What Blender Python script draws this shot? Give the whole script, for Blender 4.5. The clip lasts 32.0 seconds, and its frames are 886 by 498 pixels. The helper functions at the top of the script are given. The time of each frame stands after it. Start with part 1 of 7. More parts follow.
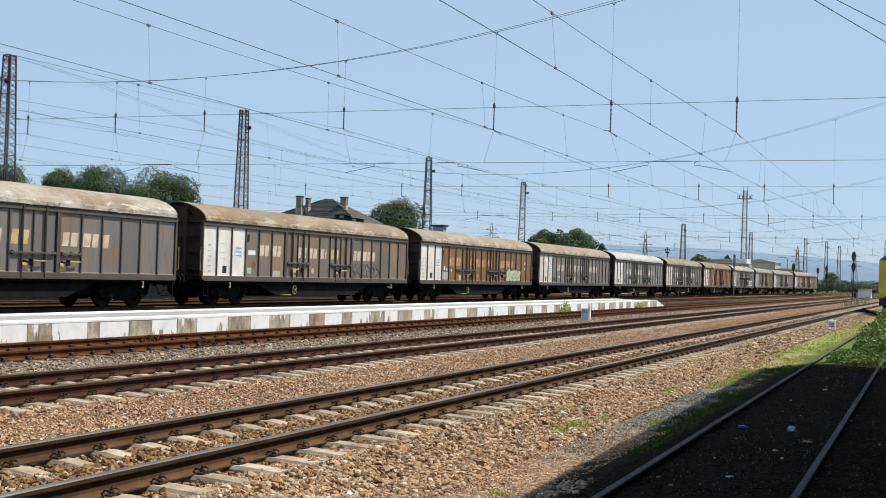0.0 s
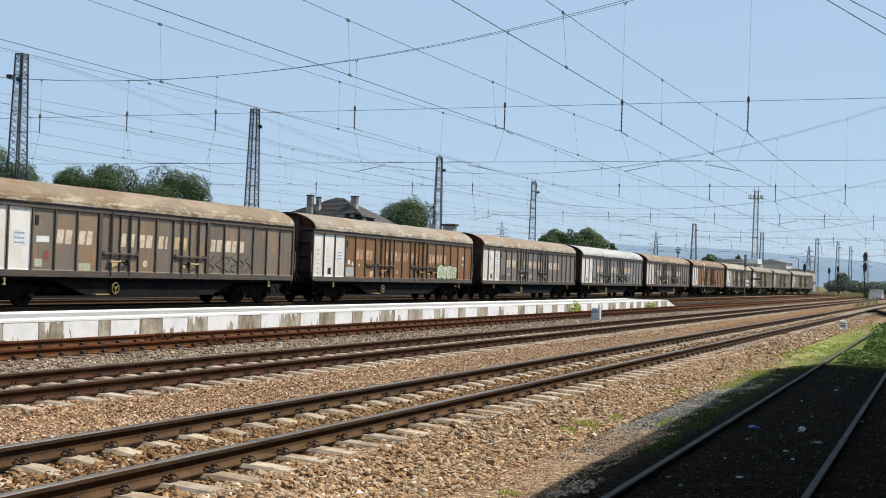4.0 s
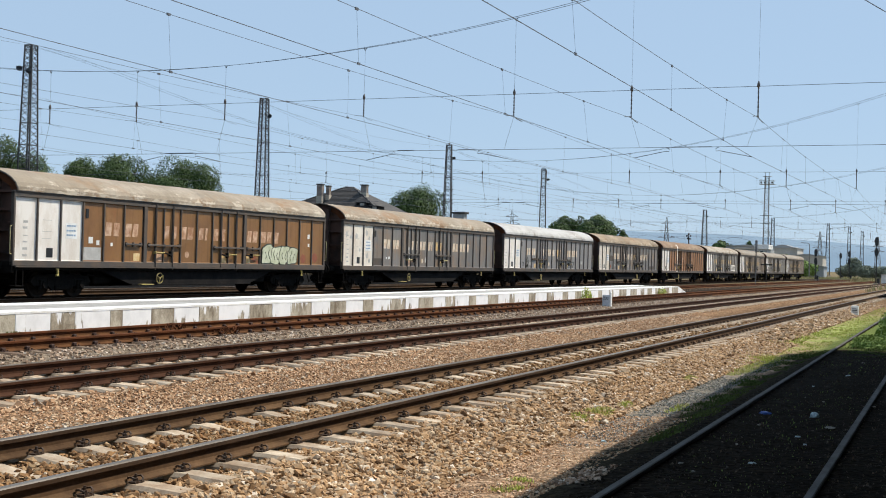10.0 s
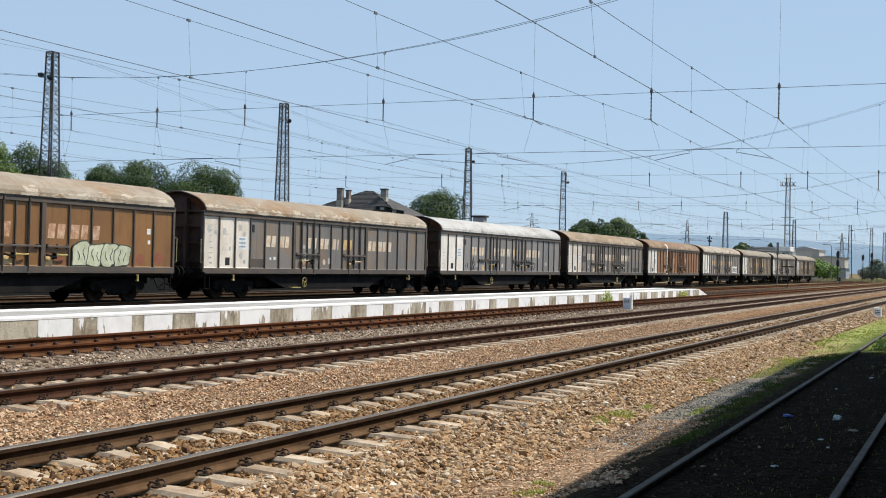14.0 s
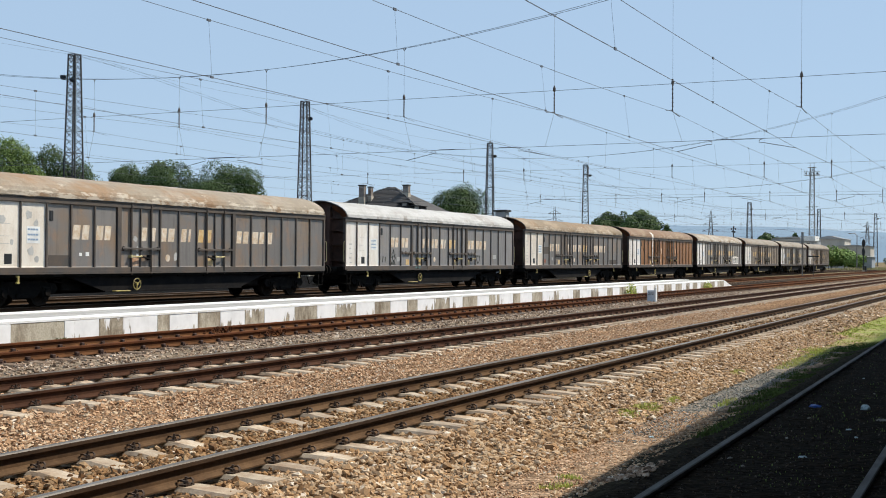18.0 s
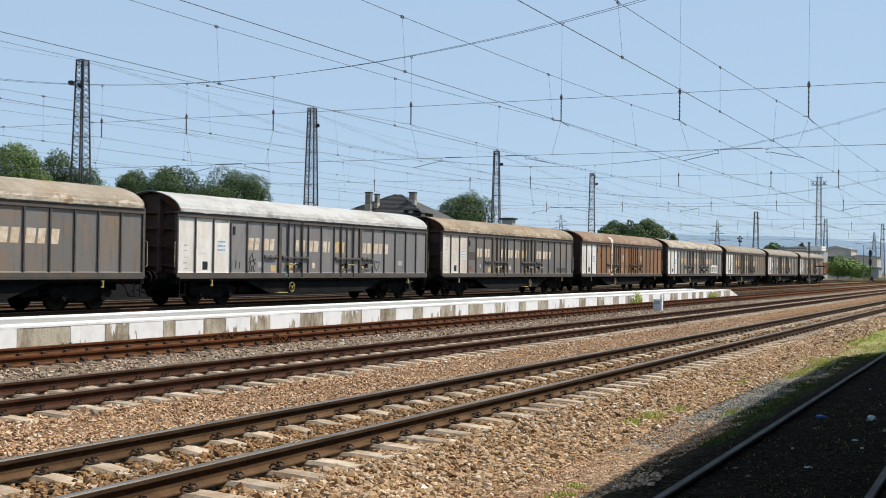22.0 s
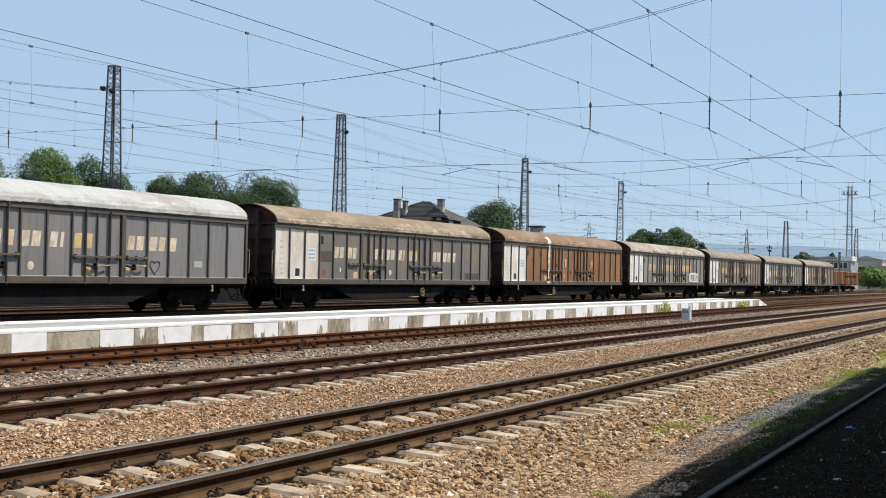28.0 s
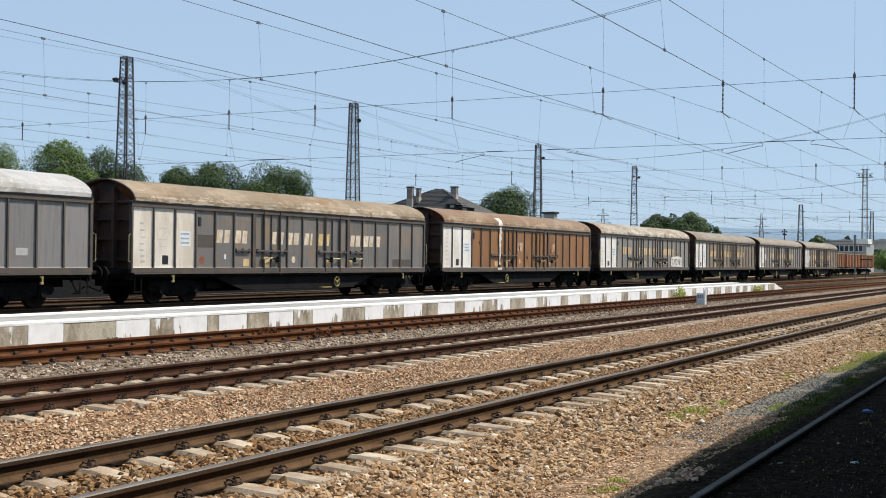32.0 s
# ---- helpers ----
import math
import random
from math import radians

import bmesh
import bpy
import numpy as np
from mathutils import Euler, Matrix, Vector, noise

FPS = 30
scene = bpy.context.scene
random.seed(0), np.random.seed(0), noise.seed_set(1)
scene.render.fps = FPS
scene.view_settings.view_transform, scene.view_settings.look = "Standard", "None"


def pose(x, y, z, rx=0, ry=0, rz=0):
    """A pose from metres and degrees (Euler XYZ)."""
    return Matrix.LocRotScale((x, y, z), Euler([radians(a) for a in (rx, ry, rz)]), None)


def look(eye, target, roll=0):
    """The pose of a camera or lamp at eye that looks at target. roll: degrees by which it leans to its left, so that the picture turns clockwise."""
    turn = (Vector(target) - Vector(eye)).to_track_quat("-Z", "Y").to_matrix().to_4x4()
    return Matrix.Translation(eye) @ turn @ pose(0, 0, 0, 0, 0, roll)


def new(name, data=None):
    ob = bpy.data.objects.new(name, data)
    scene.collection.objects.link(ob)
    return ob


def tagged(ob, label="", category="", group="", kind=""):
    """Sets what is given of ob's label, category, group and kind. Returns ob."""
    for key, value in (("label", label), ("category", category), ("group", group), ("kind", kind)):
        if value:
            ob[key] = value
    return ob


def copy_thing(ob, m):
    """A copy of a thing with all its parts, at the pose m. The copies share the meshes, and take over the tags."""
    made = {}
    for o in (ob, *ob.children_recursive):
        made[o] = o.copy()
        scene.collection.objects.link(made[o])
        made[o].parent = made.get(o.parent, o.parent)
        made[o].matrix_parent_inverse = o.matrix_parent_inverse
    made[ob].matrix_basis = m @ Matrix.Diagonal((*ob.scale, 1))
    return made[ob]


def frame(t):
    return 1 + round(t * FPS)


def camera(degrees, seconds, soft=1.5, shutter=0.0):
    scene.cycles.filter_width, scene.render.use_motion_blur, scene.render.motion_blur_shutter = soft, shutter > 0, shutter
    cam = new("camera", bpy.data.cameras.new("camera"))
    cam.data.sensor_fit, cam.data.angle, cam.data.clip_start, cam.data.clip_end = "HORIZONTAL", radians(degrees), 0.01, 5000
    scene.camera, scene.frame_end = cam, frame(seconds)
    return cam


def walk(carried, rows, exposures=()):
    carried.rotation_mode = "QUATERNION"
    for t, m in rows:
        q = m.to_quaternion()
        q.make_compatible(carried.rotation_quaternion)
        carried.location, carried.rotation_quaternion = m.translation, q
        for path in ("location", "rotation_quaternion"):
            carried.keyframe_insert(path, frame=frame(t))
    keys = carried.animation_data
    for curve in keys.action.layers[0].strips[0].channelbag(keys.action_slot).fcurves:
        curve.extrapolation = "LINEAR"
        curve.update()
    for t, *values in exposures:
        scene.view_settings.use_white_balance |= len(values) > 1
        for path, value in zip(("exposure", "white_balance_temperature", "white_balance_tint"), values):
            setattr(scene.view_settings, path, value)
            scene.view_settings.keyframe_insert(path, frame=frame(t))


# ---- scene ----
import itertools

cam = camera(40.0, 32.0, soft=1.0)
EYE = (0.0, 0.0, 1.591)


def aim(yaw, pitch, roll):
    """The hand-held camera: it stands on one spot and only turns."""
    return pose(*EYE, 90 + pitch, 0, yaw) @ pose(0, 0, 0, 0, 0, roll)


# seconds, degrees to the left of the tracks, degrees up, roll
PATH = [
    (0, 22.519, 1.184, 1.824),
    (0.5, 22.460, 1.293, 1.846),
    (1, 22.538, 1.284, 1.709),
    (1.5, 22.649, 1.106, 1.816),
    (2, 22.628, 1.030, 1.896),
    (2.5, 22.618, 1.079, 1.912),
    (3, 22.721, 1.078, 1.907),
    (3.5, 22.716, 1.084, 2.003),
    (5.5, 24.446, 1.257, 1.456),
    (6, 24.427, 1.036, 1.310),
    (6.5, 24.176, 0.777, 1.438),
    (7, 23.834, 0.721, 1.607),
    (7.5, 23.771, 0.660, 1.521),
    (8, 23.645, 0.550, 1.449),
    (8.5, 23.591, 0.427, 1.396),
    (9, 23.576, 0.313, 1.624),
    (9.5, 23.491, 0.431, 1.717),
    (10, 23.473, 0.552, 1.574),
    (10.5, 23.531, 0.510, 1.819),
    (11, 23.613, 0.459, 1.786),
    (11.5, 23.652, 0.491, 1.728),
    (12, 23.680, 0.608, 1.826),
    (12.5, 23.733, 0.713, 1.489),
    (13, 23.902, 0.708, 1.436),
    (13.5, 24.111, 0.695, 1.387),
    (14, 24.418, 0.702, 1.293),
    (14.5, 24.577, 0.743, 1.040),
    (16.5, 24.952, 0.687, 0.581),
    (17, 25.127, 0.731, 0.336),
    (17.5, 25.339, 0.632, 0.399),
    (18, 25.496, 0.462, 0.398),
    (18.5, 25.591, 0.339, 0.518),
    (19, 25.568, 0.437, 0.573),
    (19.5, 25.607, 0.450, 0.482),
    (20, 25.682, 0.393, 0.404),
    (20.5, 25.603, 0.435, 0.490),
    (21, 25.582, 0.585, 0.618),
    (21.5, 25.613, 0.752, 0.673),
    (22, 25.783, 0.815, 0.767),
    (22.5, 25.886, 0.740, 0.745),
    (23, 25.961, 0.615, 0.809),
    (23.5, 26.038, 0.746, 0.818),
    (24, 26.233, 0.979, 0.803),
    (24.5, 26.564, 1.015, 0.706),
    (25, 26.795, 0.963, 0.720),
    (25.5, 26.940, 0.954, 1.018),
    (27.5, 27.058, 1.034, 1.061),
    (28, 27.095, 1.129, 1.234),
    (28.5, 27.242, 1.108, 0.993),
    (29, 27.347, 1.023, 0.758),
    (29.5, 27.447, 0.912, 0.693),
    (30, 27.556, 0.851, 0.593),
    (30.5, 27.799, 0.812, 0.540),
    (31, 27.919, 0.705, 0.569),
    (31.5, 27.869, 0.550, 0.630),
    (32, 27.741, 0.525, 0.603),
]
walk(cam, [(t, aim(a, b, c)) for t, a, b, c in PATH], exposures=[(0, 0.0), (32, 0.0)])

# ---- light ----
SUN_TO = Vector((0.39, 0.45, 0.80)).normalized()
world = bpy.data.worlds.new("world")
scene.world = world
world.use_nodes = True
wn = world.node_tree
sky = wn.nodes.new("ShaderNodeTexSky")
sky.sky_type = "NISHITA"
sky.sun_disc = False
sky.sun_elevation = math.asin(SUN_TO.z)
sky.sun_rotation = math.atan2(SUN_TO.x, SUN_TO.y)
sky.air_density, sky.dust_density, sky.ozone_density = 1.0, 0.0, 3.0
veil = wn.nodes.new("ShaderNodeMix")         # the even summer haze over the whole sky
veil.data_type = "RGBA"
veil.inputs[0].default_value = 0.85
veil.inputs[7].default_value = (3.24, 4.42, 5.90, 1)
wn.links.new(sky.outputs[0], veil.inputs[6])
wn.links.new(veil.outputs[2], wn.nodes["Background"].inputs[0])
wn.nodes["Background"].inputs[1].default_value = 0.135

sun = new("sun", bpy.data.lights.new("sun", "SUN"))
sun.data.energy, sun.data.angle, sun.data.color = 6.0, radians(0.53), (1.0, 0.925, 0.80)
sun.matrix_world = look(tuple(SUN_TO * 50), (0, 0, 0))

# ---- materials ----
def nodes_of(name):
    m = bpy.data.materials.new(name)
    m.use_nodes = True
    return m, m.node_tree, m.node_tree.nodes["Principled BSDF"]


def mixed(nt, fac, a, b, mode="MIX"):
    n = nt.nodes.new("ShaderNodeMix")
    n.data_type, n.blend_type = "RGBA", mode
    for socket, value in ((n.inputs[0], fac), (n.inputs[6], a), (n.inputs[7], b)):
        if isinstance(value, bpy.types.NodeSocket):
            nt.links.new(value, socket)
        elif isinstance(value, (int, float)):
            socket.default_value = value
        else:
            socket.default_value = (*value, 1)
    return n.outputs[2]


def noise_of(nt, where, scale, detail=4.0, rough=0.6, stretch=None):
    if stretch:
        mp = nt.nodes.new("ShaderNodeMapping")
        mp.inputs["Scale"].default_value = stretch
        nt.links.new(where, mp.inputs[0])
        where = mp.outputs[0]
    n = nt.nodes.new("ShaderNodeTexNoise")
    n.inputs["Scale"].default_value, n.inputs["Detail"].default_value = scale, detail
    n.inputs["Roughness"].default_value = rough
    nt.links.new(where, n.inputs["Vector"])
    return n.outputs[0]


def ramp_of(nt, value, stops):
    n = nt.nodes.new("ShaderNodeValToRGB")
    while len(n.color_ramp.elements) < len(stops):
        n.color_ramp.elements.new(0.5)
    for e, (p, c) in zip(n.color_ramp.elements, stops):
        e.position, e.color = p, ((c, c, c, 1) if isinstance(c, (int, float)) else (*c, 1))
    nt.links.new(value, n.inputs[0])
    return n.outputs[0]


def bumped(nt, bsdf, height, strength=0.4, dist=0.02):
    n = nt.nodes.new("ShaderNodeBump")
    n.inputs["Strength"].default_value, n.inputs["Distance"].default_value = strength, dist
    nt.links.new(height, n.inputs["Height"])
    nt.links.new(n.outputs[0], bsdf.inputs["Normal"])


def place_of(nt, world_space=False, jitter=True):
    """Object coordinates, shifted for each object so that alike pieces differ; or the place in the world."""
    if world_space:
        return nt.nodes.new("ShaderNodeNewGeometry").outputs["Position"]
    tc = nt.nodes.new("ShaderNodeTexCoord").outputs["Object"]
    if not jitter:
        return tc
    info = nt.nodes.new("ShaderNodeObjectInfo")
    add = nt.nodes.new("ShaderNodeVectorMath")
    add.operation = "MULTIPLY_ADD"
    add.inputs[1].default_value = (37.0, 37.0, 37.0)
    nt.links.new(info.outputs["Random"], add.inputs[0])
    nt.links.new(tc, add.inputs[2])
    return add.outputs[0]


def surf(name, base, worn=None, amount=0.5, scale=1.5, fine=25.0, rough=0.7, metal=0.0, bump=0.2, dist=0.01,
         stretch=None, vary=0.15, world_space=False, spec=None, jitter=True):
    """A surface: base colour, worn colour in patches, fine grain, and a small shift for each piece."""
    m, nt, b = nodes_of(name)
    p = place_of(nt, world_space, jitter)
    worn = worn or tuple(c * 0.6 for c in base)
    big = ramp_of(nt, noise_of(nt, p, scale, 5, 0.65, stretch), [(0.5 - amount * 0.25, 0.0), (0.62, 1.0)])
    col = mixed(nt, big, base, worn)
    grain = noise_of(nt, p, fine, 3, 0.7)
    col = mixed(nt, 0.55, col, ramp_of(nt, grain, [(0.25, 0.35), (0.75, 0.75)]), "OVERLAY")
    if vary:
        info = nt.nodes.new("ShaderNodeObjectInfo")
        col = mixed(nt, 1.0, col, ramp_of(nt, info.outputs["Random"], [(0, 1 - vary), (1, 1.0)]), "MULTIPLY")
    nt.links.new(col, b.inputs["Base Color"])
    b.inputs["Metallic"].default_value = metal
    rr = ramp_of(nt, grain, [(0.2, max(rough - 0.12, 0.05)), (0.8, min(rough + 0.12, 1.0))])
    nt.links.new(rr, b.inputs["Roughness"])
    if spec is not None:
        b.inputs["Specular IOR Level"].default_value = spec
    if bump:
        bumped(nt, b, grain, bump, dist)
    return m


def plain(name, col, rough=0.6, metal=0.0):
    return surf(name, col, tuple(c * 0.8 for c in col), 0.4, 3.0, 40.0, rough, metal, 0.05, 0.003, vary=0.0)


# Near-black web: the shadow under the rail head put into its colour.
M_RAIL_SIDE = surf("shade_dark_rail_web", (0.038, 0.0235, 0.0150), (0.062, 0.038, 0.024), 0.6, 2.0, 30, 0.9, 0.0, 0.2, spec=0.1)
M_RAIL_DARK = surf("red_brown_rail_web", (0.044, 0.0195, 0.0120), (0.074, 0.035, 0.020), 0.6, 2.0, 30, 0.9, 0.0, 0.2, spec=0.1)
M_RAIL_BLACK = surf("dark_yard_rail", (0.050, 0.034, 0.024), (0.075, 0.046, 0.028), 0.6, 2.0, 30, 0.9, 0.0, 0.2, spec=0.05)
M_DARK_TIE = surf("dark_yard_sleeper", (0.060, 0.046, 0.034), (0.10, 0.075, 0.052), 0.6, 3.0, 35, 0.9, 0, 0.3, vary=0.3, spec=0.05)
# Lighter brown: the sun on foot and lower web put into the colour.
M_RAIL_FOOT = surf("sunlit_rail_foot", (0.125, 0.076, 0.042), (0.072, 0.043, 0.025), 0.6, 2.0, 30, 0.9, 0.0, 0.2, spec=0.05)
M_RUST_FOOT = surf("rusted_rail_foot", (0.130, 0.060, 0.027), (0.080, 0.038, 0.019), 0.6, 2.0, 30, 0.9, 0.0, 0.2, spec=0.05)
M_RAIL_TOP = surf("worn_rail_head", (0.15, 0.14, 0.13), (0.095, 0.078, 0.062), 0.5, 3.0, 60, 0.58, 0.4, 0.05, stretch=(1, 0.1, 1), spec=0.3)
M_SIDING_TOP = surf("dull_siding_rail_head", (0.085, 0.080, 0.074), (0.040, 0.032, 0.026), 0.6, 5.0, 60, 0.75, 0.15, 0.15, stretch=(1, 0.3, 1), spec=0.2)
M_RAIL_RUST = surf("rusted_rail", (0.120, 0.044, 0.019), (0.066, 0.027, 0.014), 0.6, 2.0, 40, 0.9, 0.0, 0.3, spec=0.05)
M_RAIL_DULL = surf("dull_rail_head", (0.12, 0.105, 0.09), (0.08, 0.055, 0.04), 0.5, 3.0, 60, 0.75, 0.15, 0.1, spec=0.15)
M_CONCRETE_TIE = surf("concrete_sleeper", (0.51, 0.425, 0.32), (0.30, 0.21, 0.135), 0.7, 4.0, 35, 0.9, 0, 0.4, vary=0.3)
M_WOOD_TIE = surf("rust_stained_sleeper", (0.22, 0.155, 0.10), (0.12, 0.07, 0.042), 0.8, 3.0, 35, 0.9, 0, 0.4, vary=0.4)
M_CLIP = surf("dark_rail_clip", (0.040, 0.030, 0.025), (0.07, 0.04, 0.025), 0.5, 20, 80, 0.7, 0.3, 0.2)
M_RUSTY_CLIP = surf("rusty_rail_clip", (0.062, 0.028, 0.018), (0.035, 0.019, 0.014), 0.5, 20, 80, 0.85, 0.1, 0.2)


def limewash(name, cover, wash=(0.88, 0.885, 0.90), bare=(0.47, 0.42, 0.335), dark=(0.17, 0.13, 0.085)):
    """Concrete under flaking whitewash: cover is how much of it is white; runs hang down from the lip."""
    m, nt, b = nodes_of(name)
    p = place_of(nt)
    tc = nt.nodes.new("ShaderNodeTexCoord").outputs["Object"]
    sep = nt.nodes.new("ShaderNodeSeparateXYZ")
    nt.links.new(tc, sep.inputs[0])
    under = mixed(nt, ramp_of(nt, noise_of(nt, p, 2.2, 5, 0.7, (1, 1, 0.5)), [(0.42, 0), (0.66, 1)]), bare, dark)
    under = mixed(nt, 0.6, under, ramp_of(nt, noise_of(nt, p, 26, 3, 0.7), [(0.3, 0.3), (0.7, 0.68)]), "OVERLAY")
    runs = noise_of(nt, p, 5.0, 4, 0.6, (1, 1, 0.22))
    rise = nt.nodes.new("ShaderNodeMapRange")
    for key, value in (("From Min", -0.30), ("From Max", 0.285), ("To Min", -0.10), ("To Max", 0.10)):
        rise.inputs[key].default_value = value
    nt.links.new(sep.outputs[2], rise.inputs[0])
    add = nt.nodes.new("ShaderNodeMath")
    nt.links.new(runs, add.inputs[0])
    nt.links.new(rise.outputs[0], add.inputs[1])
    cov = ramp_of(nt, add.outputs[0], [(0.66 - cover * 0.36, 0.0), (0.70 - cover * 0.36, 0.92)])
    white = mixed(nt, ramp_of(nt, noise_of(nt, p, 3.0, 4, 0.6), [(0.4, 0), (0.7, 0.7)]), wash, tuple(c * 0.82 for c in wash))
    nt.links.new(mixed(nt, cov, under, white), b.inputs["Base Color"])
    b.inputs["Roughness"].default_value = 0.92
    bumped(nt, b, cov, 0.35, 0.01)
    return m


M_WHITE_BLOCK = limewash("whitewashed_concrete", 0.82)
M_GREY_BLOCK = limewash("bare_concrete", -0.25)
M_WORN_BLOCK = limewash("half_whitewashed_concrete", 0.15)
M_PLATFORM = surf("platform_asphalt", (0.38, 0.37, 0.35), (0.28, 0.27, 0.25), 0.5, 1.2, 30, 0.9, 0, 0.2, world_space=True)
M_EDGE_WHITE = surf("white_edge_paint", (0.88, 0.88, 0.88), (0.74, 0.72, 0.67), 0.3, 1.6, 26, 0.85, 0, 0.15, world_space=True)
M_STEEL = surf("painted_mast_steel", (0.042, 0.046, 0.052), (0.062, 0.055, 0.050), 0.4, 1.0, 20, 0.6, 0.4, 0.1, vary=0.1)
M_GALV = surf("galvanised_mast_steel", (0.22, 0.225, 0.23), (0.15, 0.13, 0.11), 0.4, 1.0, 20, 0.5, 0.5, 0.1, vary=0.1)
M_WIRE = plain("catenary_wire", (0.13, 0.14, 0.16), 0.6, 0.5)
M_INSUL = plain("brown_insulator", (0.085, 0.065, 0.055), 0.4)
M_END = surf("rust_brown_end_wall", (0.100, 0.052, 0.037), (0.045, 0.028, 0.021), 0.6, 1.2, 30, 0.85, 0.0, 0.2)
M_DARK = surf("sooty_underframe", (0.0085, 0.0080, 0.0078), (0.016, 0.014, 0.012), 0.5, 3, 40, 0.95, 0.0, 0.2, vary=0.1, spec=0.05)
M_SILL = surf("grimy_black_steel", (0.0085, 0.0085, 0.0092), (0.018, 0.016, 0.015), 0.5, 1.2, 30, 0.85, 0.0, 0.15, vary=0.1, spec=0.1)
M_FRAME = surf("dark_frame_paint", (0.066, 0.060, 0.056), (0.105, 0.077, 0.057), 0.5, 1.5, 40, 0.7, 0.1, 0.1, vary=0.05)
M_YELLOW = surf("yellow_paint", (0.46, 0.37, 0.10), (0.26, 0.20, 0.09), 0.5, 6, 60, 0.6, 0, 0.1)
M_PALE_YELLOW = surf("faded_yellow_paint", (0.60, 0.52, 0.25), (0.40, 0.32, 0.16), 0.5, 6, 60, 0.6, 0, 0.1)
M_BLACK = plain("black_paint", (0.012, 0.012, 0.013), 0.5)
M_WHITE = plain("white_paint", (0.80, 0.80, 0.78), 0.6)
M_GLASS = plain("dark_window_glass", (0.03, 0.04, 0.05), 0.08)
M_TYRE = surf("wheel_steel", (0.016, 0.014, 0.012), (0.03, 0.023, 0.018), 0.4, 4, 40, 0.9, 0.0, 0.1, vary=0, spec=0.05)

# ---- building helpers ----
def mesh_of(name, verts, faces, material=None, smooth=False):
    me = bpy.data.meshes.new(name)
    me.from_pydata([tuple(v) for v in verts], [], faces)
    if material:
        me.materials.append(material)
    if smooth:
        me.polygons.foreach_set("use_smooth", [True] * len(me.polygons))
    me.update()
    return me


class Shape:
    """Collects solids in one mesh."""

    def __init__(self):
        self.v, self.f = [], []

    def add(self, verts, faces):
        o = len(self.v)
        self.v += [tuple(p) for p in verts]
        self.f += [tuple(i + o for i in q) for q in faces]
        return self

    def box(self, x0, x1, y0, y1, z0, z1, cut=0.0):
        """A box; cut: the width of its chamfer on the four edges along its longest side and at its ends."""
        if cut <= 0:
            v = [(x, y, z) for x in (x0, x1) for y in (y0, y1) for z in (z0, z1)]
            return self.add(v, [(0, 1, 3, 2), (4, 6, 7, 5), (0, 4, 5, 1), (2, 3, 7, 6), (0, 2, 6, 4), (1, 5, 7, 3)])
        bm = bmesh.new()
        bmesh.ops.create_cube(bm, size=1.0)
        for w in bm.verts:
            w.co = Vector(((x0 + x1) / 2 + w.co.x * (x1 - x0), (y0 + y1) / 2 + w.co.y * (y1 - y0), (z0 + z1) / 2 + w.co.z * (z1 - z0)))
        bmesh.ops.bevel(bm, geom=bm.edges[:], offset=cut, segments=1, affect="EDGES")
        bm.verts.index_update()
        self.add([w.co for w in bm.verts], [[w.index for w in q.verts] for q in bm.faces])
        bm.free()
        return self

    def bar(self, a, b, w, h=None, up=(0, 0, 1)):
        """A square bar from a to b."""
        a, b = Vector(a), Vector(b)
        d = (b - a).normalized()
        u = Vector(up)
        if abs(d.dot(u)) > 0.97:
            u = Vector((1, 0, 0))
        s = d.cross(u).normalized() * w / 2
        t = s.cross(d).normalized() * (h or w) / 2
        v = [p + i * s + j * t for p in (a, b) for i, j in ((-1, -1), (1, -1), (1, 1), (-1, 1))]
        return self.add(v, [(3, 2, 1, 0), (4, 5, 6, 7), (0, 1, 5, 4), (1, 2, 6, 5), (2, 3, 7, 6), (3, 0, 4, 7)])

    def tube(self, pts, r, n=4, close=False):
        """A round wire or pipe along points."""
        pts = [Vector(p) for p in pts]
        v, f = [], []
        for k, p in enumerate(pts):
            d = (pts[min(k + 1, len(pts) - 1)] - pts[max(k - 1, 0)])
            if close:
                d = pts[(k + 1) % len(pts)] - pts[k - 1]
            d.normalize()
            u = Vector((0, 0, 1)) if abs(d.z) < 0.9 else Vector((1, 0, 0))
            s = d.cross(u).normalized()
            t = s.cross(d)
            v += [p + r * (math.cos(q) * s + math.sin(q) * t) for q in (2 * math.pi * (j + 0.5) / n for j in range(n))]
        m = len(pts)
        for k in range(m if close else m - 1):
            a, b = k * n, ((k + 1) % m) * n
            f += [(a + j, a + (j + 1) % n, b + (j + 1) % n, b + j) for j in range(n)]
        if not close:
            f += [tuple(range(n))[::-1], tuple(range((m - 1) * n, m * n))]
        return self.add(v, f)

    def disc(self, c, axis, r, half, n=16):
        """A round plate or drum about an axis."""
        c, d = Vector(c), Vector(axis).normalized()
        return self.tube([c - d * half, c + d * half], r, n)

    def turned(self, c, prof, n=14):
        """A body turned about an upright axis at c; prof: rows of radius, height."""
        v = [(c[0] + r * math.cos(2 * math.pi * j / n), c[1] + r * math.sin(2 * math.pi * j / n), c[2] + z) for r, z in prof for j in range(n)]
        f = [(k * n + j, k * n + (j + 1) % n, (k + 1) * n + (j + 1) % n, (k + 1) * n + j) for k in range(len(prof) - 1) for j in range(n)]
        f += [tuple(range(n))[::-1], tuple(range((len(prof) - 1) * n, len(prof) * n))]
        return self.add(v, f)

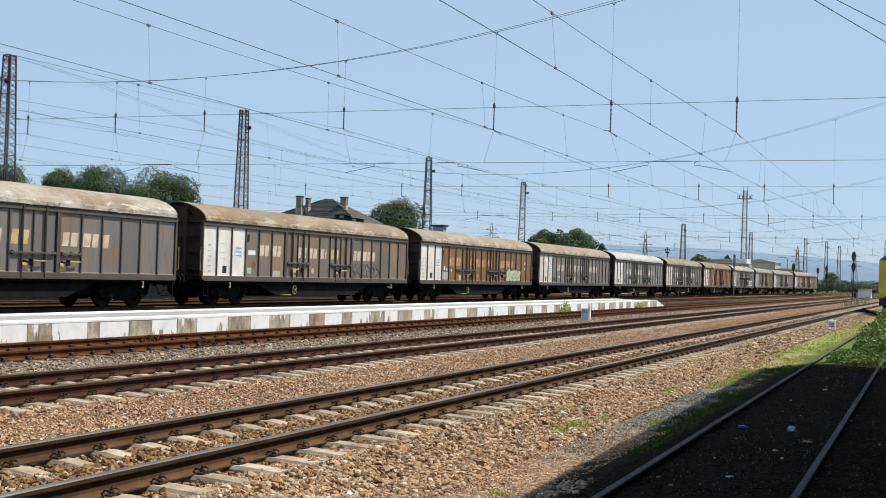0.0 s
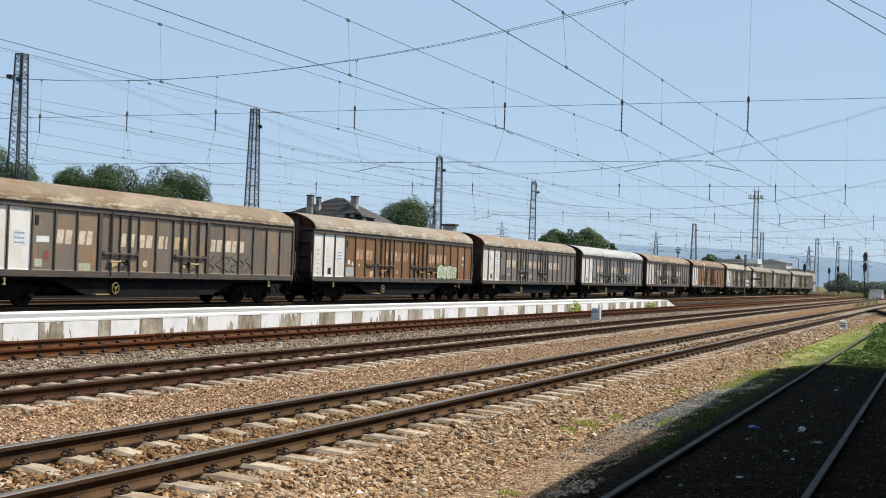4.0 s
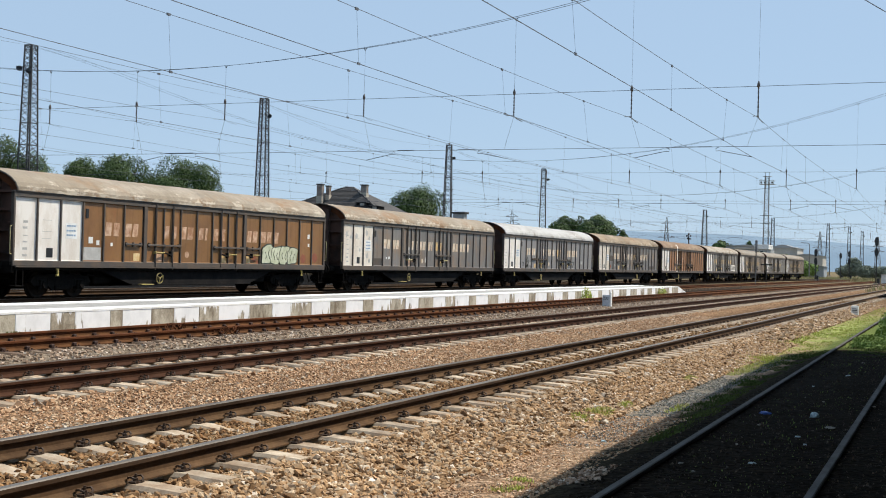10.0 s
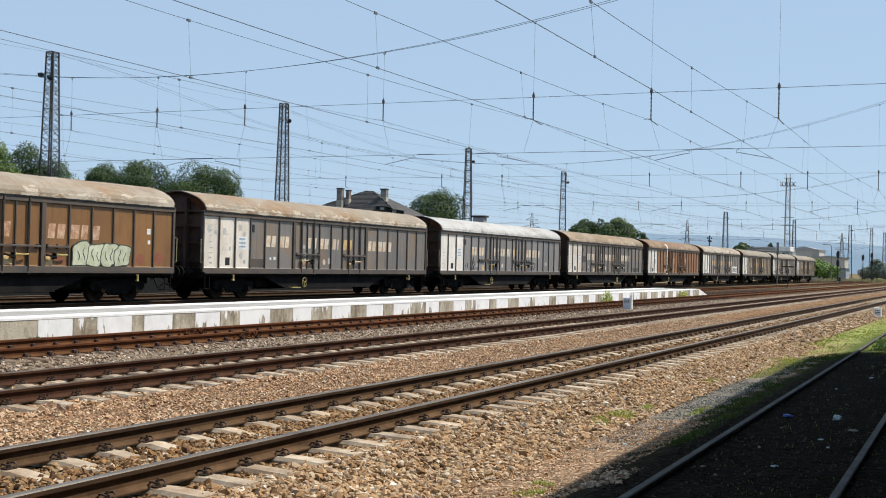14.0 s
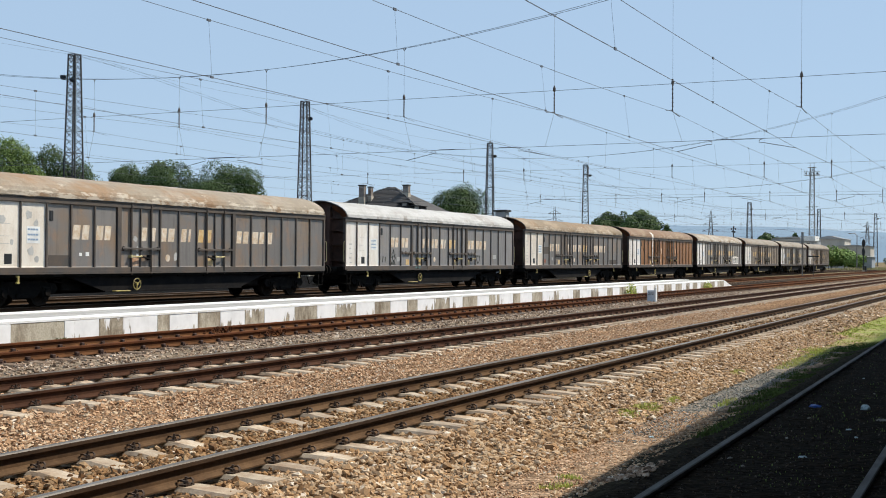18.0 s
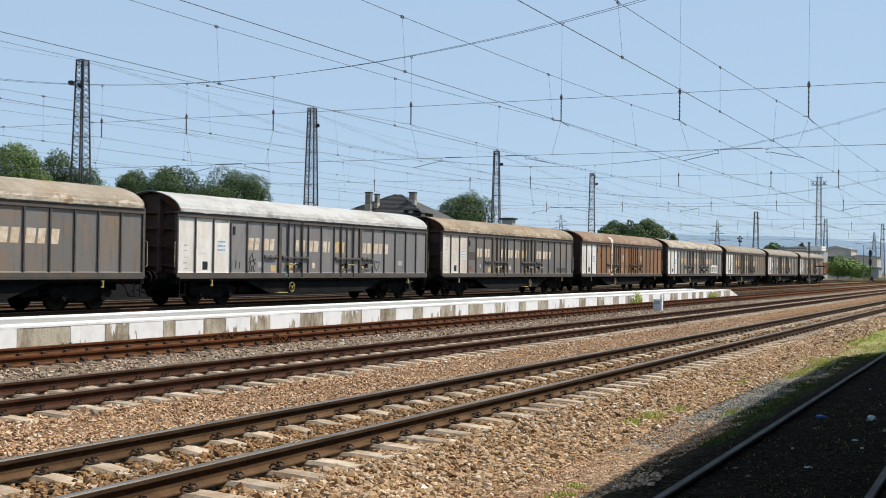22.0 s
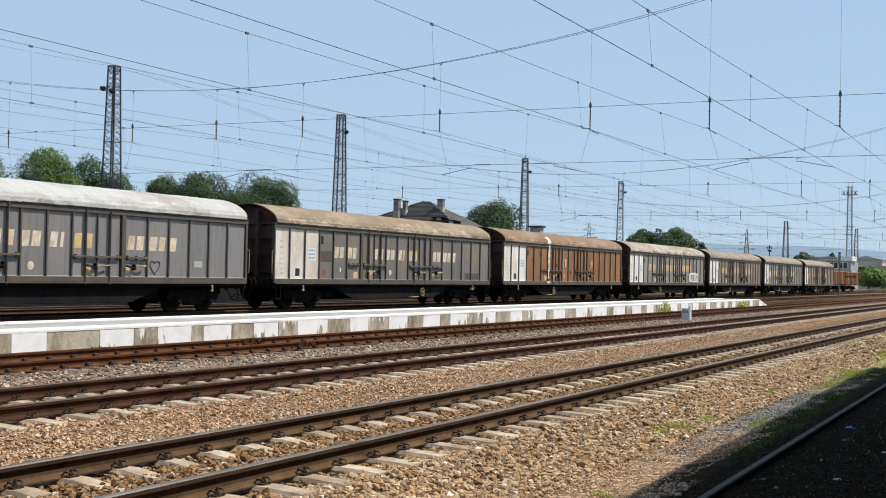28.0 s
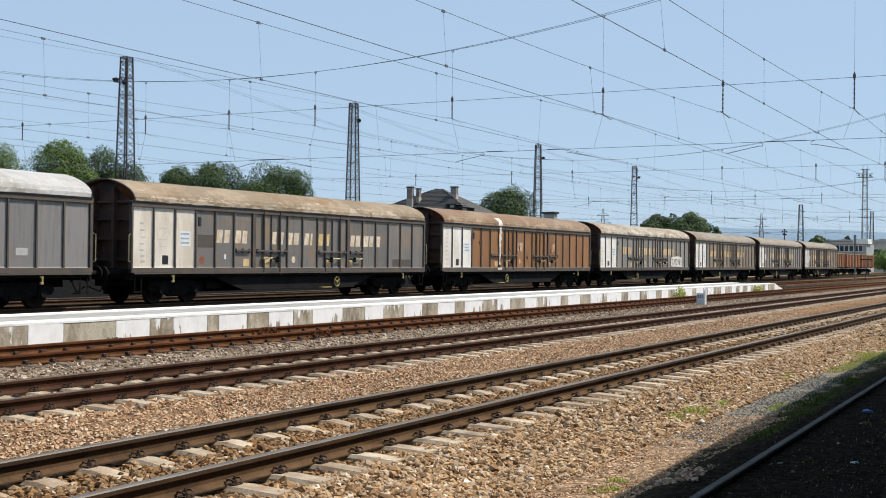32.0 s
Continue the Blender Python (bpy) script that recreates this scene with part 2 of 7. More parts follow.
    def prism(self, outline, axis, a, b):
        """An outline, drawn in the two other axes, pushed along axis 0, 1 or 2 from a to b."""
        n = len(outline)
        put = {0: lambda p, w: (w, p[0], p[1]), 1: lambda p, w: (p[0], w, p[1]), 2: lambda p, w: (p[0], p[1], w)}[axis]
        v = [put(p, w) for w in (a, b) for p in outline]
        f = [tuple(range(n))[::-1], tuple(range(n, 2 * n))] + [(j, (j + 1) % n, n + (j + 1) % n, n + j) for j in range(n)]
        return self.add(v, f)

    def mesh(self, name, material, smooth=False):
        me = mesh_of(name, self.v, self.f, material, smooth)
        bm = bmesh.new()
        bm.from_mesh(me)
        bmesh.ops.recalc_face_normals(bm, faces=bm.faces[:])
        bm.to_mesh(me)
        bm.free()
        return me


def part(name, shape, material, parent, label="", smooth=False, at=None):
    me = shape.mesh(name, material, smooth) if isinstance(shape, Shape) else shape
    ob = new(name, me)
    ob.parent = parent
    if at is not None:
        ob.matrix_basis = at
    return tagged(ob, label) if label else ob


def thing(name, label, category, group="", kind="", at=None, shape=None, material=None):
    ob = new(name, shape.mesh(name, material) if shape else None)
    if at is not None:
        ob.matrix_basis = at
    return tagged(ob, label, category, group, kind)


def noise2(x, y, s=1.0, seed=0.0):
    return noise.noise(Vector((x * s, y * s, seed)))

# ---- the yard: ground, tracks, platform ----
GAUGE_HALF = 0.7535          # from the track's middle to a rail's middle
TRACKS = {"T1": -6.645, "T2": -11.32, "T3": -15.90, "T4": -22.3, "T5": -28.8, "T6": -33.5, "T7": -38.2}
BED = [(-70, -0.42), (-41, -0.35), (-40, -0.22), (-31, -0.22), (-27, -0.20), (-24.5, -0.28), (-20.4, -0.30), (-17.4, -0.26),
       (-17.2, -0.21), (-14.4, -0.20), (-13.9, -0.245), (-13.2, -0.245), (-12.8, -0.215), (-9.9, -0.215), (-9.3, -0.265), (-8.5, -0.265),
       (-8.1, -0.225), (-5.30, -0.225), (-4.75, -0.36), (-4.1, -0.43), (-3.4, -0.40), (-3.0, -0.285), (-0.9, -0.285), (0.5, -0.36), (30, -0.4)]


def ground_z(x, y):
    for (a, za), (b, zb) in zip(BED, BED[1:]):
        if a <= x <= b:
            z = za + (zb - za) * (x - a) / (b - a)
            break
    else:
        z = -0.42
    if -80 < x < 6 and 0 < y < 120:
        z += 0.018 * noise2(x, y, 3.1) + 0.02 * noise2(x, y, 0.7, 3.0)
    return z


def grid_lines(fine0, fine1, step, low, high, grow=1.25):
    mid = list(np.arange(fine0, fine1, step)) + [fine1]
    out, w = [], step
    p = fine1
    while p < high:
        w *= grow
        p += w
        out.append(min(p, high))
    left, w, p = [], step, fine0
    while p > low:
        w *= grow
        p -= w
        left.append(max(p, low))
    return left[::-1] + mid + out


def build_ground():
    xs = grid_lines(-18.0, 0.6, 0.14, -4500, 4500)
    ys = grid_lines(5.0, 46.0, 0.16, -300, 4800, 1.06)
    verts = [(x, y, ground_z(x, y)) for y in ys for x in xs]
    n = len(xs)
    faces = [(j * n + i, j * n + i + 1, (j + 1) * n + i + 1, (j + 1) * n + i) for j in range(len(ys) - 1) for i in range(n - 1)]
    return tagged(new("ground", mesh_of("ground", verts, faces, M_GROUND, True)),
                  "reddish and tan stone ballast and dirt ground of a station yard", "ground", kind="structure")


def halved(nt, value):
    n = nt.nodes.new("ShaderNodeMath")
    n.operation = "MULTIPLY"
    n.inputs[1].default_value = 0.5
    nt.links.new(value, n.inputs[0])
    return n.outputs[0]


def ground_material():
    m, nt, b = nodes_of("yard_ballast")
    p = place_of(nt, True)
    sep = nt.nodes.new("ShaderNodeSeparateXYZ")
    nt.links.new(p, sep.inputs[0])
    mr = nt.nodes.new("ShaderNodeMapRange")
    mr.inputs["From Min"].default_value, mr.inputs["From Max"].default_value = -40.0, 2.0
    wob = nt.nodes.new("ShaderNodeMath")
    wob.operation = "MULTIPLY_ADD"
    wob.inputs[1].default_value = 0.7
    nt.links.new(noise_of(nt, p, 0.55, 5, 0.65), wob.inputs[0])
    nt.links.new(sep.outputs[0], wob.inputs[2])
    nt.links.new(wob.outputs[0], mr.inputs[0])
    # across the tracks, from the far side to the near one; the wobble adds 0.35 m on the average

    def at(x):
        return (x + 0.35 + 40) / 42

    # Near-black past -35.6: shade behind the train put into the colour.
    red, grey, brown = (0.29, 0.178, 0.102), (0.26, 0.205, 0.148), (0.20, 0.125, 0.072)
    # Darker from -8.3 to -5.3: shade between T1's stones, put into the colour.
    # From -3.47 on the dirt is near-black: canopy shade put into the colour.
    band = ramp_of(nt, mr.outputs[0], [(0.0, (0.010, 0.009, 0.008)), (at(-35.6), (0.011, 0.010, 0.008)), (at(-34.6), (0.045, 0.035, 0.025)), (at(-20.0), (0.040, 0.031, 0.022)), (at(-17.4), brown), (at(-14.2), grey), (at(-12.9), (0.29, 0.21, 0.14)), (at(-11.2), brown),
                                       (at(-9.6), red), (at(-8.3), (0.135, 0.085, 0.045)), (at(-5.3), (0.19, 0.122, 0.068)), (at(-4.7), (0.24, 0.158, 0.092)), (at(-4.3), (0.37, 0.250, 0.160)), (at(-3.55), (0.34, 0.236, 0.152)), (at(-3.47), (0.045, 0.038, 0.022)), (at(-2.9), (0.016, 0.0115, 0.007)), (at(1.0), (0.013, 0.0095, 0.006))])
    vor = nt.nodes.new("ShaderNodeTexVoronoi")
    vor.inputs["Scale"].default_value = 17.0
    vor.inputs["Randomness"].default_value = 1.0
    nt.links.new(p, vor.inputs["Vector"])
    bw = nt.nodes.new("ShaderNodeSeparateColor")
    nt.links.new(vor.outputs["Color"], bw.inputs[0])
    stone = mixed(nt, 1.0, band, ramp_of(nt, bw.outputs[0], [(0.0, (0.45, 0.42, 0.42)), (0.5, (0.95, 0.95, 0.95)), (0.85, (1.25, 1.25, 1.3)), (1.0, (1.7, 1.75, 1.85))]), "MULTIPLY")
    # Cells darken towards their rims: shade between stones, multiplied into the colour.
    gap = ramp_of(nt, vor.outputs["Distance"], [(0.25, 1.0), (0.75, 0.45)])
    stone = mixed(nt, 0.8, stone, gap, "MULTIPLY")
    stone = mixed(nt, 0.5, stone, ramp_of(nt, noise_of(nt, p, 1.3, 6, 0.7), [(0.3, 0.3), (0.7, 0.7)]), "OVERLAY")
    # a patch of fine grey chippings beside the shoulder
    gx = nt.nodes.new("ShaderNodeVectorMath")
    gx.operation = "MULTIPLY_ADD"
    gx.inputs[1].default_value = (1.6, 0.125, 0)
    gx.inputs[2].default_value = (1.6 * 4.05, -0.125 * 20.0, 0)
    nt.links.new(p, gx.inputs[0])
    ln = nt.nodes.new("ShaderNodeVectorMath")
    ln.operation = "LENGTH"
    nt.links.new(gx.outputs[0], ln.inputs[0])
    edge = nt.nodes.new("ShaderNodeMath")
    edge.operation = "MULTIPLY_ADD"
    edge.inputs[1].default_value = 0.9
    nt.links.new(noise_of(nt, p, 1.7, 5, 0.7), edge.inputs[0])
    nt.links.new(ln.outputs["Value"], edge.inputs[2])
    chips = mixed(nt, noise_of(nt, p, 38, 3, 0.7), (0.085, 0.089, 0.080), (0.185, 0.185, 0.165))
    stone = mixed(nt, ramp_of(nt, halved(nt, edge.outputs[0]), [(0.40, 0.75), (0.66, 0.0)]), stone, chips)
    # a green sward along the siding
    gy = nt.nodes.new("ShaderNodeVectorMath")
    gy.operation = "MULTIPLY_ADD"
    gy.inputs[1].default_value = (0.85, 0.042, 0)
    gy.inputs[2].default_value = (0.85 * 3.95, -0.042 * 46.0, 0)
    nt.links.new(p, gy.inputs[0])
    l2 = nt.nodes.new("ShaderNodeVectorMath")
    l2.operation = "LENGTH"
    nt.links.new(gy.outputs[0], l2.inputs[0])
    e2 = nt.nodes.new("ShaderNodeMath")
    e2.operation = "MULTIPLY_ADD"
    e2.inputs[1].default_value = 1.7
    nt.links.new(noise_of(nt, p, 1.1, 5, 0.7), e2.inputs[0])
    nt.links.new(l2.outputs["Value"], e2.inputs[2])
    sward = mixed(nt, noise_of(nt, p, 6, 4, 0.7), (0.195, 0.275, 0.055), (0.30, 0.315, 0.11))
    stone = mixed(nt, ramp_of(nt, halved(nt, e2.outputs[0]), [(0.56, 0.75), (0.80, 0.0)]), stone, sward)
    # past the canopy the siding is overgrown
    over = nt.nodes.new("ShaderNodeMath")
    over.operation = "MULTIPLY_ADD"
    over.inputs[1].default_value = 3.0
    nt.links.new(noise_of(nt, p, 0.9, 5, 0.7), over.inputs[0])
    nt.links.new(sep.outputs[1], over.inputs[2])
    along = nt.nodes.new("ShaderNodeMapRange")
    along.inputs["From Min"].default_value, along.inputs["From Max"].default_value = 31.6, 33.4
    nt.links.new(over.outputs[0], along.inputs[0])
    across = nt.nodes.new("ShaderNodeMapRange")
    across.inputs["From Min"].default_value, across.inputs["From Max"].default_value = -3.9, -3.0
    nt.links.new(sep.outputs[0], across.inputs[0])
    both = nt.nodes.new("ShaderNodeMath")
    both.operation = "MULTIPLY"
    nt.links.new(along.outputs[0], both.inputs[0])
    nt.links.new(across.outputs[0], both.inputs[1])
    stone = mixed(nt, both.outputs[0], stone, mixed(nt, noise_of(nt, p, 5, 4, 0.7), (0.075, 0.115, 0.030), (0.17, 0.195, 0.060)))
    # far from the tracks: dry grass and scrub
    mr2 = nt.nodes.new("ShaderNodeMapRange")
    mr2.inputs["From Min"].default_value, mr2.inputs["From Max"].default_value = 115.0, 175.0
    nt.links.new(sep.outputs[1], mr2.inputs[0])
    scrub = mixed(nt, noise_of(nt, p, 0.25, 5, 0.7), (0.10, 0.105, 0.035), (0.22, 0.165, 0.095))
    far = mixed(nt, noise_of(nt, p, 0.08, 4, 0.6), scrub, (0.24, 0.185, 0.125))
    mr3 = nt.nodes.new("ShaderNodeMath")
    mr3.operation = "MULTIPLY"
    mr3.inputs[1].default_value = 0.8
    nt.links.new(mr2.outputs[0], mr3.inputs[0])
    col = mixed(nt, mr3.outputs[0], stone, far)
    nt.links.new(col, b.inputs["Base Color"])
    b.inputs["Roughness"].default_value = 0.95
    b.inputs["Specular IOR Level"].default_value = 0.02
    bumped(nt, b, gap, 0.9, 0.03)
    return m


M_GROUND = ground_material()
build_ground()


# Rail profile across the track: width, height from the foot, turned to the rail's middle.
RAIL = [(-0.072, -0.170), (0.072, -0.170), (0.072, -0.158), (0.020, -0.140), (0.009, -0.125), (0.009, -0.098), (0.009, -0.055), (0.036, -0.040), (0.036, -0.010),
        (0.028, 0.0), (-0.028, 0.0), (-0.036, -0.010), (-0.036, -0.040), (-0.009, -0.055), (-0.009, -0.098), (-0.009, -0.125), (-0.020, -0.140), (-0.072, -0.158)]


def turnout(y):
    """How far the train's track bends towards the main tracks at y."""
    if y < 208:
        return 0.0
    return min((y - 208) ** 2 / 706.0, 6.5)


def rail(name, line, side_mat, top_mat, parent, profile=RAIL):
    """A rail along points (x, y, z of its top's middle)."""
    n = len(profile)
    verts = [(x + px, y, z + pz) for x, y, z in line for px, pz in profile]
    faces, top = [], []
    for k in range(len(line) - 1):
        for j in range(n):
            faces.append((k * n + j, k * n + (j + 1) % n, (k + 1) * n + (j + 1) % n, (k + 1) * n + j))
            # 0 web darkened for shade, 1 head, 2 foot and lower web painted sunlit
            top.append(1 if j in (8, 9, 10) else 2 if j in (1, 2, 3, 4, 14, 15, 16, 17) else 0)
    faces += [tuple(range(n))[::-1], tuple(range((len(line) - 1) * n, len(line) * n))]
    top += [0, 0]
    me = mesh_of(name, verts, faces, side_mat)
    me.materials.append(top_mat)
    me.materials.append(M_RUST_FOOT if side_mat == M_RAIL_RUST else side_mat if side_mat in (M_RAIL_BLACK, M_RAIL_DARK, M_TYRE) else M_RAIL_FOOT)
    me.polygons.foreach_set("material_index", top)
    bm = bmesh.new()
    bm.from_mesh(me)
    bmesh.ops.recalc_face_normals(bm, faces=bm.faces[:])
    bm.to_mesh(me)
    bm.free()
    return part(name, me, None, parent)


def track_line(x, y0, y1, z, bend=None, step=20.0):
    ys = [y0]
    while ys[-1] < y1:
        ys.append(min(ys[-1] + (4.0 if bend and ys[-1] > 195 else step), y1))
    return [(x + (bend(y) if bend else 0.0), y, z) for y in ys]


def sleeper_shape():
    """A concrete sleeper: thicker under the rails, low in the middle, with chamfered edges."""
    s = Shape()
    rows = [(-1.30, -0.185), (-0.95, -0.165), (-0.55, -0.165), (-0.25, -0.21), (0.25, -0.21), (0.55, -0.165), (0.95, -0.165), (1.30, -0.185)]
    v, f = [], []
    for x, z in rows:
        v += [(x, -0.145, -0.34), (x, -0.125, z - 0.03), (x, -0.095, z), (x, 0.095, z), (x, 0.125, z - 0.03), (x, 0.145, -0.34)]
    for k in range(len(rows) - 1):
        f += [(k * 6 + j, k * 6 + (j + 1) % 6, k * 6 + 6 + (j + 1) % 6, k * 6 + 6 + j) for j in range(6)]
    f += [tuple(range(6))[::-1], tuple(range(42, 48))]
    return s.add(v, f)


def clip_shape():
    """A rail fastening: a bolt with its nut, and a bent spring plate on each side."""
    s = Shape()
    s.box(-0.035, 0.055, -0.055, 0.055, -0.172, -0.150)
    s.turned((0.015, 0, -0.150), [(0.020, 0), (0.020, 0.025), (0.011, 0.026), (0.011, 0.055)], 6)
    for side in (-1, 1):
        s.tube([(-0.045, 0.02 * side, -0.135), (-0.02, 0.045 * side, -0.120), (0.02, 0.06 * side, -0.115), (0.05, 0.048 * side, -0.130), (0.055, 0.02 * side, -0.150)], 0.009, 4)
    return s


def chair_shape():
    """A cast chair with its upright jaw, wedge and two screws."""
    s = Shape().box(-0.06, 0.085, -0.06, 0.06, -0.178, -0.155, 0.005).box(-0.045, 0.020, -0.045, 0.045, -0.157, -0.095, 0.010)
    for y in (-0.038, 0.038):
        s.turned((0.058, y, -0.157), [(0.016, 0), (0.016, 0.02), (0.010, 0.03)], 6)
    return s


SLEEPER = sleeper_shape().mesh("sleeper", M_CONCRETE_TIE)
CLIP = clip_shape().mesh("rail_clip", M_CLIP)
SLEEPER_RUST = sleeper_shape().mesh("sleeper", M_WOOD_TIE)
SLEEPER_DARK = sleeper_shape().mesh("sleeper", M_DARK_TIE)
CLIP_RUST = chair_shape().mesh("rail_clip", M_RUSTY_CLIP)


def build_track(key, y0, y1, label, side, top, tie, clip, first, near, detail_to, bend=None):
    x = TRACKS[key]
    ob = thing("railway_track", label, "railway track", "tracks of the yard", "structure")
    for sgn in (-1, 1):
        rail("rail", track_line(x + sgn * GAUGE_HALF, y0, y1, 0.0, bend), side, top, ob)
    y = first
    rest = Shape()
    rng = random.Random(key)
    while y < min(y1, 260):
        dx = bend(y) if bend else 0.0
        if near <= y < detail_to:
            part("sleeper", tie, None, ob, at=pose(x + dx + rng.uniform(-.015, .015), y, rng.uniform(-.006, .004), rz=rng.uniform(-.6, .6)))
            for sgn in (-1, 1):
                for face in ((1, -1) if y < 26 else (1,)):
                    part("rail_clip", clip, None, ob, at=pose(x + sgn * GAUGE_HALF + face * 0.075, y + rng.uniform(-.012, .012), 0, rz=0 if face > 0 else 180))
        else:
            rest.box(x + dx - 1.3, x + dx + 1.3, y - 0.125, y + 0.125, -0.32, -0.175)
        y += 0.597
    if rest.v:
        tagged(part("sleepers", rest, tie.materials[0], ob), kind="stuff")
    return ob


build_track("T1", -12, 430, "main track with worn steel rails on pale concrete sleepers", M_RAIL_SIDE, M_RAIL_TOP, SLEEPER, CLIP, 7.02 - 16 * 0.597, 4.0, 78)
build_track("T2", -12, 430, "main track with dark brown rails on pale concrete sleepers", M_RAIL_DARK, M_RAIL_DULL, SLEEPER, CLIP, 7.3 - 16 * 0.597, 9.0, 82)
build_track("T3", -12, 430, "disused track with rusted red-brown rails beside the platform", M_RAIL_RUST, M_RAIL_RUST, SLEEPER_RUST, CLIP_RUST, 7.1 - 16 * 0.597, 13.0, 78)
build_track("T4", 60, 430, "rusted track behind the low platform", M_RAIL_RUST, M_RAIL_RUST, SLEEPER_RUST, CLIP_RUST, 60, 500, 501)
build_track("T5", -20, 300, "yard track under the freight train", M_RAIL_BLACK, M_RAIL_DULL, SLEEPER_DARK, CLIP_RUST, 0, 500, 501, bend=turnout)
build_track("T6", -20, 300, "yard track behind the freight train", M_RAIL_BLACK, M_RAIL_DULL, SLEEPER_DARK, CLIP_RUST, 0, 500, 501)


def siding_x(y):
    return -1.90 - 0.0125 * max(y - 9, 0) if y > 9 else -1.90


siding = thing("siding_track", "shaded siding with dull rails sunk into dirt darkened for the shade", "railway track", "tracks of the yard", "structure")
for sgn in (-1, 1):
    rail("rail", [(siding_x(y) + sgn * GAUGE_HALF, y, -0.222) for y in (-10, 5, 9, 20, 40, 70, 110, 160)], M_TYRE, M_SIDING_TOP, siding)

# Low platform with painted face blocks.
PX0, PX1, PZ, PEND = -20.4, -17.5, 0.33, 79.0
platform = thing("platform", "low island platform with whitewashed edges and a ramp at its end", "platform", kind="structure")
core = Shape()
core.prism([(-40, -0.5), (PEND + 3.4, -0.5), (PEND + 3.4, -0.28), (PEND, PZ - 0.012), (-40, PZ - 0.012)], 0, PX0 + 0.10, PX1 - 0.12)
part("platform_top", core, M_PLATFORM, platform, "grey worn asphalt surface")
for x0, x1, name in ((PX1 - 0.62, PX1 + 0.004, "edge_slab"), (PX0 - 0.03, PX0 + 0.6, "edge_slab")):
    y = -40.0
    while y < PEND - 0.1:
        e = min(y + 1.98, PEND)
        part(name, Shape().box(x0, x1, y, e - 0.004, PZ - 0.045, PZ + 0.004, 0.003), M_EDGE_WHITE, platform)
        y += 1.98
    r = Shape().prism([(PEND, PZ + 0.004), (PEND + 3.4, -0.25), (PEND + 3.4, -0.32), (PEND, PZ - 0.045)], 0, x0, x1)
    part("ramp_edge", r, M_EDGE_WHITE, platform)
rng = random.Random(5)
CUTS = [18.95, 19.97, 20.72, 21.88, 22.31, 23.36, 24.24, 25.27, 26.13, 27.56, 28.70, 29.69, 30.87, 31.99, 33.00, 34.13, 34.84, 36.08, 37.26, 38.31, 39.57, 40.63, 41.58, 42.91, 43.66, 44.92,
        46.05, 47.36, 47.97, 49.75, 50.64, 52.19, 53.24, 54.51, 55.38, 56.45, 57.48, 58.43, 59.12, 60.43, 61.16, 62.45, 63.33, 64.47, 66.01, 66.86, 68.25, 69.15, 70.08, 70.76, 71.87, 72.72, 74.04, 75.09, 76.4, 77.2, PEND]
CUTS = [6.0, 7.1, 8.3, 9.2, 10.4, 11.3, 12.5, 13.3, 14.5, 15.4, 16.6, 17.5] + CUTS
for n, (y, e) in enumerate(zip(CUTS, CUTS[1:])):
    part("face_block", Shape().box(PX1 - 0.14, PX1 + rng.uniform(-0.006, 0.003), (y - e) / 2, (e - y) / 2 - 0.006, -0.35, PZ - 0.045, 0.006), (M_WORN_BLOCK if n % 10 in (3, 9) else M_GREY_BLOCK) if n % 2 else M_WHITE_BLOCK, platform, at=pose(0, (y + e) / 2, 0))
part("ramp_face", Shape().prism([(PEND, PZ - 0.05), (PEND + 3.3, -0.3), (PEND + 3.3, -0.36), (PEND, -0.36)], 0, PX1 - 0.14, PX1), M_WHITE_BLOCK, platform)

# The platform and canopy under which the camera stands; only their shade falls into view.
thing("station_platform", "grey concrete station platform under a canopy", "platform", kind="structure",
      shape=Shape().box(-0.10, 9.0, -20, 33, -0.6, 0.0, 0.02), material=M_PLATFORM)
canopy = thing("platform_canopy", "flat concrete canopy roof on steel posts over the station platform", "canopy", kind="structure")
part("roof", Shape().prism([(0.14, -20), (9.0, -20), (9.0, 33.4), (-1.22, 33.4), (-0.62, 12.0)], 2, 5.2, 5.45), M_STEEL, canopy)
for y in (-12, -4, 4, 12, 20, 28):
    part("post", Shape().box(4.4, 4.62, y - 0.11, y + 0.11, 0.0, 5.2, 0.02), M_STEEL, canopy)
part("wall", Shape().box(9.0, 9.4, -20, 33, -0.6, 8.0), M_PLATFORM, canopy)

# ---- the freight train ----
HALF = 9.98                  # half the length of a wagon's body
PITCH = 21.70                # from wagon to wagon
WHEEL_R = 0.46


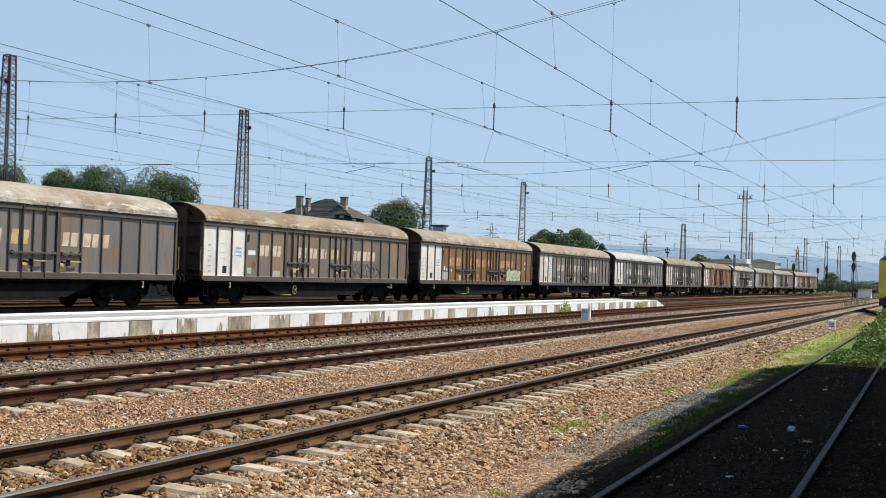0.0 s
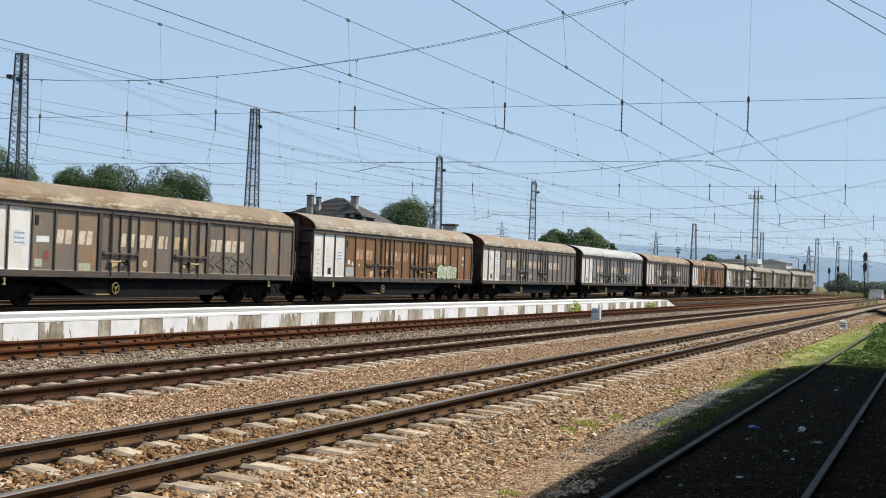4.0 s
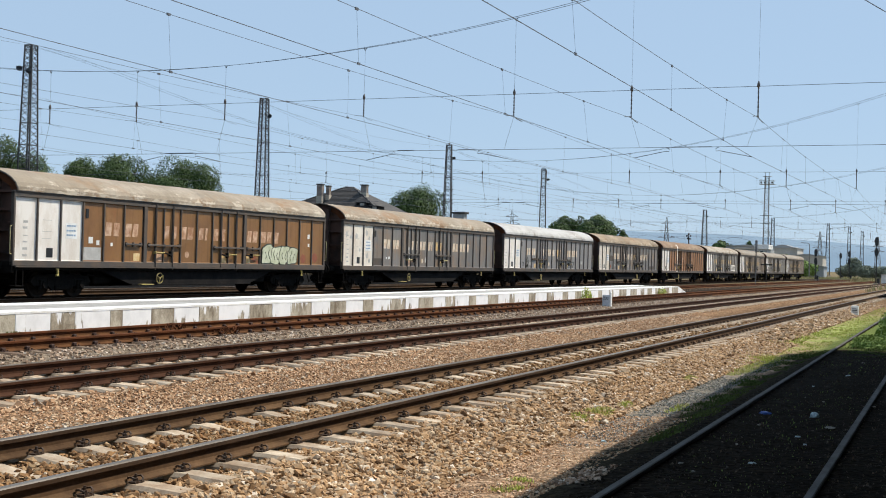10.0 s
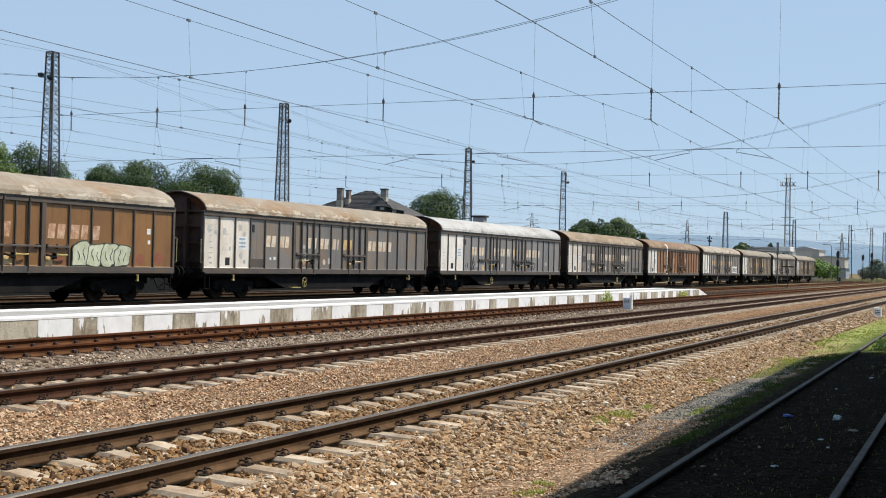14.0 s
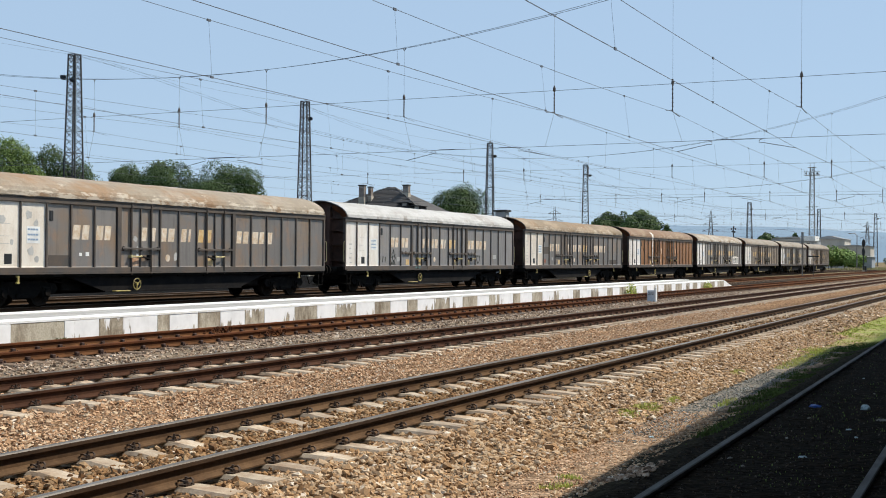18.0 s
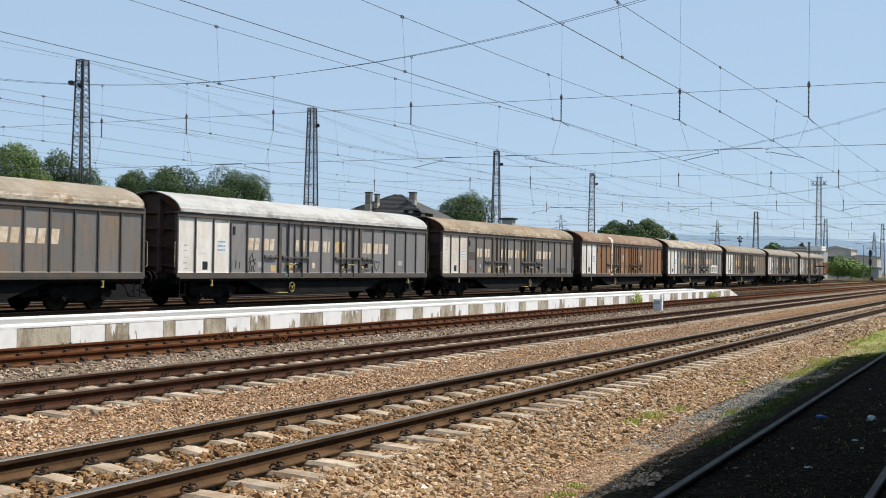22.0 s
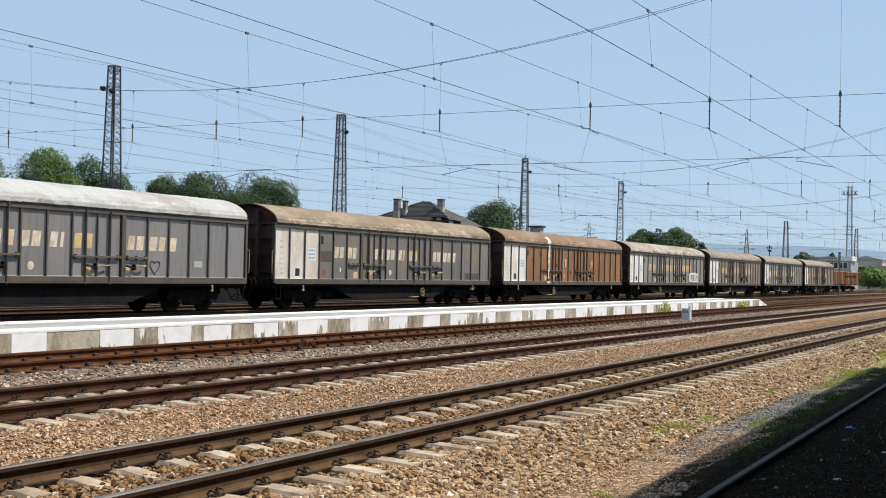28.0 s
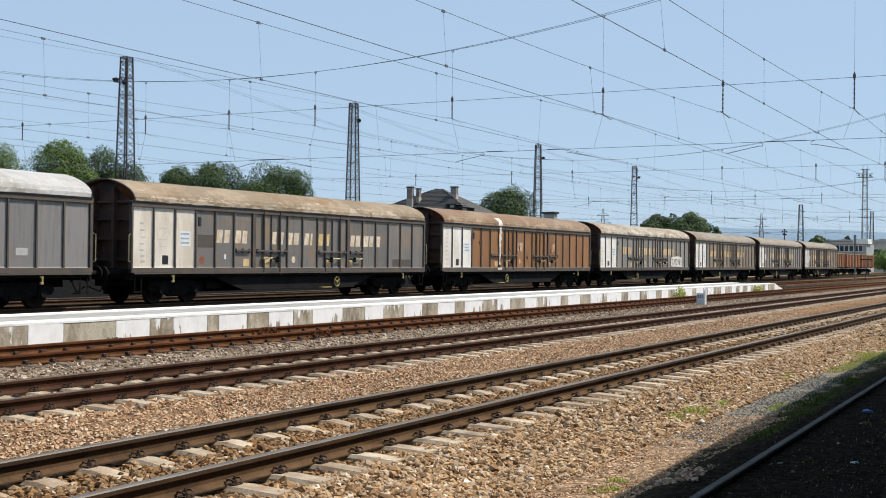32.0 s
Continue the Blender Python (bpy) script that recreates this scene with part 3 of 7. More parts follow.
def wagon_paint(name, base, stain, pale, rust=0.5):
    m, nt, b = nodes_of(name)
    p = place_of(nt)
    col = mixed(nt, ramp_of(nt, noise_of(nt, p, 0.55, 4, 0.6), [(0.60 - rust * 0.3, 0), (0.72, 1)]), base, stain)
    col = mixed(nt, ramp_of(nt, noise_of(nt, p, 1.7, 5, 0.65, (1, 1, 0.7)), [(0.54, 0), (0.72, 0.75 * min(rust * 2, 1))]), col, tuple(c * f for c, f in zip(stain, (1.35, 1.1, 0.85))))
    streak = noise_of(nt, p, 7.0, 4, 0.6, (1, 1, 0.08))
    col = mixed(nt, ramp_of(nt, streak, [(0.52, 0), (0.72, 0.55)]), col, tuple(c * 0.55 for c in base))
    col = mixed(nt, ramp_of(nt, noise_of(nt, p, 2.6, 6, 0.75), [(0.56, 0), (0.80, 0.5)]), col, pale)
    grain = noise_of(nt, p, 45, 2, 0.6)
    col = mixed(nt, 0.5, col, ramp_of(nt, grain, [(0.3, 0.4), (0.7, 0.62)]), "OVERLAY")
    info = nt.nodes.new("ShaderNodeObjectInfo")
    col = mixed(nt, 1.0, col, ramp_of(nt, info.outputs["Random"], [(0, 0.90), (1, 1.18)]), "MULTIPLY")
    nt.links.new(col, b.inputs["Base Color"])
    nt.links.new(ramp_of(nt, streak, [(0.2, 0.34), (0.8, 0.56)]), b.inputs["Roughness"])
    bumped(nt, b, noise_of(nt, p, 1.4, 2, 0.5), 0.25, 0.03)
    return m


def roof_paint(name, base, patch, rust, peel):
    """Old roof sheet: blotches, rust runs towards the eaves, and paint that flakes along the lower edge."""
    m, nt, b = nodes_of(name)
    p = place_of(nt)
    tc = nt.nodes.new("ShaderNodeTexCoord").outputs["Object"]
    sep = nt.nodes.new("ShaderNodeSeparateXYZ")
    nt.links.new(tc, sep.inputs[0])
    col = mixed(nt, ramp_of(nt, noise_of(nt, p, 0.8, 5, 0.62, (1, 0.5, 1)), [(0.48, 0), (0.58, 1)]), base, patch)
    col = mixed(nt, ramp_of(nt, noise_of(nt, p, 0.5, 4, 0.7, (1, 0.6, 1)), [(0.48, 0), (0.66, 0.85)]), col, rust)
    col = mixed(nt, ramp_of(nt, noise_of(nt, p, 4, 5, 0.7, (0.3, 1, 0.3)), [(0.45, 0), (0.75, 0.4)]), col, tuple(c * 0.5 for c in base))
    low = nt.nodes.new("ShaderNodeMapRange")
    for key, value in (("From Min", 4.05), ("From Max", 3.45), ("To Min", -0.12), ("To Max", 0.10)):
        low.inputs[key].default_value = value
    nt.links.new(sep.outputs[2], low.inputs[0])
    add = nt.nodes.new("ShaderNodeMath")
    nt.links.new(noise_of(nt, p, 2.4, 6, 0.75, (1, 0.45, 1.6)), add.inputs[0])
    nt.links.new(low.outputs[0], add.inputs[1])
    col = mixed(nt, ramp_of(nt, add.outputs[0], [(0.56, 0), (0.61, 0.75)]), col, peel)
    add2 = nt.nodes.new("ShaderNodeMath")
    nt.links.new(noise_of(nt, p, 1.1, 5, 0.7, (1, 0.8, 1)), add2.inputs[0])
    nt.links.new(low.outputs[0], add2.inputs[1])
    col = mixed(nt, ramp_of(nt, add2.outputs[0], [(0.62, 0), (0.68, 0.8)]), col, tuple(c * 0.8 for c in rust))
    col = mixed(nt, 0.5, col, ramp_of(nt, noise_of(nt, p, 30, 3, 0.7), [(0.3, 0.38), (0.7, 0.62)]), "OVERLAY")
    nt.links.new(col, b.inputs["Base Color"])
    b.inputs["Roughness"].default_value = 0.85
    b.inputs["Specular IOR Level"].default_value = 0.3
    bumped(nt, b, noise_of(nt, p, 3, 4, 0.6), 0.35, 0.04)
    return m


GREY = (0.172, 0.158, 0.147)
P_GREY = wagon_paint("wagon_grey", GREY, (0.225, 0.148, 0.088), (0.23, 0.215, 0.20), 0.35)
P_DARK = wagon_paint("wagon_dark_grey", (0.160, 0.148, 0.138), (0.225, 0.160, 0.104), (0.22, 0.205, 0.19), 0.35)
P_UMBER = wagon_paint("wagon_umber", (0.172, 0.139, 0.110), (0.265, 0.166, 0.090), (0.26, 0.22, 0.18), 0.45)
P_DUN = wagon_paint("wagon_dun", (0.245, 0.200, 0.155), (0.23, 0.155, 0.098), (0.32, 0.275, 0.23), 0.45)
P_BROWN = wagon_paint("wagon_rust_brown", (0.235, 0.113, 0.036), (0.175, 0.080, 0.030), (0.29, 0.165, 0.075), 0.4)
P_TAWNY = wagon_paint("wagon_tawny", (0.29, 0.132, 0.046), (0.19, 0.090, 0.042), (0.36, 0.20, 0.10), 0.45)
P_SLATE = wagon_paint("wagon_slate", (0.205, 0.194, 0.190), (0.215, 0.188, 0.162), (0.27, 0.26, 0.255), 0.2)
P_ASH = wagon_paint("wagon_ash_grey", (0.255, 0.238, 0.215), (0.20, 0.155, 0.11), (0.33, 0.31, 0.285), 0.35)
P_WHITE = surf("wagon_white_panel", (0.85, 0.805, 0.745), (0.72, 0.65, 0.57), 0.25, 1.6, 30, 0.6, 0, 0.05, vary=0.08, stretch=(1, 1, 0.35))
P_CREAM = surf("wagon_cream_panel", (0.80, 0.73, 0.63), (0.63, 0.54, 0.44), 0.35, 1.3, 30, 0.6, 0, 0.05, vary=0.1, stretch=(1, 1, 0.35))
R_TAN = roof_paint("roof_tan", (0.255, 0.212, 0.160), (0.31, 0.265, 0.21), (0.250, 0.150, 0.080), (0.48, 0.42, 0.34))
R_OCHRE = roof_paint("roof_ochre", (0.215, 0.165, 0.112), (0.29, 0.225, 0.155), (0.20, 0.115, 0.055), (0.44, 0.37, 0.29))
R_RUST = roof_paint("roof_rusty", (0.205, 0.138, 0.092), (0.25, 0.180, 0.120), (0.185, 0.095, 0.048), (0.33, 0.25, 0.18))
R_PALE = roof_paint("roof_pale", (0.36, 0.32, 0.265), (0.24, 0.18, 0.12), (0.21, 0.14, 0.085), (0.52, 0.48, 0.42))
R_WHITE = roof_paint("roof_white", (0.42, 0.415, 0.405), (0.36, 0.35, 0.335), (0.28, 0.25, 0.22), (0.50, 0.49, 0.48))
R_DUSTY = roof_paint("roof_dusty", (0.255, 0.225, 0.185), (0.21, 0.175, 0.135), (0.19, 0.135, 0.088), (0.32, 0.28, 0.23))
INK_CREAM = surf("lettering_cream", (0.74, 0.65, 0.53), (0.58, 0.40, 0.25), 0.45, 3.5, 50, 0.7, 0, 0.0)
INK_AMBER = surf("lettering_amber", (0.70, 0.53, 0.30), (0.60, 0.36, 0.13), 0.45, 3.5, 50, 0.7, 0, 0.0)
INK_FADED = surf("lettering_faded", (0.64, 0.43, 0.30), (0.36, 0.18, 0.09), 0.55, 3.5, 50, 0.7, 0, 0.0)
INK_GREY = plain("grey_print", (0.46, 0.45, 0.43))
INK_BLUE = plain("blue_print", (0.25, 0.36, 0.50))
P_SPRAY = surf("pale_green_spray", (0.60, 0.62, 0.46), (0.42, 0.45, 0.30), 0.5, 3, 40, 0.7, 0, 0.0)
P_SPRAY_LINE = plain("dark_spray_line", (0.05, 0.06, 0.045))
P_TEAL = surf("teal_spray", (0.05, 0.15, 0.15), (0.09, 0.12, 0.11), 0.5, 8, 40, 0.7, 0, 0.0)
P_SPILT = surf("spilt_white_paint", (0.80, 0.78, 0.74), (0.55, 0.45, 0.36), 0.5, 4.0, 40, 0.7, 0, 0.1)
P_LABEL = surf("faded_ochre_plate", (0.42, 0.30, 0.15), (0.30, 0.20, 0.10), 0.5, 6, 50, 0.7, 0, 0.0)
P_RED = plain("faded_red_mark", (0.27, 0.085, 0.045))

cache = {}


def kept(key, make, material):
    k = (key, material.name)
    if k not in cache:
        cache[k] = make().mesh(key.split("|")[0], material)
    return cache[k]


RIBS = [0.0, 1.09, 2.18, 3.27, 4.35, 5.44]
NARROW_A = [6.73, 7.23, 7.74, 8.27, 8.78]
NARROW_B = [10.92, 11.46, 12.00, 12.55, 13.07]
RIGHT = [13.30, 14.39, 15.48, 16.57, 17.66, 18.75, 19.84]
PANELS = ([(0.10, 1.05)] + [(a + 0.04, a + 1.05) for a in RIBS[1:]] + [(a + 0.03, b - 0.03) for a, b in zip(NARROW_A, NARROW_A[1:])]
          + [(8.82, 9.80), (9.88, 10.88)] + [(a + 0.03, b - 0.03) for a, b in zip(NARROW_B, NARROW_B[1:])] + [(a + 0.04, b - 0.04) for a, b in zip(RIGHT, RIGHT[1:])])
POSTS = [(a, 0.035) for a in RIBS[1:]] + [(a, 0.028) for a in NARROW_A[1:4] + NARROW_B[1:4]] + [(8.80, 0.035), (9.84, 0.035), (10.90, 0.035)] + [(a, 0.035) for a in RIGHT[1:-1]]
WALL_X, FACE_X = 1.365, 1.40
ROOF = [(1.445, 3.43), (1.435, 3.56), (1.36, 3.70), (1.20, 3.84), (0.95, 3.98), (0.62, 4.10), (0.28, 4.18), (0.0, 4.20)]


def panel_shape(w, z0, z1):
    """A pressed wall sheet with a raised rim."""
    s = Shape()
    v = [(WALL_X, 0, z0), (WALL_X, w, z0), (WALL_X, w, z1), (WALL_X, 0, z1)]
    i = 0.03
    v += [(WALL_X - 0.012, i, z0 + i), (WALL_X - 0.012, w - i, z0 + i), (WALL_X - 0.012, w - i, z1 - i), (WALL_X - 0.012, i, z1 - i)]
    v += [(WALL_X - 0.05, 0, z0), (WALL_X - 0.05, w, z0), (WALL_X - 0.05, w, z1), (WALL_X - 0.05, 0, z1)]
    f = [(4, 5, 6, 7)] + [(j, (j + 1) % 4, 4 + (j + 1) % 4, 4 + j) for j in range(4)] + [(8 + j, 8 + (j + 1) % 4, (j + 1) % 4, j) for j in range(4)] + [(11, 10, 9, 8)]
    return s.add(v, f)


def roof_shape():
    pts = ROOF + [(-x, z) for x, z in ROOF[-2::-1]]
    inner = [(x * 0.975, z - 0.035) for x, z in pts]
    s = Shape()
    n = len(pts)
    ys = [-HALF + 0.10] + [-HALF + 0.10 + (2 * HALF - 0.2) * k / 24 for k in range(1, 24)] + [HALF - 0.10]
    v, f = [], []
    for k, y in enumerate(ys):
        for x, z in pts + inner[::-1]:
            lift = 0.006 * math.sin(k * 2.1 + x * 3) if 0 < k < 24 else 0
            v.append((x, y, z + lift))
    m = 2 * n
    for k in range(len(ys) - 1):
        f += [(k * m + j, k * m + (j + 1) % m, (k + 1) * m + (j + 1) % m, (k + 1) * m + j) for j in range(m)]
    for o in (0, (len(ys) - 1) * m):
        f += [(o + j, o + j + 1, o + m - 2 - j, o + m - 1 - j) for j in range(n - 1)]
    s.add(v, f)
    return s


def end_shape(sgn):
    """The recessed end wall: sheet, stanchions and rails under the roof's bow."""
    s = Shape()
    y = sgn * (HALF - 0.42)
    prof = [(-1.34, 1.0), (1.34, 1.0)] + [(x * 0.93, z - 0.06) for x, z in ROOF] + [(-x * 0.93, z - 0.06) for x, z in ROOF[-2::-1]]
    s.prism(prof, 1, y - 0.03, y + 0.03)
    for x in (-1.28, -0.45, 0.45, 1.28):
        s.box(x - 0.06, x + 0.06, min(y, y + sgn * 0.3), max(y, y + sgn * 0.3), 0.95, 3.45 + (0.45 if abs(x) < 1 else 0), 0.01)
    for z in (1.5, 2.2, 2.85, 3.42):
        s.box(-1.3, 1.3, min(y, y + sgn * 0.16), max(y, y + sgn * 0.16), z - 0.04, z + 0.04)
    return s


def letter_shape(w):
    """A plain slanted bar the size of a letter."""
    h, k = 0.47, 0.13
    return Shape().prism([(0, 0), (w * 0.86, 0), (w * 0.86 + k * h, h), (k * h, h)], 0, WALL_X - 0.02, WALL_X - 0.008)


# along the wall, width
LETTERS = [(4.43, 0.38), (4.86, 0.36), (5.52, 0.37), (5.93, 0.33), (7.80, 0.30), (8.27, 0.30), (8.83, 0.36), (9.24, 0.40), (9.98, 0.34), (10.40, 0.15),
           (10.99, 0.36), (11.46, 0.36), (13.42, 0.36), (13.84, 0.40), (14.46, 0.46), (14.96, 0.36), (15.53, 0.38)]


def bogie_shape():
    s = Shape()
    for sgn in (-1, 1):
        x = sgn * 1.0
        s.prism([(-1.45, 0.55), (-1.30, 0.40), (-0.62, 0.40), (-0.42, 0.26), (0.42, 0.26), (0.62, 0.40), (1.30, 0.40), (1.45, 0.55), (1.35, 0.72), (0.55, 0.80), (-0.55, 0.80), (-1.35, 0.72)],
                0, x - 0.05, x + 0.05)
        for y in (-0.9, 0.9):
            s.box(x - 0.11, x + 0.12, y - 0.16, y + 0.16, 0.30, 0.62, 0.02)
            s.disc((x + sgn * 0.14, y, 0.46), (1, 0, 0), 0.12, 0.04, 10)
            for d in (-0.24, 0.24):
                s.turned((x, y + d, 0.42), [(0.07, 0), (0.07, 0.22)], 8)
        s.box(x - 0.02, x + 0.10, -0.35, 0.35, 0.28, 0.42, 0.02)
    s.box(-1.0, 1.0, -0.2, 0.2, 0.55, 0.86, 0.02)
    for y in (-1.35, 1.35):
        s.box(-1.0, 1.0, y - 0.05, y + 0.05, 0.50, 0.62)
    return s


def wheelset_shape():
    """Two wheels with flanges, webs and holes' bosses on one axle, about the x axis."""
    s = Shape()
    for sgn in (-1, 1):
        prof = [(0.09, -0.08), (0.12, 0.06), (0.36, 0.02), (0.40, -0.06), (WHEEL_R + 0.028, -0.06), (WHEEL_R + 0.028, -0.035), (WHEEL_R, -0.03), (WHEEL_R - 0.006, 0.07), (0.41, 0.07), (0.37, 0.05), (0.14, 0.09), (0.10, 0.12)]
        n = 24
        v = [(sgn * (0.755 + z), r * math.cos(2 * math.pi * j / n), r * math.sin(2 * math.pi * j / n)) for r, z in prof for j in range(n)]
        f = [(k * n + j, k * n + (j + 1) % n, (k + 1) * n + (j + 1) % n, (k + 1) * n + j) for k in range(len(prof) - 1) for j in range(n)]
        s.add(v, f)
        for j in range(4):
            a = j * math.pi / 2
            s.disc((sgn * 0.84, 0.25 * math.cos(a), 0.25 * math.sin(a)), (1, 0, 0), 0.03, 0.02, 6)
    s.disc((0, 0, 0), (1, 0, 0), 0.085, 1.05, 10)
    return s


def buffer_shape(sgn):
    s = Shape()
    y0 = sgn * (HALF + 0.02)
    s.disc((0, y0 + sgn * 0.18, 0), (0, 1, 0), 0.13, 0.20, 12)
    s.disc((0, y0 + sgn * 0.48, 0), (0, 1, 0), 0.09, 0.20, 12)
    s.disc((0, y0 + sgn * 0.72, 0), (0, 1, 0), 0.225, 0.035, 18)
    return s


def handwheel_shape():
    s = Shape()
    s.tube([(0, 0.19 * math.cos(a), 0.19 * math.sin(a)) for a in (2 * math.pi * j / 18 for j in range(18))], 0.018, 5, True)
    for j in range(3):
        a = 2 * math.pi * j / 3 + 0.5
        s.bar((0, 0, 0), (0, 0.22 * math.cos(a), 0.22 * math.sin(a)), 0.025)
    s.disc((0, 0, 0), (1, 0, 0), 0.05, 0.03, 8)
    s.bar((0, 0, 0), (-0.35, 0, 0), 0.03)
    return s


def locking_bar_shape(w):
    """The flat rail across a door leaf, held by short brackets."""
    s = Shape().box(FACE_X - 0.01, FACE_X + 0.045, 0, w, 1.83, 1.90, 0.008)
    for a in (0.06 * w, 0.5 * w, 0.94 * w):
        s.box(FACE_X - 0.05, FACE_X + 0.03, a - 0.03, a + 0.03, 1.79, 1.94, 0.006)
    return s


def locking_rod_shape():
    """An upright door rod that runs over the eaves rail and the sill, with its guides."""
    s = Shape().bar((FACE_X + 0.035, 0, 0.98), (FACE_X + 0.035, 0, 3.40), 0.024)
    for z in (1.12, 1.86, 3.33):
        s.box(FACE_X - 0.05, FACE_X + 0.055, -0.03, 0.03, z - 0.022, z + 0.022, 0.005)
    return s


def build_wagon(k, label, paint, roof, white, ink, whites=3, faded=False, extras=None):
    w = thing("freight_wagon", label, "freight wagon", "wagons of the freight train")
    # underframe
    s = Shape()
    for sgn in (-1, 1):
        s.box(sgn * 1.33 - 0.05, sgn * 1.33 + 0.05, -HALF, HALF, 0.93, 1.06, 0.012)
        s.box(sgn * 1.05 - 0.05, sgn * 1.05 + 0.05, -HALF, HALF, 0.86, 1.06)
    s.box(-1.3, 1.3, -HALF, HALF, 1.02, 1.08)
    s.box(-0.30, 0.30, -HALF + 0.15, HALF - 0.15, 0.62, 1.02)
    for y in (-5.1, 0.0, 5.1):
        s.box(-0.95, 0.95, y - 0.45, y + 0.45, 0.46, 0.95, 0.04)
    # Long dark board, added to close the view under the floor.
    s.box(-1.0, -0.92, -5.8, 5.8, 0.50, 0.95)
    for y in np.arange(-9, 9.1, 1.5):
        s.box(-1.3, 1.3, y - 0.04, y + 0.04, 0.90, 1.04)
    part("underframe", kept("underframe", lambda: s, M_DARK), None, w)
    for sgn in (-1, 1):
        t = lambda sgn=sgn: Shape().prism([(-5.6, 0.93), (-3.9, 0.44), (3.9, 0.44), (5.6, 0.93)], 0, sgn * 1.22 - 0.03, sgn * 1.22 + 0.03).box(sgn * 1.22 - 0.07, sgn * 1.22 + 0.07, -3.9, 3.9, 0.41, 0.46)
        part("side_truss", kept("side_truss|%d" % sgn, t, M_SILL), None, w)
    # The first box is an added board that hides the lit ground behind.
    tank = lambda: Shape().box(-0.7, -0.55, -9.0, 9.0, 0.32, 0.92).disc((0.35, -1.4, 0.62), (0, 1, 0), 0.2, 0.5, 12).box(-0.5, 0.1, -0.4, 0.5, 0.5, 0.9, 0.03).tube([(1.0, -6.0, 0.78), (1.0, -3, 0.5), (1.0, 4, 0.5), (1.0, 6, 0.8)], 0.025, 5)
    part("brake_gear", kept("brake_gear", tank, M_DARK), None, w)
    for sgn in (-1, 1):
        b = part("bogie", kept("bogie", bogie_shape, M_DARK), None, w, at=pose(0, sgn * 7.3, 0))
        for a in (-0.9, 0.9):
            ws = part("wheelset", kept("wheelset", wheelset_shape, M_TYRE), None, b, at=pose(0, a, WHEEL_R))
            wheels.append((ws, a))
        for x in (-0.875, 0.875):
            part("buffer", kept("buffer|%d" % sgn, lambda sgn=sgn: buffer_shape(sgn), M_DARK), None, w, at=pose(x, 0, 1.06))
        beam = lambda sgn=sgn: Shape().box(-1.38, 1.38, min(sgn * HALF, sgn * (HALF - 0.12)), max(sgn * HALF, sgn * (HALF - 0.12)), 0.84, 1.22, 0.015)
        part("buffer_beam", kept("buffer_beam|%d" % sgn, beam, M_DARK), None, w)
        hook = lambda sgn=sgn: Shape().bar((0, sgn * HALF, 1.02), (0, sgn * (HALF + 0.75), 0.98), 0.06).tube([(0.06, sgn * (HALF + 0.3), 1.0), (0.05, sgn * (HALF + 0.55), 0.78), (-0.05, sgn * (HALF + 0.55), 0.78), (-0.06, sgn * (HALF + 0.3), 1.0)], 0.02, 5).tube([(0.45, sgn * HALF, 0.9), (0.4, sgn * (HALF + 0.35), 0.45), (0.3, sgn * (HALF + 0.8), 0.62)], 0.025, 5)
        part("coupling", kept("coupling|%d" % sgn, hook, M_DARK), None, w)
        part("end_wall", kept("end_wall|%d" % sgn, lambda sgn=sgn: end_shape(sgn), M_END), None, w)
        for z in (1.45, 1.78, 2.11, 2.44, 2.77):
            part("rung", kept("rung|%d" % sgn, lambda sgn=sgn: Shape().bar((1.22, sgn * (HALF - 0.36), 0), (1.22, sgn * (HALF + 0.02), 0), 0.12, 0.03), M_END), None, w, at=pose(0, 0, z))
        hood = lambda sgn=sgn: Shape().prism([(1.40, 3.30), (1.42, 3.52), (1.34, 3.66), (1.18, 3.80), (0.93, 3.94), (0.60, 4.06), (0.60, 3.80), (0.95, 3.62), (1.15, 3.40), (1.22, 3.20)], 1, min(sgn * (HALF - 0.40), sgn * (HALF - 0.22)), max(sgn * (HALF - 0.40), sgn * (HALF - 0.22)))
        part("roof_bracket", kept("roof_bracket|%d" % sgn, hood, M_RAIL_RUST), None, w, "rusty bracket under the roof's end")
        step = lambda sgn=sgn: Shape().box(1.1, 1.4, sgn * (HALF - 0.35) - 0.18, sgn * (HALF - 0.35) + 0.18, 0.42, 0.45).bar((1.38, sgn * (HALF - 0.5), 0.42), (1.38, sgn * (HALF - 0.5), 0.95), 0.03).bar((1.38, sgn * (HALF - 0.2), 0.42), (1.38, sgn * (HALF - 0.2), 0.95), 0.03)
        part("step", kept("step|%d" % sgn, step, M_DARK), None, w)
        rail_ = lambda sgn=sgn: Shape().tube([(1.36, sgn * (HALF - 0.02), 1.42), (1.40, sgn * (HALF + 0.12), 1.45), (1.40, sgn * (HALF + 0.12), 2.30), (1.36, sgn * (HALF - 0.02), 2.34)], 0.016, 5)
        part("handrail", kept("handrail|%d" % sgn, rail_, M_PALE_YELLOW), None, w, "faded yellow handrail")
        hk = lambda sgn=sgn: Shape().box(1.38, 1.43, sgn * 7.9 - 0.035, sgn * 7.9 + 0.035, 0.78, 0.97, 0.008).box(1.38, 1.44, sgn * 7.9 - 0.09, sgn * 7.9 + 0.04, 0.74, 0.80, 0.008).box(1.38, 1.42, sgn * 7.9 - 0.08, sgn * 7.9 + 0.05, 0.93, 0.99, 0.008)
        part("rope_hook", kept("rope_hook|%d" % sgn, hk, M_YELLOW), None, w, "yellow towing hook")
    part("handwheel", kept("handwheel", handwheel_shape, M_YELLOW), None, w, "yellow brake handwheel", at=pose(1.36, 2.45 if k == 5 else -2.38, 0.66))
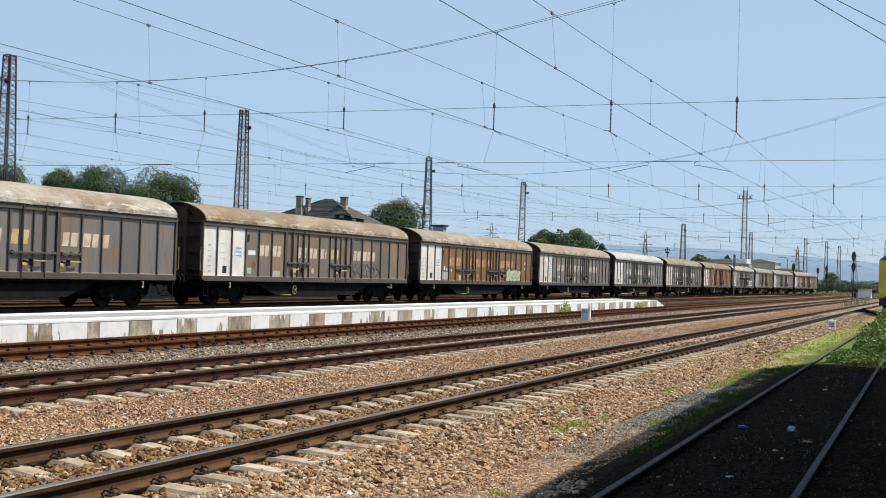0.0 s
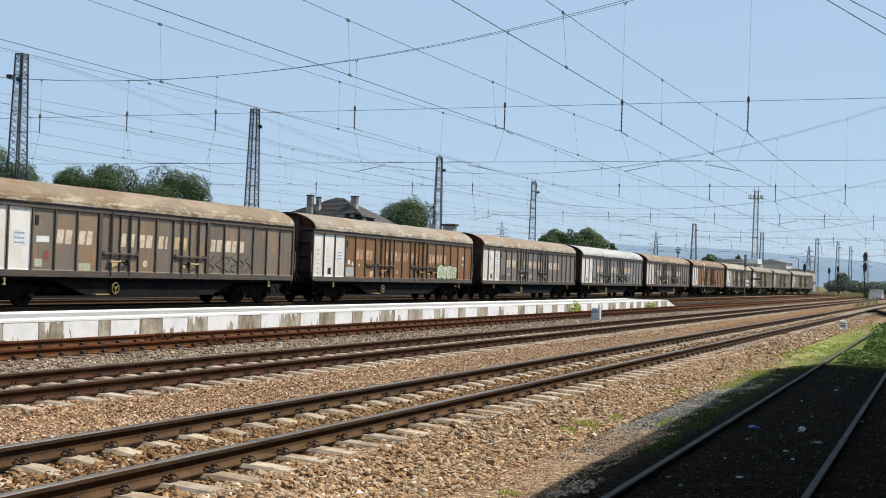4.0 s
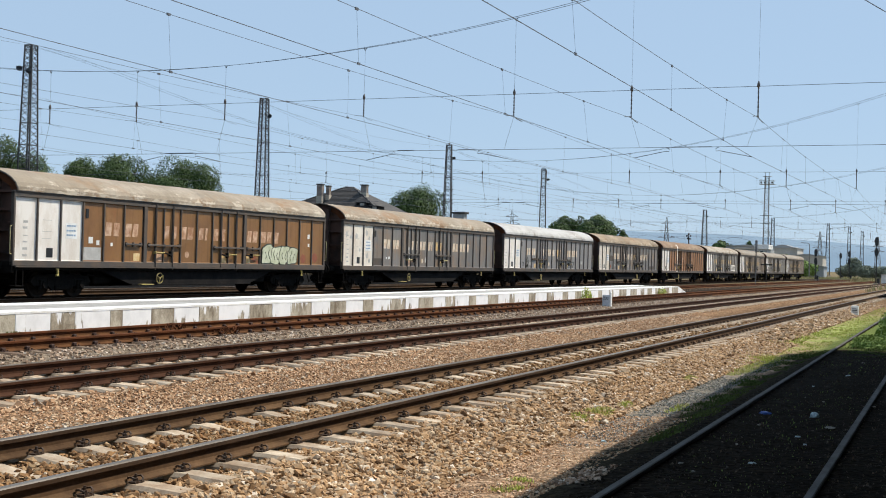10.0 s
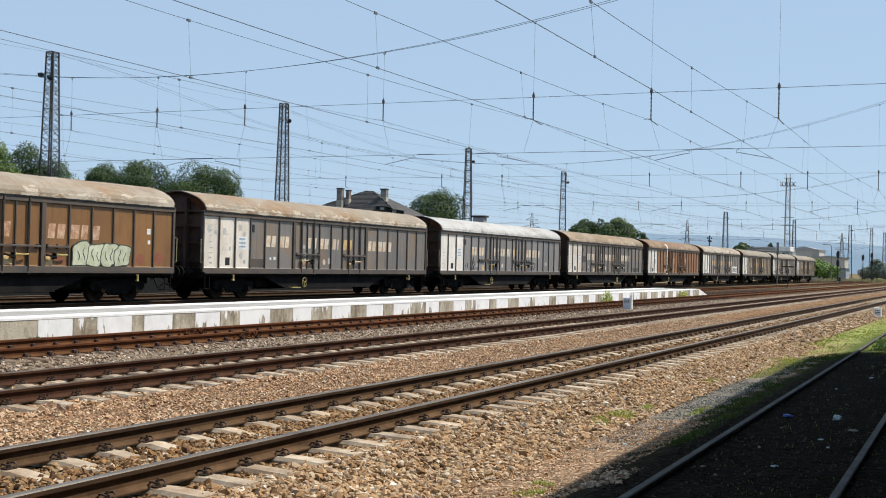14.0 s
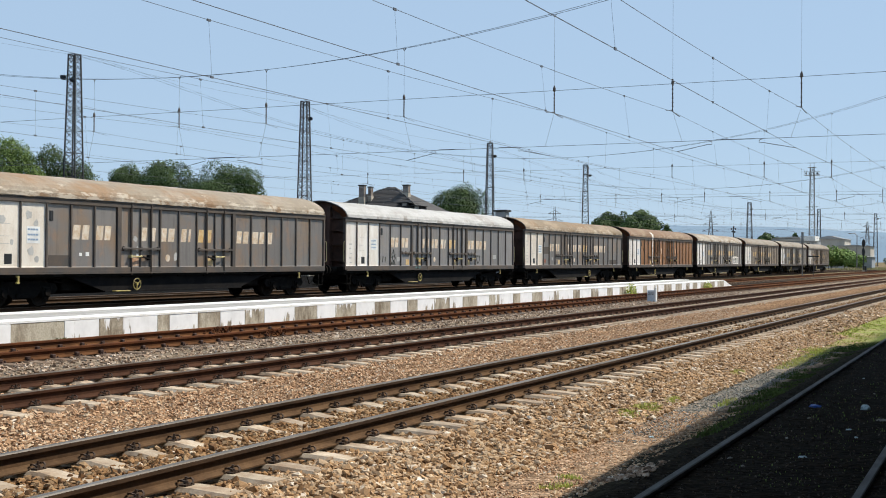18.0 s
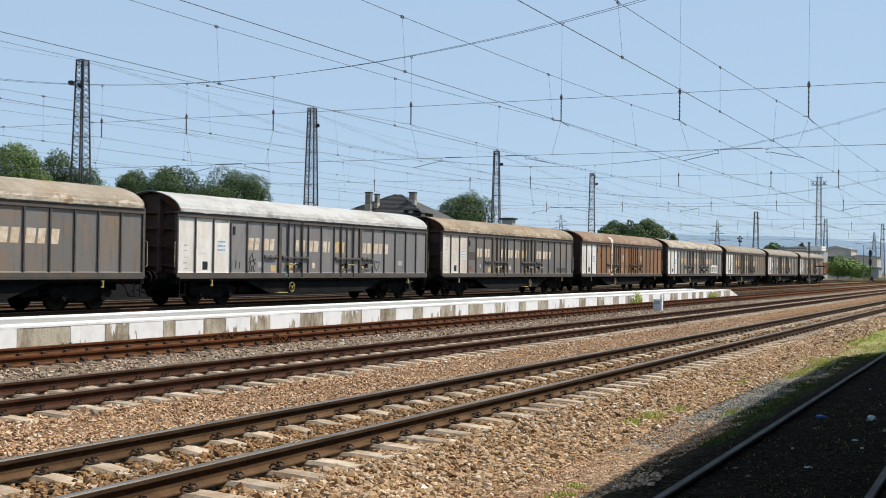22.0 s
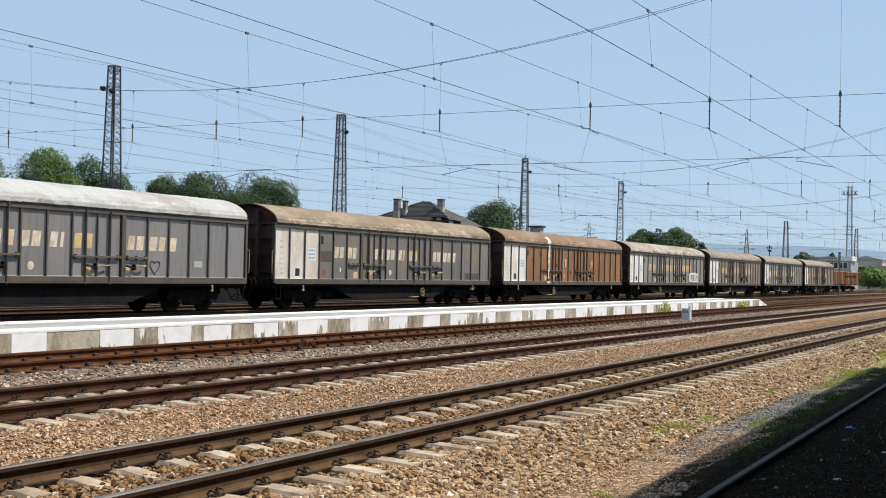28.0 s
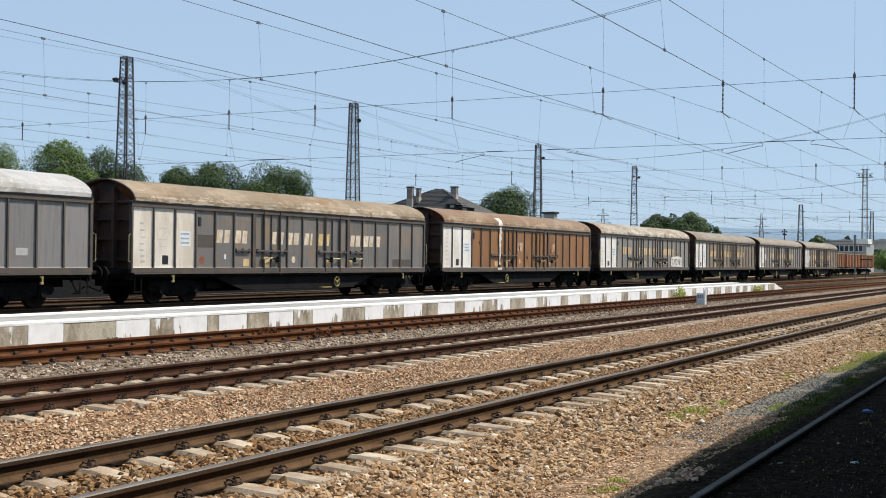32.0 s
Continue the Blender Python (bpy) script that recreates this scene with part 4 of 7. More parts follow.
    part("step_plate", kept("step_plate", lambda: Shape().box(1.2, 1.46, 0, 0.72, 0.42, 0.455, 0.006), M_YELLOW), None, w, "yellow step plate", at=pose(0, 1.2 if k == 5 else -3.55, 0))
    # walls
    fr = lambda: (Shape().box(1.30, FACE_X + 0.02, -HALF, HALF, 3.24, 3.43, 0.012).box(1.30, FACE_X + 0.015, -HALF, HALF, 1.07, 1.24, 0.012)
                  .box(1.28, FACE_X + 0.01, -HALF, -HALF + 0.09, 1.07, 3.43, 0.01).box(1.28, FACE_X + 0.01, HALF - 0.13, HALF, 1.07, 3.43, 0.01)
                  .box(1.30, FACE_X + 0.015, -HALF + 6.53, -HALF + 6.73, 1.07, 3.43, 0.012).box(1.30, FACE_X + 0.015, -HALF + 13.10, -HALF + 13.30, 1.07, 3.43, 0.012)
                  .bar((FACE_X + 0.03, -HALF + 0.1, 1.05), (FACE_X + 0.03, HALF - 0.1, 1.05), 0.05))
    part("wall_frame", kept("wall_frame", fr, M_FRAME), None, w)
    back = lambda: Shape().box(-1.39, -1.33, -HALF, HALF, 1.07, 3.43)
    fs = back()
    for y in np.arange(-HALF, HALF, 1.09):
        fs.box(-1.42, -1.38, y, y + 0.05, 1.07, 3.43)
    part("rear_wall", kept("rear_wall", lambda: fs, paint), None, w)
    for n, (a, b) in enumerate(PANELS):
        mt = white if n < whites else paint
        part("wall_panel", kept("wall_panel|%.3f" % (b - a), lambda a=a, b=b: panel_shape(b - a, 1.24, 3.24), mt), None, w, at=pose(0, a - HALF, 0))
    for a, t in POSTS:
        part("rib", kept("rib|%.3f" % t, lambda t=t: Shape().box(1.33, FACE_X + 0.008, -t, t, 1.24, 3.24, 0.008), M_FRAME), None, w, at=pose(0, a - HALF, 0))
    part("roof", kept("roof", roof_shape, roof), None, w, smooth=False)
    for y in (-HALF + 0.12, HALF - 0.12):
        part("roof_bow", kept("roof_bow", lambda: Shape().tube([(x * 0.99, 0, z - 0.03) for x, z in ROOF + [(-x, z) for x, z in ROOF[-2::-1]]], 0.03, 5), M_FRAME), None, w, at=pose(0, y, 0))
    rg = random.Random(40 + k)
    for n in range(16):
        y, wd, dp = rg.uniform(-HALF + 0.3, HALF - 0.9), rg.uniform(0.25, 1.1), rg.uniform(0.012, 0.035)
        flake = lambda y=y, wd=wd, dp=dp: Shape().prism([(y, 3.44), (y + wd, 3.44), (y + wd * 0.8, 3.44 - dp * 0.6), (y + wd * 0.45, 3.44 - dp), (y + wd * 0.15, 3.44 - dp * 0.5)], 0, 1.448, 1.458)
        part("torn_edge", flake(), roof, w)
    # Black strip under the eaves: rain gutter and the roof's shadow line in one.
    gut = lambda: Shape().box(1.40, 1.455, -HALF + 0.05, HALF - 0.05, 3.405, 3.435)
    part("gutter", kept("gutter", gut, M_BLACK), None, w)
    # locking bars
    for a, b in ((6.75, 8.79), (10.92, 13.08)) + (((5.5, 6.42), (13.35, 14.35)) if k not in (1, 3) else ()):
        part("locking_bar", kept("locking_bar|%.2f" % (b - a), lambda a=a, b=b: locking_bar_shape(b - a), M_FRAME), None, w, at=pose(0, a - HALF, 0))
    for a in (7.23, 8.27, 11.46, 12.55):
        part("locking_rod", kept("locking_rod", locking_rod_shape, M_FRAME), None, w, at=pose(0, a - HALF, 0))
    for a, b in ((7.17, 7.72), (11.95, 12.5)) + (((13.75, 14.25),) if k not in (1, 3) else ()):
        grip = lambda a=a, b=b: Shape().tube([(FACE_X + 0.06, 0, 1.60), (FACE_X + 0.08, (b - a) * 0.6, 1.59), (FACE_X + 0.06, b - a, 1.61)], 0.026, 6).box(FACE_X - 0.05, FACE_X + 0.09, -0.03, 0.03, 1.55, 1.65, 0.006)
        part("bolt_handle", kept("bolt_handle|%.2f" % (b - a), grip, M_YELLOW if k % 2 == 0 else M_PALE_YELLOW), None, w, at=pose(0, a - HALF, 0))
        latch = lambda: Shape().bar((FACE_X + 0.05, 0, 1.60), (FACE_X + 0.05, 0.42, 1.52), 0.055).box(FACE_X - 0.05, FACE_X + 0.08, 0.38, 0.46, 1.47, 1.66, 0.008)
        part("latch", kept("latch", latch, M_SILL), None, w, at=pose(0, (b if a < 10 else a - 0.46) - HALF, 0))
    # lettering as plain marks, plates and prints
    rng = random.Random(100 + k)
    for n, (a, wd) in enumerate(LETTERS):
        mk = ink if n not in (10, 11) else (INK_AMBER if not faded else INK_FADED)
        if faded and k == 6 and n not in (6, 7, 13):
            continue
        part("letter_mark", kept("letter_mark|%.3f" % wd, lambda wd=wd: letter_shape(wd), mk), None, w, at=pose(0, a - HALF, 2.13))
    for a, wd, mk in ((7.27, 0.42, INK_FADED if k in (2, 3) else INK_AMBER), (11.52, 0.40, INK_AMBER)) + (((13.36, 0.32, INK_AMBER), (6.02, 0.36, INK_AMBER)) if k not in (1, 3) else ()):
        part("label_plate", kept("label_plate|%.2f" % wd, lambda wd=wd: Shape().box(WALL_X - 0.02, WALL_X - 0.006, 0, wd, 1.28, 1.55, 0.004), mk), None, w, at=pose(0, a - HALF, 0))
    slot = lambda: Shape().box(WALL_X - 0.03, WALL_X + 0.012, 0, 0.15, 2.70, 3.02, 0.01)
    part("card_slot", kept("card_slot", slot, M_BLACK), None, w, "small dark card slot", at=pose(0, 3.42 - HALF, 0))
    part("round_mark", kept("round_mark", lambda: Shape().disc((WALL_X - 0.014, 0, 0), (1, 0, 0), 0.13, 0.006, 14), ink), None, w, at=pose(0, 9.25 - HALF, 1.55))
    for n in range(rng.randint(5, 8)):
        bh = rng.choice((0.03, 0.05, 0.07))
        part("print_mark", kept("print_mark|%.2f" % bh, lambda bh=bh: Shape().box(WALL_X - 0.02, WALL_X - 0.008, 0, 0.20, 0, bh), INK_GREY), None, w, at=pose(0, 0.46 - HALF + rng.uniform(-0.03, 0.05), 1.36 + 0.21 * n + rng.uniform(0, 0.05)))
    for z in (2.55, 2.18, 1.95):
        part("print_mark", kept("print_mark|thin", lambda: Shape().box(WALL_X - 0.02, WALL_X - 0.008, 0, 0.42, 0, 0.012), INK_GREY), None, w, at=pose(0, 1.36 - HALF, z))
    part("data_plate", kept("data_plate", lambda: Shape().box(WALL_X - 0.02, WALL_X - 0.008, 0, 0.56, 1.98, 2.50), M_WHITE), None, w, at=pose(0, 2.46 - HALF, 0))
    for z in (2.38, 2.22, 2.07):
        part("print_mark", kept("print_mark|blue", lambda: Shape().box(WALL_X - 0.02, WALL_X - 0.004, 0, 0.09, 0, 0.055), INK_BLUE), None, w, at=pose(0, 2.50 - HALF, z))
        for q in range(1, 4):
            part("print_mark", kept("print_mark|blue", None, INK_BLUE), None, w, at=pose(0, 2.50 - HALF + 0.115 * q, z))
    part("socket_hole", kept("socket_hole", lambda: Shape().box(WALL_X - 0.03, WALL_X - 0.008, 0, 0.32, 1.34, 1.66, 0.01), M_BLACK), None, w, "dark card holder", at=pose(0, 1.55 - HALF, 0))
    if extras:
        extras(w)
    return w


def spray_patch(w):
    """Four puffy pale green sprayed blocks with a dark rim, low on the rust-brown wagon, and smaller marks."""
    rng = random.Random(3)
    for n, (a, wd, top) in enumerate(((14.98, 0.42, 2.04), (15.66, 0.40, 1.98), (16.34, 0.40, 2.02), (17.02, 0.40, 1.96))):
        mid, zc, hh = a - HALF, (1.27 + top) / 2, (top - 1.27) / 2
        rim = []
        for k in range(30):
            q = 2 * math.pi * k / 30
            puff = 1 + 0.07 * math.sin(5 * q + n * 1.7) + rng.uniform(-0.03, 0.03)
            rim.append((mid + wd * puff * math.copysign(abs(math.cos(q)) ** 0.55, math.cos(q)) + 0.10 * math.sin(q), zc + hh * puff * math.copysign(abs(math.sin(q)) ** 0.6, math.sin(q))))
        lift = 0.0025 * n
        part("spray_outline", Shape().prism([(mid + (y - mid) * 1.10, zc + (z - zc) * 1.10) for y, z in rim], 0, WALL_X - 0.004, FACE_X + 0.010 + lift), P_SPRAY_LINE, w)
        part("spray_patch", Shape().prism(rim, 0, WALL_X - 0.004, FACE_X + 0.0115 + lift), P_SPRAY, w, "pale green sprayed shape")
        for m in range(2):
            y0 = mid - 0.16 + 0.26 * m
            pts = [(FACE_X + 0.012 + lift, y0 + 0.06 * math.sin(k * 1.4 + n + m), zc - 0.20 + 0.10 * k) for k in range(4 + (n + m) % 2)]
            part("spray_line", Shape().tube(pts, 0.013, 4), P_SPRAY_LINE, w)
    for a, z, s in ((3.6, 1.85, 0.22), (4.0, 1.80, 0.16), (18.4, 2.4, 0.2), (18.45, 2.05, 0.14), (4.75, 1.78, 0.12)):
        part("white_mark", Shape().box(WALL_X - 0.02, WALL_X - 0.008, a - HALF, a + s - HALF, z, z + s), M_WHITE, w)
    for a, z, r in ((18.05, 1.50, 0.24), (19.1, 1.56, 0.26), (14.0, 1.46, 0.16), (14.25, 1.30, 0.10)):
        blot = [(a - HALF + r * rng.uniform(0.75, 1.1) * math.cos(q), z + r * rng.uniform(0.7, 1.0) * math.sin(q)) for q in (2 * math.pi * k / 13 for k in range(13))]
        part("red_mark", Shape().prism(blot, 0, WALL_X - 0.02, WALL_X - 0.008), P_RED, w, "faded red blot")
    part("grey_patch", Shape().box(WALL_X - 0.02, WALL_X - 0.008, 3.35 - HALF, 4.25 - HALF, 1.28, 1.72), INK_GREY, w)


def scrawl(w):
    """Thin dark sprayed lines on the lower wall panels."""
    rng = random.Random(8)
    for n in range(6):
        a = 13.5 + n * 0.55 - HALF
        pts = [(WALL_X - 0.008, a + 0.25 * math.sin(j * 1.3 + n), 1.35 + 0.10 * j + rng.uniform(-0.05, 0.05)) for j in range(7)]
        part("spray_line", Shape().tube(pts, 0.02, 4), P_SPRAY_LINE, w)
    part("orange_mark", Shape().disc((WALL_X - 0.014, 4.0 - HALF, 1.72), (1, 0, 0), 0.16, 0.006, 10), P_RED, w)
    part("pale_mark", Shape().box(WALL_X - 0.02, WALL_X - 0.008, 3.45 - HALF, 3.8 - HALF, 1.35, 1.6), P_SPRAY, w)
    part("pale_mark", Shape().box(WALL_X - 0.02, WALL_X - 0.008, 5.6 - HALF, 6.2 - HALF, 1.26, 1.5), P_SPRAY, w)
    part("pale_mark", Shape().box(WALL_X - 0.02, WALL_X - 0.008, 3.5 - HALF, 4.1 - HALF, 2.15, 2.35), M_WHITE, w)


def heart_lines(w):
    """A thin chalk outline on the lower wall and small smudges."""
    pts = [(WALL_X - 0.008, 14.80 - HALF + 0.25 * math.sin(q) ** 3, 1.60 + 0.27 * (0.8 * math.cos(q) - 0.3 * math.cos(2 * q) - 0.12 * math.cos(3 * q))) for q in (2 * math.pi * j / 22 for j in range(22))]
    part("chalk_line", Shape().tube(pts, 0.018, 4, True), P_SPRAY_LINE, w)
    for pts in ([(4.50, 1.30), (4.62, 1.62), (4.55, 1.80), (4.72, 2.02), (4.80, 1.72), (4.95, 1.60), (4.78, 1.50), (4.88, 1.28)], [(4.42, 1.62), (4.66, 1.70), (4.98, 1.78)], [(4.60, 1.30), (4.72, 1.52), (4.70, 1.28)], [(3.62, 1.42), (3.66, 1.70)], [(3.86, 1.40), (3.90, 1.66)]):
        part("chalk_line", Shape().tube([(WALL_X - 0.008, a - HALF, z) for a, z in pts], 0.020, 4), P_SPRAY_LINE, w)
    for a, z in ((16.9, 1.6), (5.1, 1.45)):
        part("smudge", Shape().box(WALL_X - 0.02, WALL_X - 0.008, a - HALF, a + 0.45 - HALF, z, z + 0.22), INK_GREY, w)
    part("sprayed_blot", Shape().disc((FACE_X + 0.014, 7.45 - HALF, 1.15), (1, 0, 0), 0.075, 0.008, 9), P_TEAL, w)
    part("sprayed_blot", Shape().box(FACE_X + 0.01, FACE_X + 0.018, 6.95 - HALF, 7.42 - HALF, 1.11, 1.19, 0.003), P_TEAL, w)


def dark_patches(w):
    for a, b, z0, z1 in ((3.4, 4.3, 1.95, 2.4), (17.0, 18.6, 1.28, 1.6)):
        part("repaint_patch", Shape().box(WALL_X - 0.02, WALL_X - 0.008, a - HALF, b - HALF, z0, z1), M_FRAME, w)
    part("red_mark", Shape().disc((WALL_X - 0.014, 3.65 - HALF, 1.5), (1, 0, 0), 0.15, 0.006, 9), P_RED, w)
    part("white_mark", Shape().box(WALL_X - 0.02, WALL_X - 0.008, 4.9 - HALF, 5.0 - HALF, 1.55, 1.72), M_WHITE, w)


def white_stripe(w):
    """Paint spilt over the roof, run down the wall and pooled on the sill."""
    rng = random.Random(12)
    a = 6.42 - HALF
    left = [(a + 0.05 + rng.uniform(-0.05, 0.05), 3.43 - 0.17 * q) for q in range(13)]
    right = [(a + 0.33 - 0.012 * q + rng.uniform(-0.05, 0.05), 3.43 - 0.17 * q) for q in range(13)]
    part("paint_run", Shape().prism(left + right[::-1], 0, FACE_X, FACE_X + 0.024), P_SPILT, w, "white streak of spilt paint")
    part("paint_pool", Shape().box(FACE_X, FACE_X + 0.026, a - 0.10, a + 0.42, 1.10, 1.22, 0.01), P_SPILT, w)
    for (x0, z0), (x1, z1) in zip(ROOF, ROOF[1:4]):
        part("roof_splash", Shape().prism([(x0 + 0.004, z0 + 0.008), (x0 + 0.012, z0 + 0.012), (x1 + 0.012, z1 + 0.014), (x1 + 0.004, z1 + 0.008)], 1, a - 0.05 - rng.uniform(0, 0.15), a + 0.35), P_SPILT, w)
    for y, z in ((7.9, 2.3), (9.1, 2.4), (10.2, 1.9), (13.6, 2.3), (14.6, 2.0), (4.1, 2.6)):
        part("scratch", Shape().bar((WALL_X + 0.003, y - HALF, z), (WALL_X + 0.003, y + 0.12 - HALF, z - 0.2), 0.05, 0.01), INK_FADED, w)


def white_spray(w):
    """A square of pale spray with dark strokes low on the last wall panels."""
    part("spray_patch", Shape().prism([(15.2 - HALF, 1.30), (17.9 - HALF, 1.26), (18.0 - HALF, 1.98), (17.0 - HALF, 2.06), (15.3 - HALF, 2.0)], 0, WALL_X - 0.01, FACE_X + 0.013), P_WHITE, w, "pale sprayed panel")
    for n in range(7):
        y = 15.45 + n * 0.36 - HALF
        part("spray_line", Shape().tube([(FACE_X + 0.015, y, 1.40), (FACE_X + 0.015, y + 0.14, 1.68), (FACE_X + 0.015, y + 0.05 * (n % 3), 1.88)], 0.035, 4), P_SPRAY_LINE if n % 2 else INK_GREY, w)


def worn_patches(w):
    """Scraped and flaking places on the white panels and the lower wall."""
    rng = random.Random(31)
    for y, z, r in ((0.45, 2.75, 0.16), (0.9, 2.62, 0.12), (1.45, 2.7, 0.15), (2.55, 2.85, 0.16), (2.85, 2.6, 0.12), (2.65, 1.72, 0.17), (2.9, 1.5, 0.12), (1.85, 2.0, 0.10), (7.5, 2.2, 0.12), (7.6, 1.85, 0.10), (9.7, 1.6, 0.16)):
        rim = [(y - HALF + r * rng.uniform(0.6, 1.1) * math.cos(q), z + r * rng.uniform(0.6, 1.1) * math.sin(q)) for q in (2 * math.pi * j / 9 for j in range(9))]
        part("flaked_patch", Shape().prism(rim, 0, WALL_X - 0.014, WALL_X - 0.009), INK_GREY, w)
    for y, s_ in ((4.75, 0.13), (5.05, 0.16), (7.55, 0.12)):
        part("white_mark", Shape().box(WALL_X - 0.02, WALL_X - 0.006, y - HALF, y + s_ - HALF, 1.60, 1.60 + s_ * 0.8), M_WHITE, w)
    part("repaint_patch", Shape().box(WALL_X - 0.02, WALL_X - 0.007, 3.38 - HALF, 4.28 - HALF, 1.28, 1.62), M_FRAME, w)


wheels = []
WAGONS = [
    (0, "dark grey covered freight wagon with a pale patchy roof", P_GREY, R_PALE, P_WHITE, INK_CREAM, 3, False, None),
    (1, "umber-grey covered freight wagon with an ochre roof and scrawled wall", P_UMBER, R_OCHRE, P_WHITE, INK_CREAM, 3, False, scrawl),
    (2, "rust-brown covered freight wagon with a pale green sprayed patch", P_BROWN, R_TAN, P_WHITE, INK_FADED, 3, True, spray_patch),
    (3, "grey covered freight wagon with ochre stains and a peeling tan roof", P_GREY, R_TAN, P_CREAM, INK_CREAM, 3, False, worn_patches),
    (4, "slate-grey covered freight wagon with a whitish roof", P_SLATE, R_WHITE, P_WHITE, INK_CREAM, 3, False, heart_lines),
    (5, "dark grey covered freight wagon with an ochre roof and repainted patches", P_DARK, R_OCHRE, P_CREAM, INK_CREAM, 3, False, dark_patches),
    (6, "tawny rusted covered freight wagon with a white streak on its wall", P_TAWNY, R_RUST, P_WHITE, INK_FADED, 3, True, white_stripe),
    (7, "ash-grey covered freight wagon with a white sprayed panel", P_ASH, R_PALE, P_WHITE, INK_AMBER, 3, False, white_spray),
    (8, "dun covered freight wagon with a dusty roof and faded marks", P_DUN, R_DUSTY, P_WHITE, INK_AMBER, 3, False, None),
    (9, "ash-grey covered freight wagon with a dusty roof and faded marks", P_ASH, R_DUSTY, P_WHITE, INK_AMBER, 2, False, None),
    (10, "dun last covered freight wagon of the train with a dusty roof", P_DUN, R_DUSTY, P_WHITE, INK_AMBER, 2, False, None),
]
train = [build_wagon(*row) for row in WAGONS]

# seconds and metres that the train has rolled towards the camera's side
ROLLED = [(0, -0.10), (1, 3.37), (2, 6.77), (3, 10.17), (3.5, 11.83), (5.5, 18.42), (6, 20.14), (7, 23.44), (8, 26.75), (9, 30.03), (10, 33.26),
          (11, 36.43), (12, 39.63), (13, 42.86), (14, 46.10), (14.5, 47.64), (16.5, 54.03), (17, 55.69), (18, 58.82), (19, 61.95), (20, 65.04),
          (21, 68.13), (22, 71.17), (23, 74.23), (24, 77.25), (25, 80.21), (25.5, 81.71), (27.5, 87.38), (28, 88.65), (29, 91.14), (30, 93.46), (31, 95.60), (32, 97.48)]


def wagon_pose(k, rolled):
    y = 50.98 + PITCH * (k - 1) - rolled
    xa, xb = TRACKS["T5"] + turnout(y - 7.3), TRACKS["T5"] + turnout(y + 7.3)
    return pose((xa + xb) / 2, y, 0, rz=-math.degrees(math.atan2(xb - xa, 14.6)))


def motions():
    for k, w in enumerate(train):
        walk(w, [(t, wagon_pose(k, d)) for t, d in ROLLED])
    ts, ds = [r[0] for r in ROLLED], [r[1] for r in ROLLED]
    steps = [j * 0.2 for j in range(161)]
    turned = [math.degrees(float(np.interp(t, ts, ds)) / WHEEL_R) for t in steps]
    for ws, a in wheels:
        walk(ws, [(t, pose(0, a, WHEEL_R, d)) for t, d in zip(steps, turned)])

# ---- masts, headspans and overhead wires ----
SPANS = [-2.0, 43.0, 81.0, 115.5, 168.0, 212.5]
MAST_X, RIGHT_X = -73.2, 14.5
# each line's place over the tracks at the spans, and the height of its carrier wire there
LINES = [((-38.1, -38.1, -37.0, -36.25), 7.25), ((-33.8, -33.33, -32.26, -31.65), 7.25), ((-29.0, -28.8, -27.43, -27.47), 7.22), ((-22.5, -22.27, -21.49, -21.35), 7.22),
         ((-16.0, -15.92, -15.35, -15.38), 7.08), ((-11.4, -11.4, -11.1, -11.41), 6.94), ((-6.9, -6.9, -6.78, -7.18), 6.86), ((-45.9, -45.9, -45.0, -44.2), 7.25)]


def line_x(n, i):
    return LINES[n][0][min(i, 3)]


def lattice(name, label, h, w0, w1, at, group, material, top=None, leg=0.09, brace=0.034):
    """A four-legged lattice mast of height h, from w0 wide at its foot to w1 at its head."""
    m = thing(name, label, "mast", group, at=at)
    half = lambda z: (w0 + (w1 - w0) * z / h) / 2
    part("footing", Shape().box(-w0 * 0.75, w0 * 0.75, -w0 * 0.75, w0 * 0.75, -0.5, 0.25, 0.03), M_GREY_BLOCK, m)
    for sx in (-1, 1):
        for sy in (-1, 1):
            part("leg", Shape().bar((sx * half(0), sy * half(0), 0), (sx * half(h), sy * half(h), h), leg), material, m)
    zs = [0.0]
    while zs[-1] < h - 0.3:
        zs.append(min(zs[-1] + half(zs[-1]) * 2 * 0.60, h))
    for ax, sg in ((0, -1), (0, 1), (1, -1), (1, 1)):
        for first in (-1, 1):
            pts = [((-1) ** k * first * half(z), sg * half(z), z) if ax == 0 else (sg * half(z), (-1) ** k * first * half(z), z) for k, z in enumerate(zs)]
            part("lacing", Shape().tube(pts, brace / 2, 4), material, m)
    for z in zs[2::3]:
        a = half(z)
        part("collar", Shape().tube([(-a, -a, z), (a, -a, z), (a, a, z), (-a, a, z)], brace / 2, 4, True), material, m)
    if top:
        top(m, h)
    return m


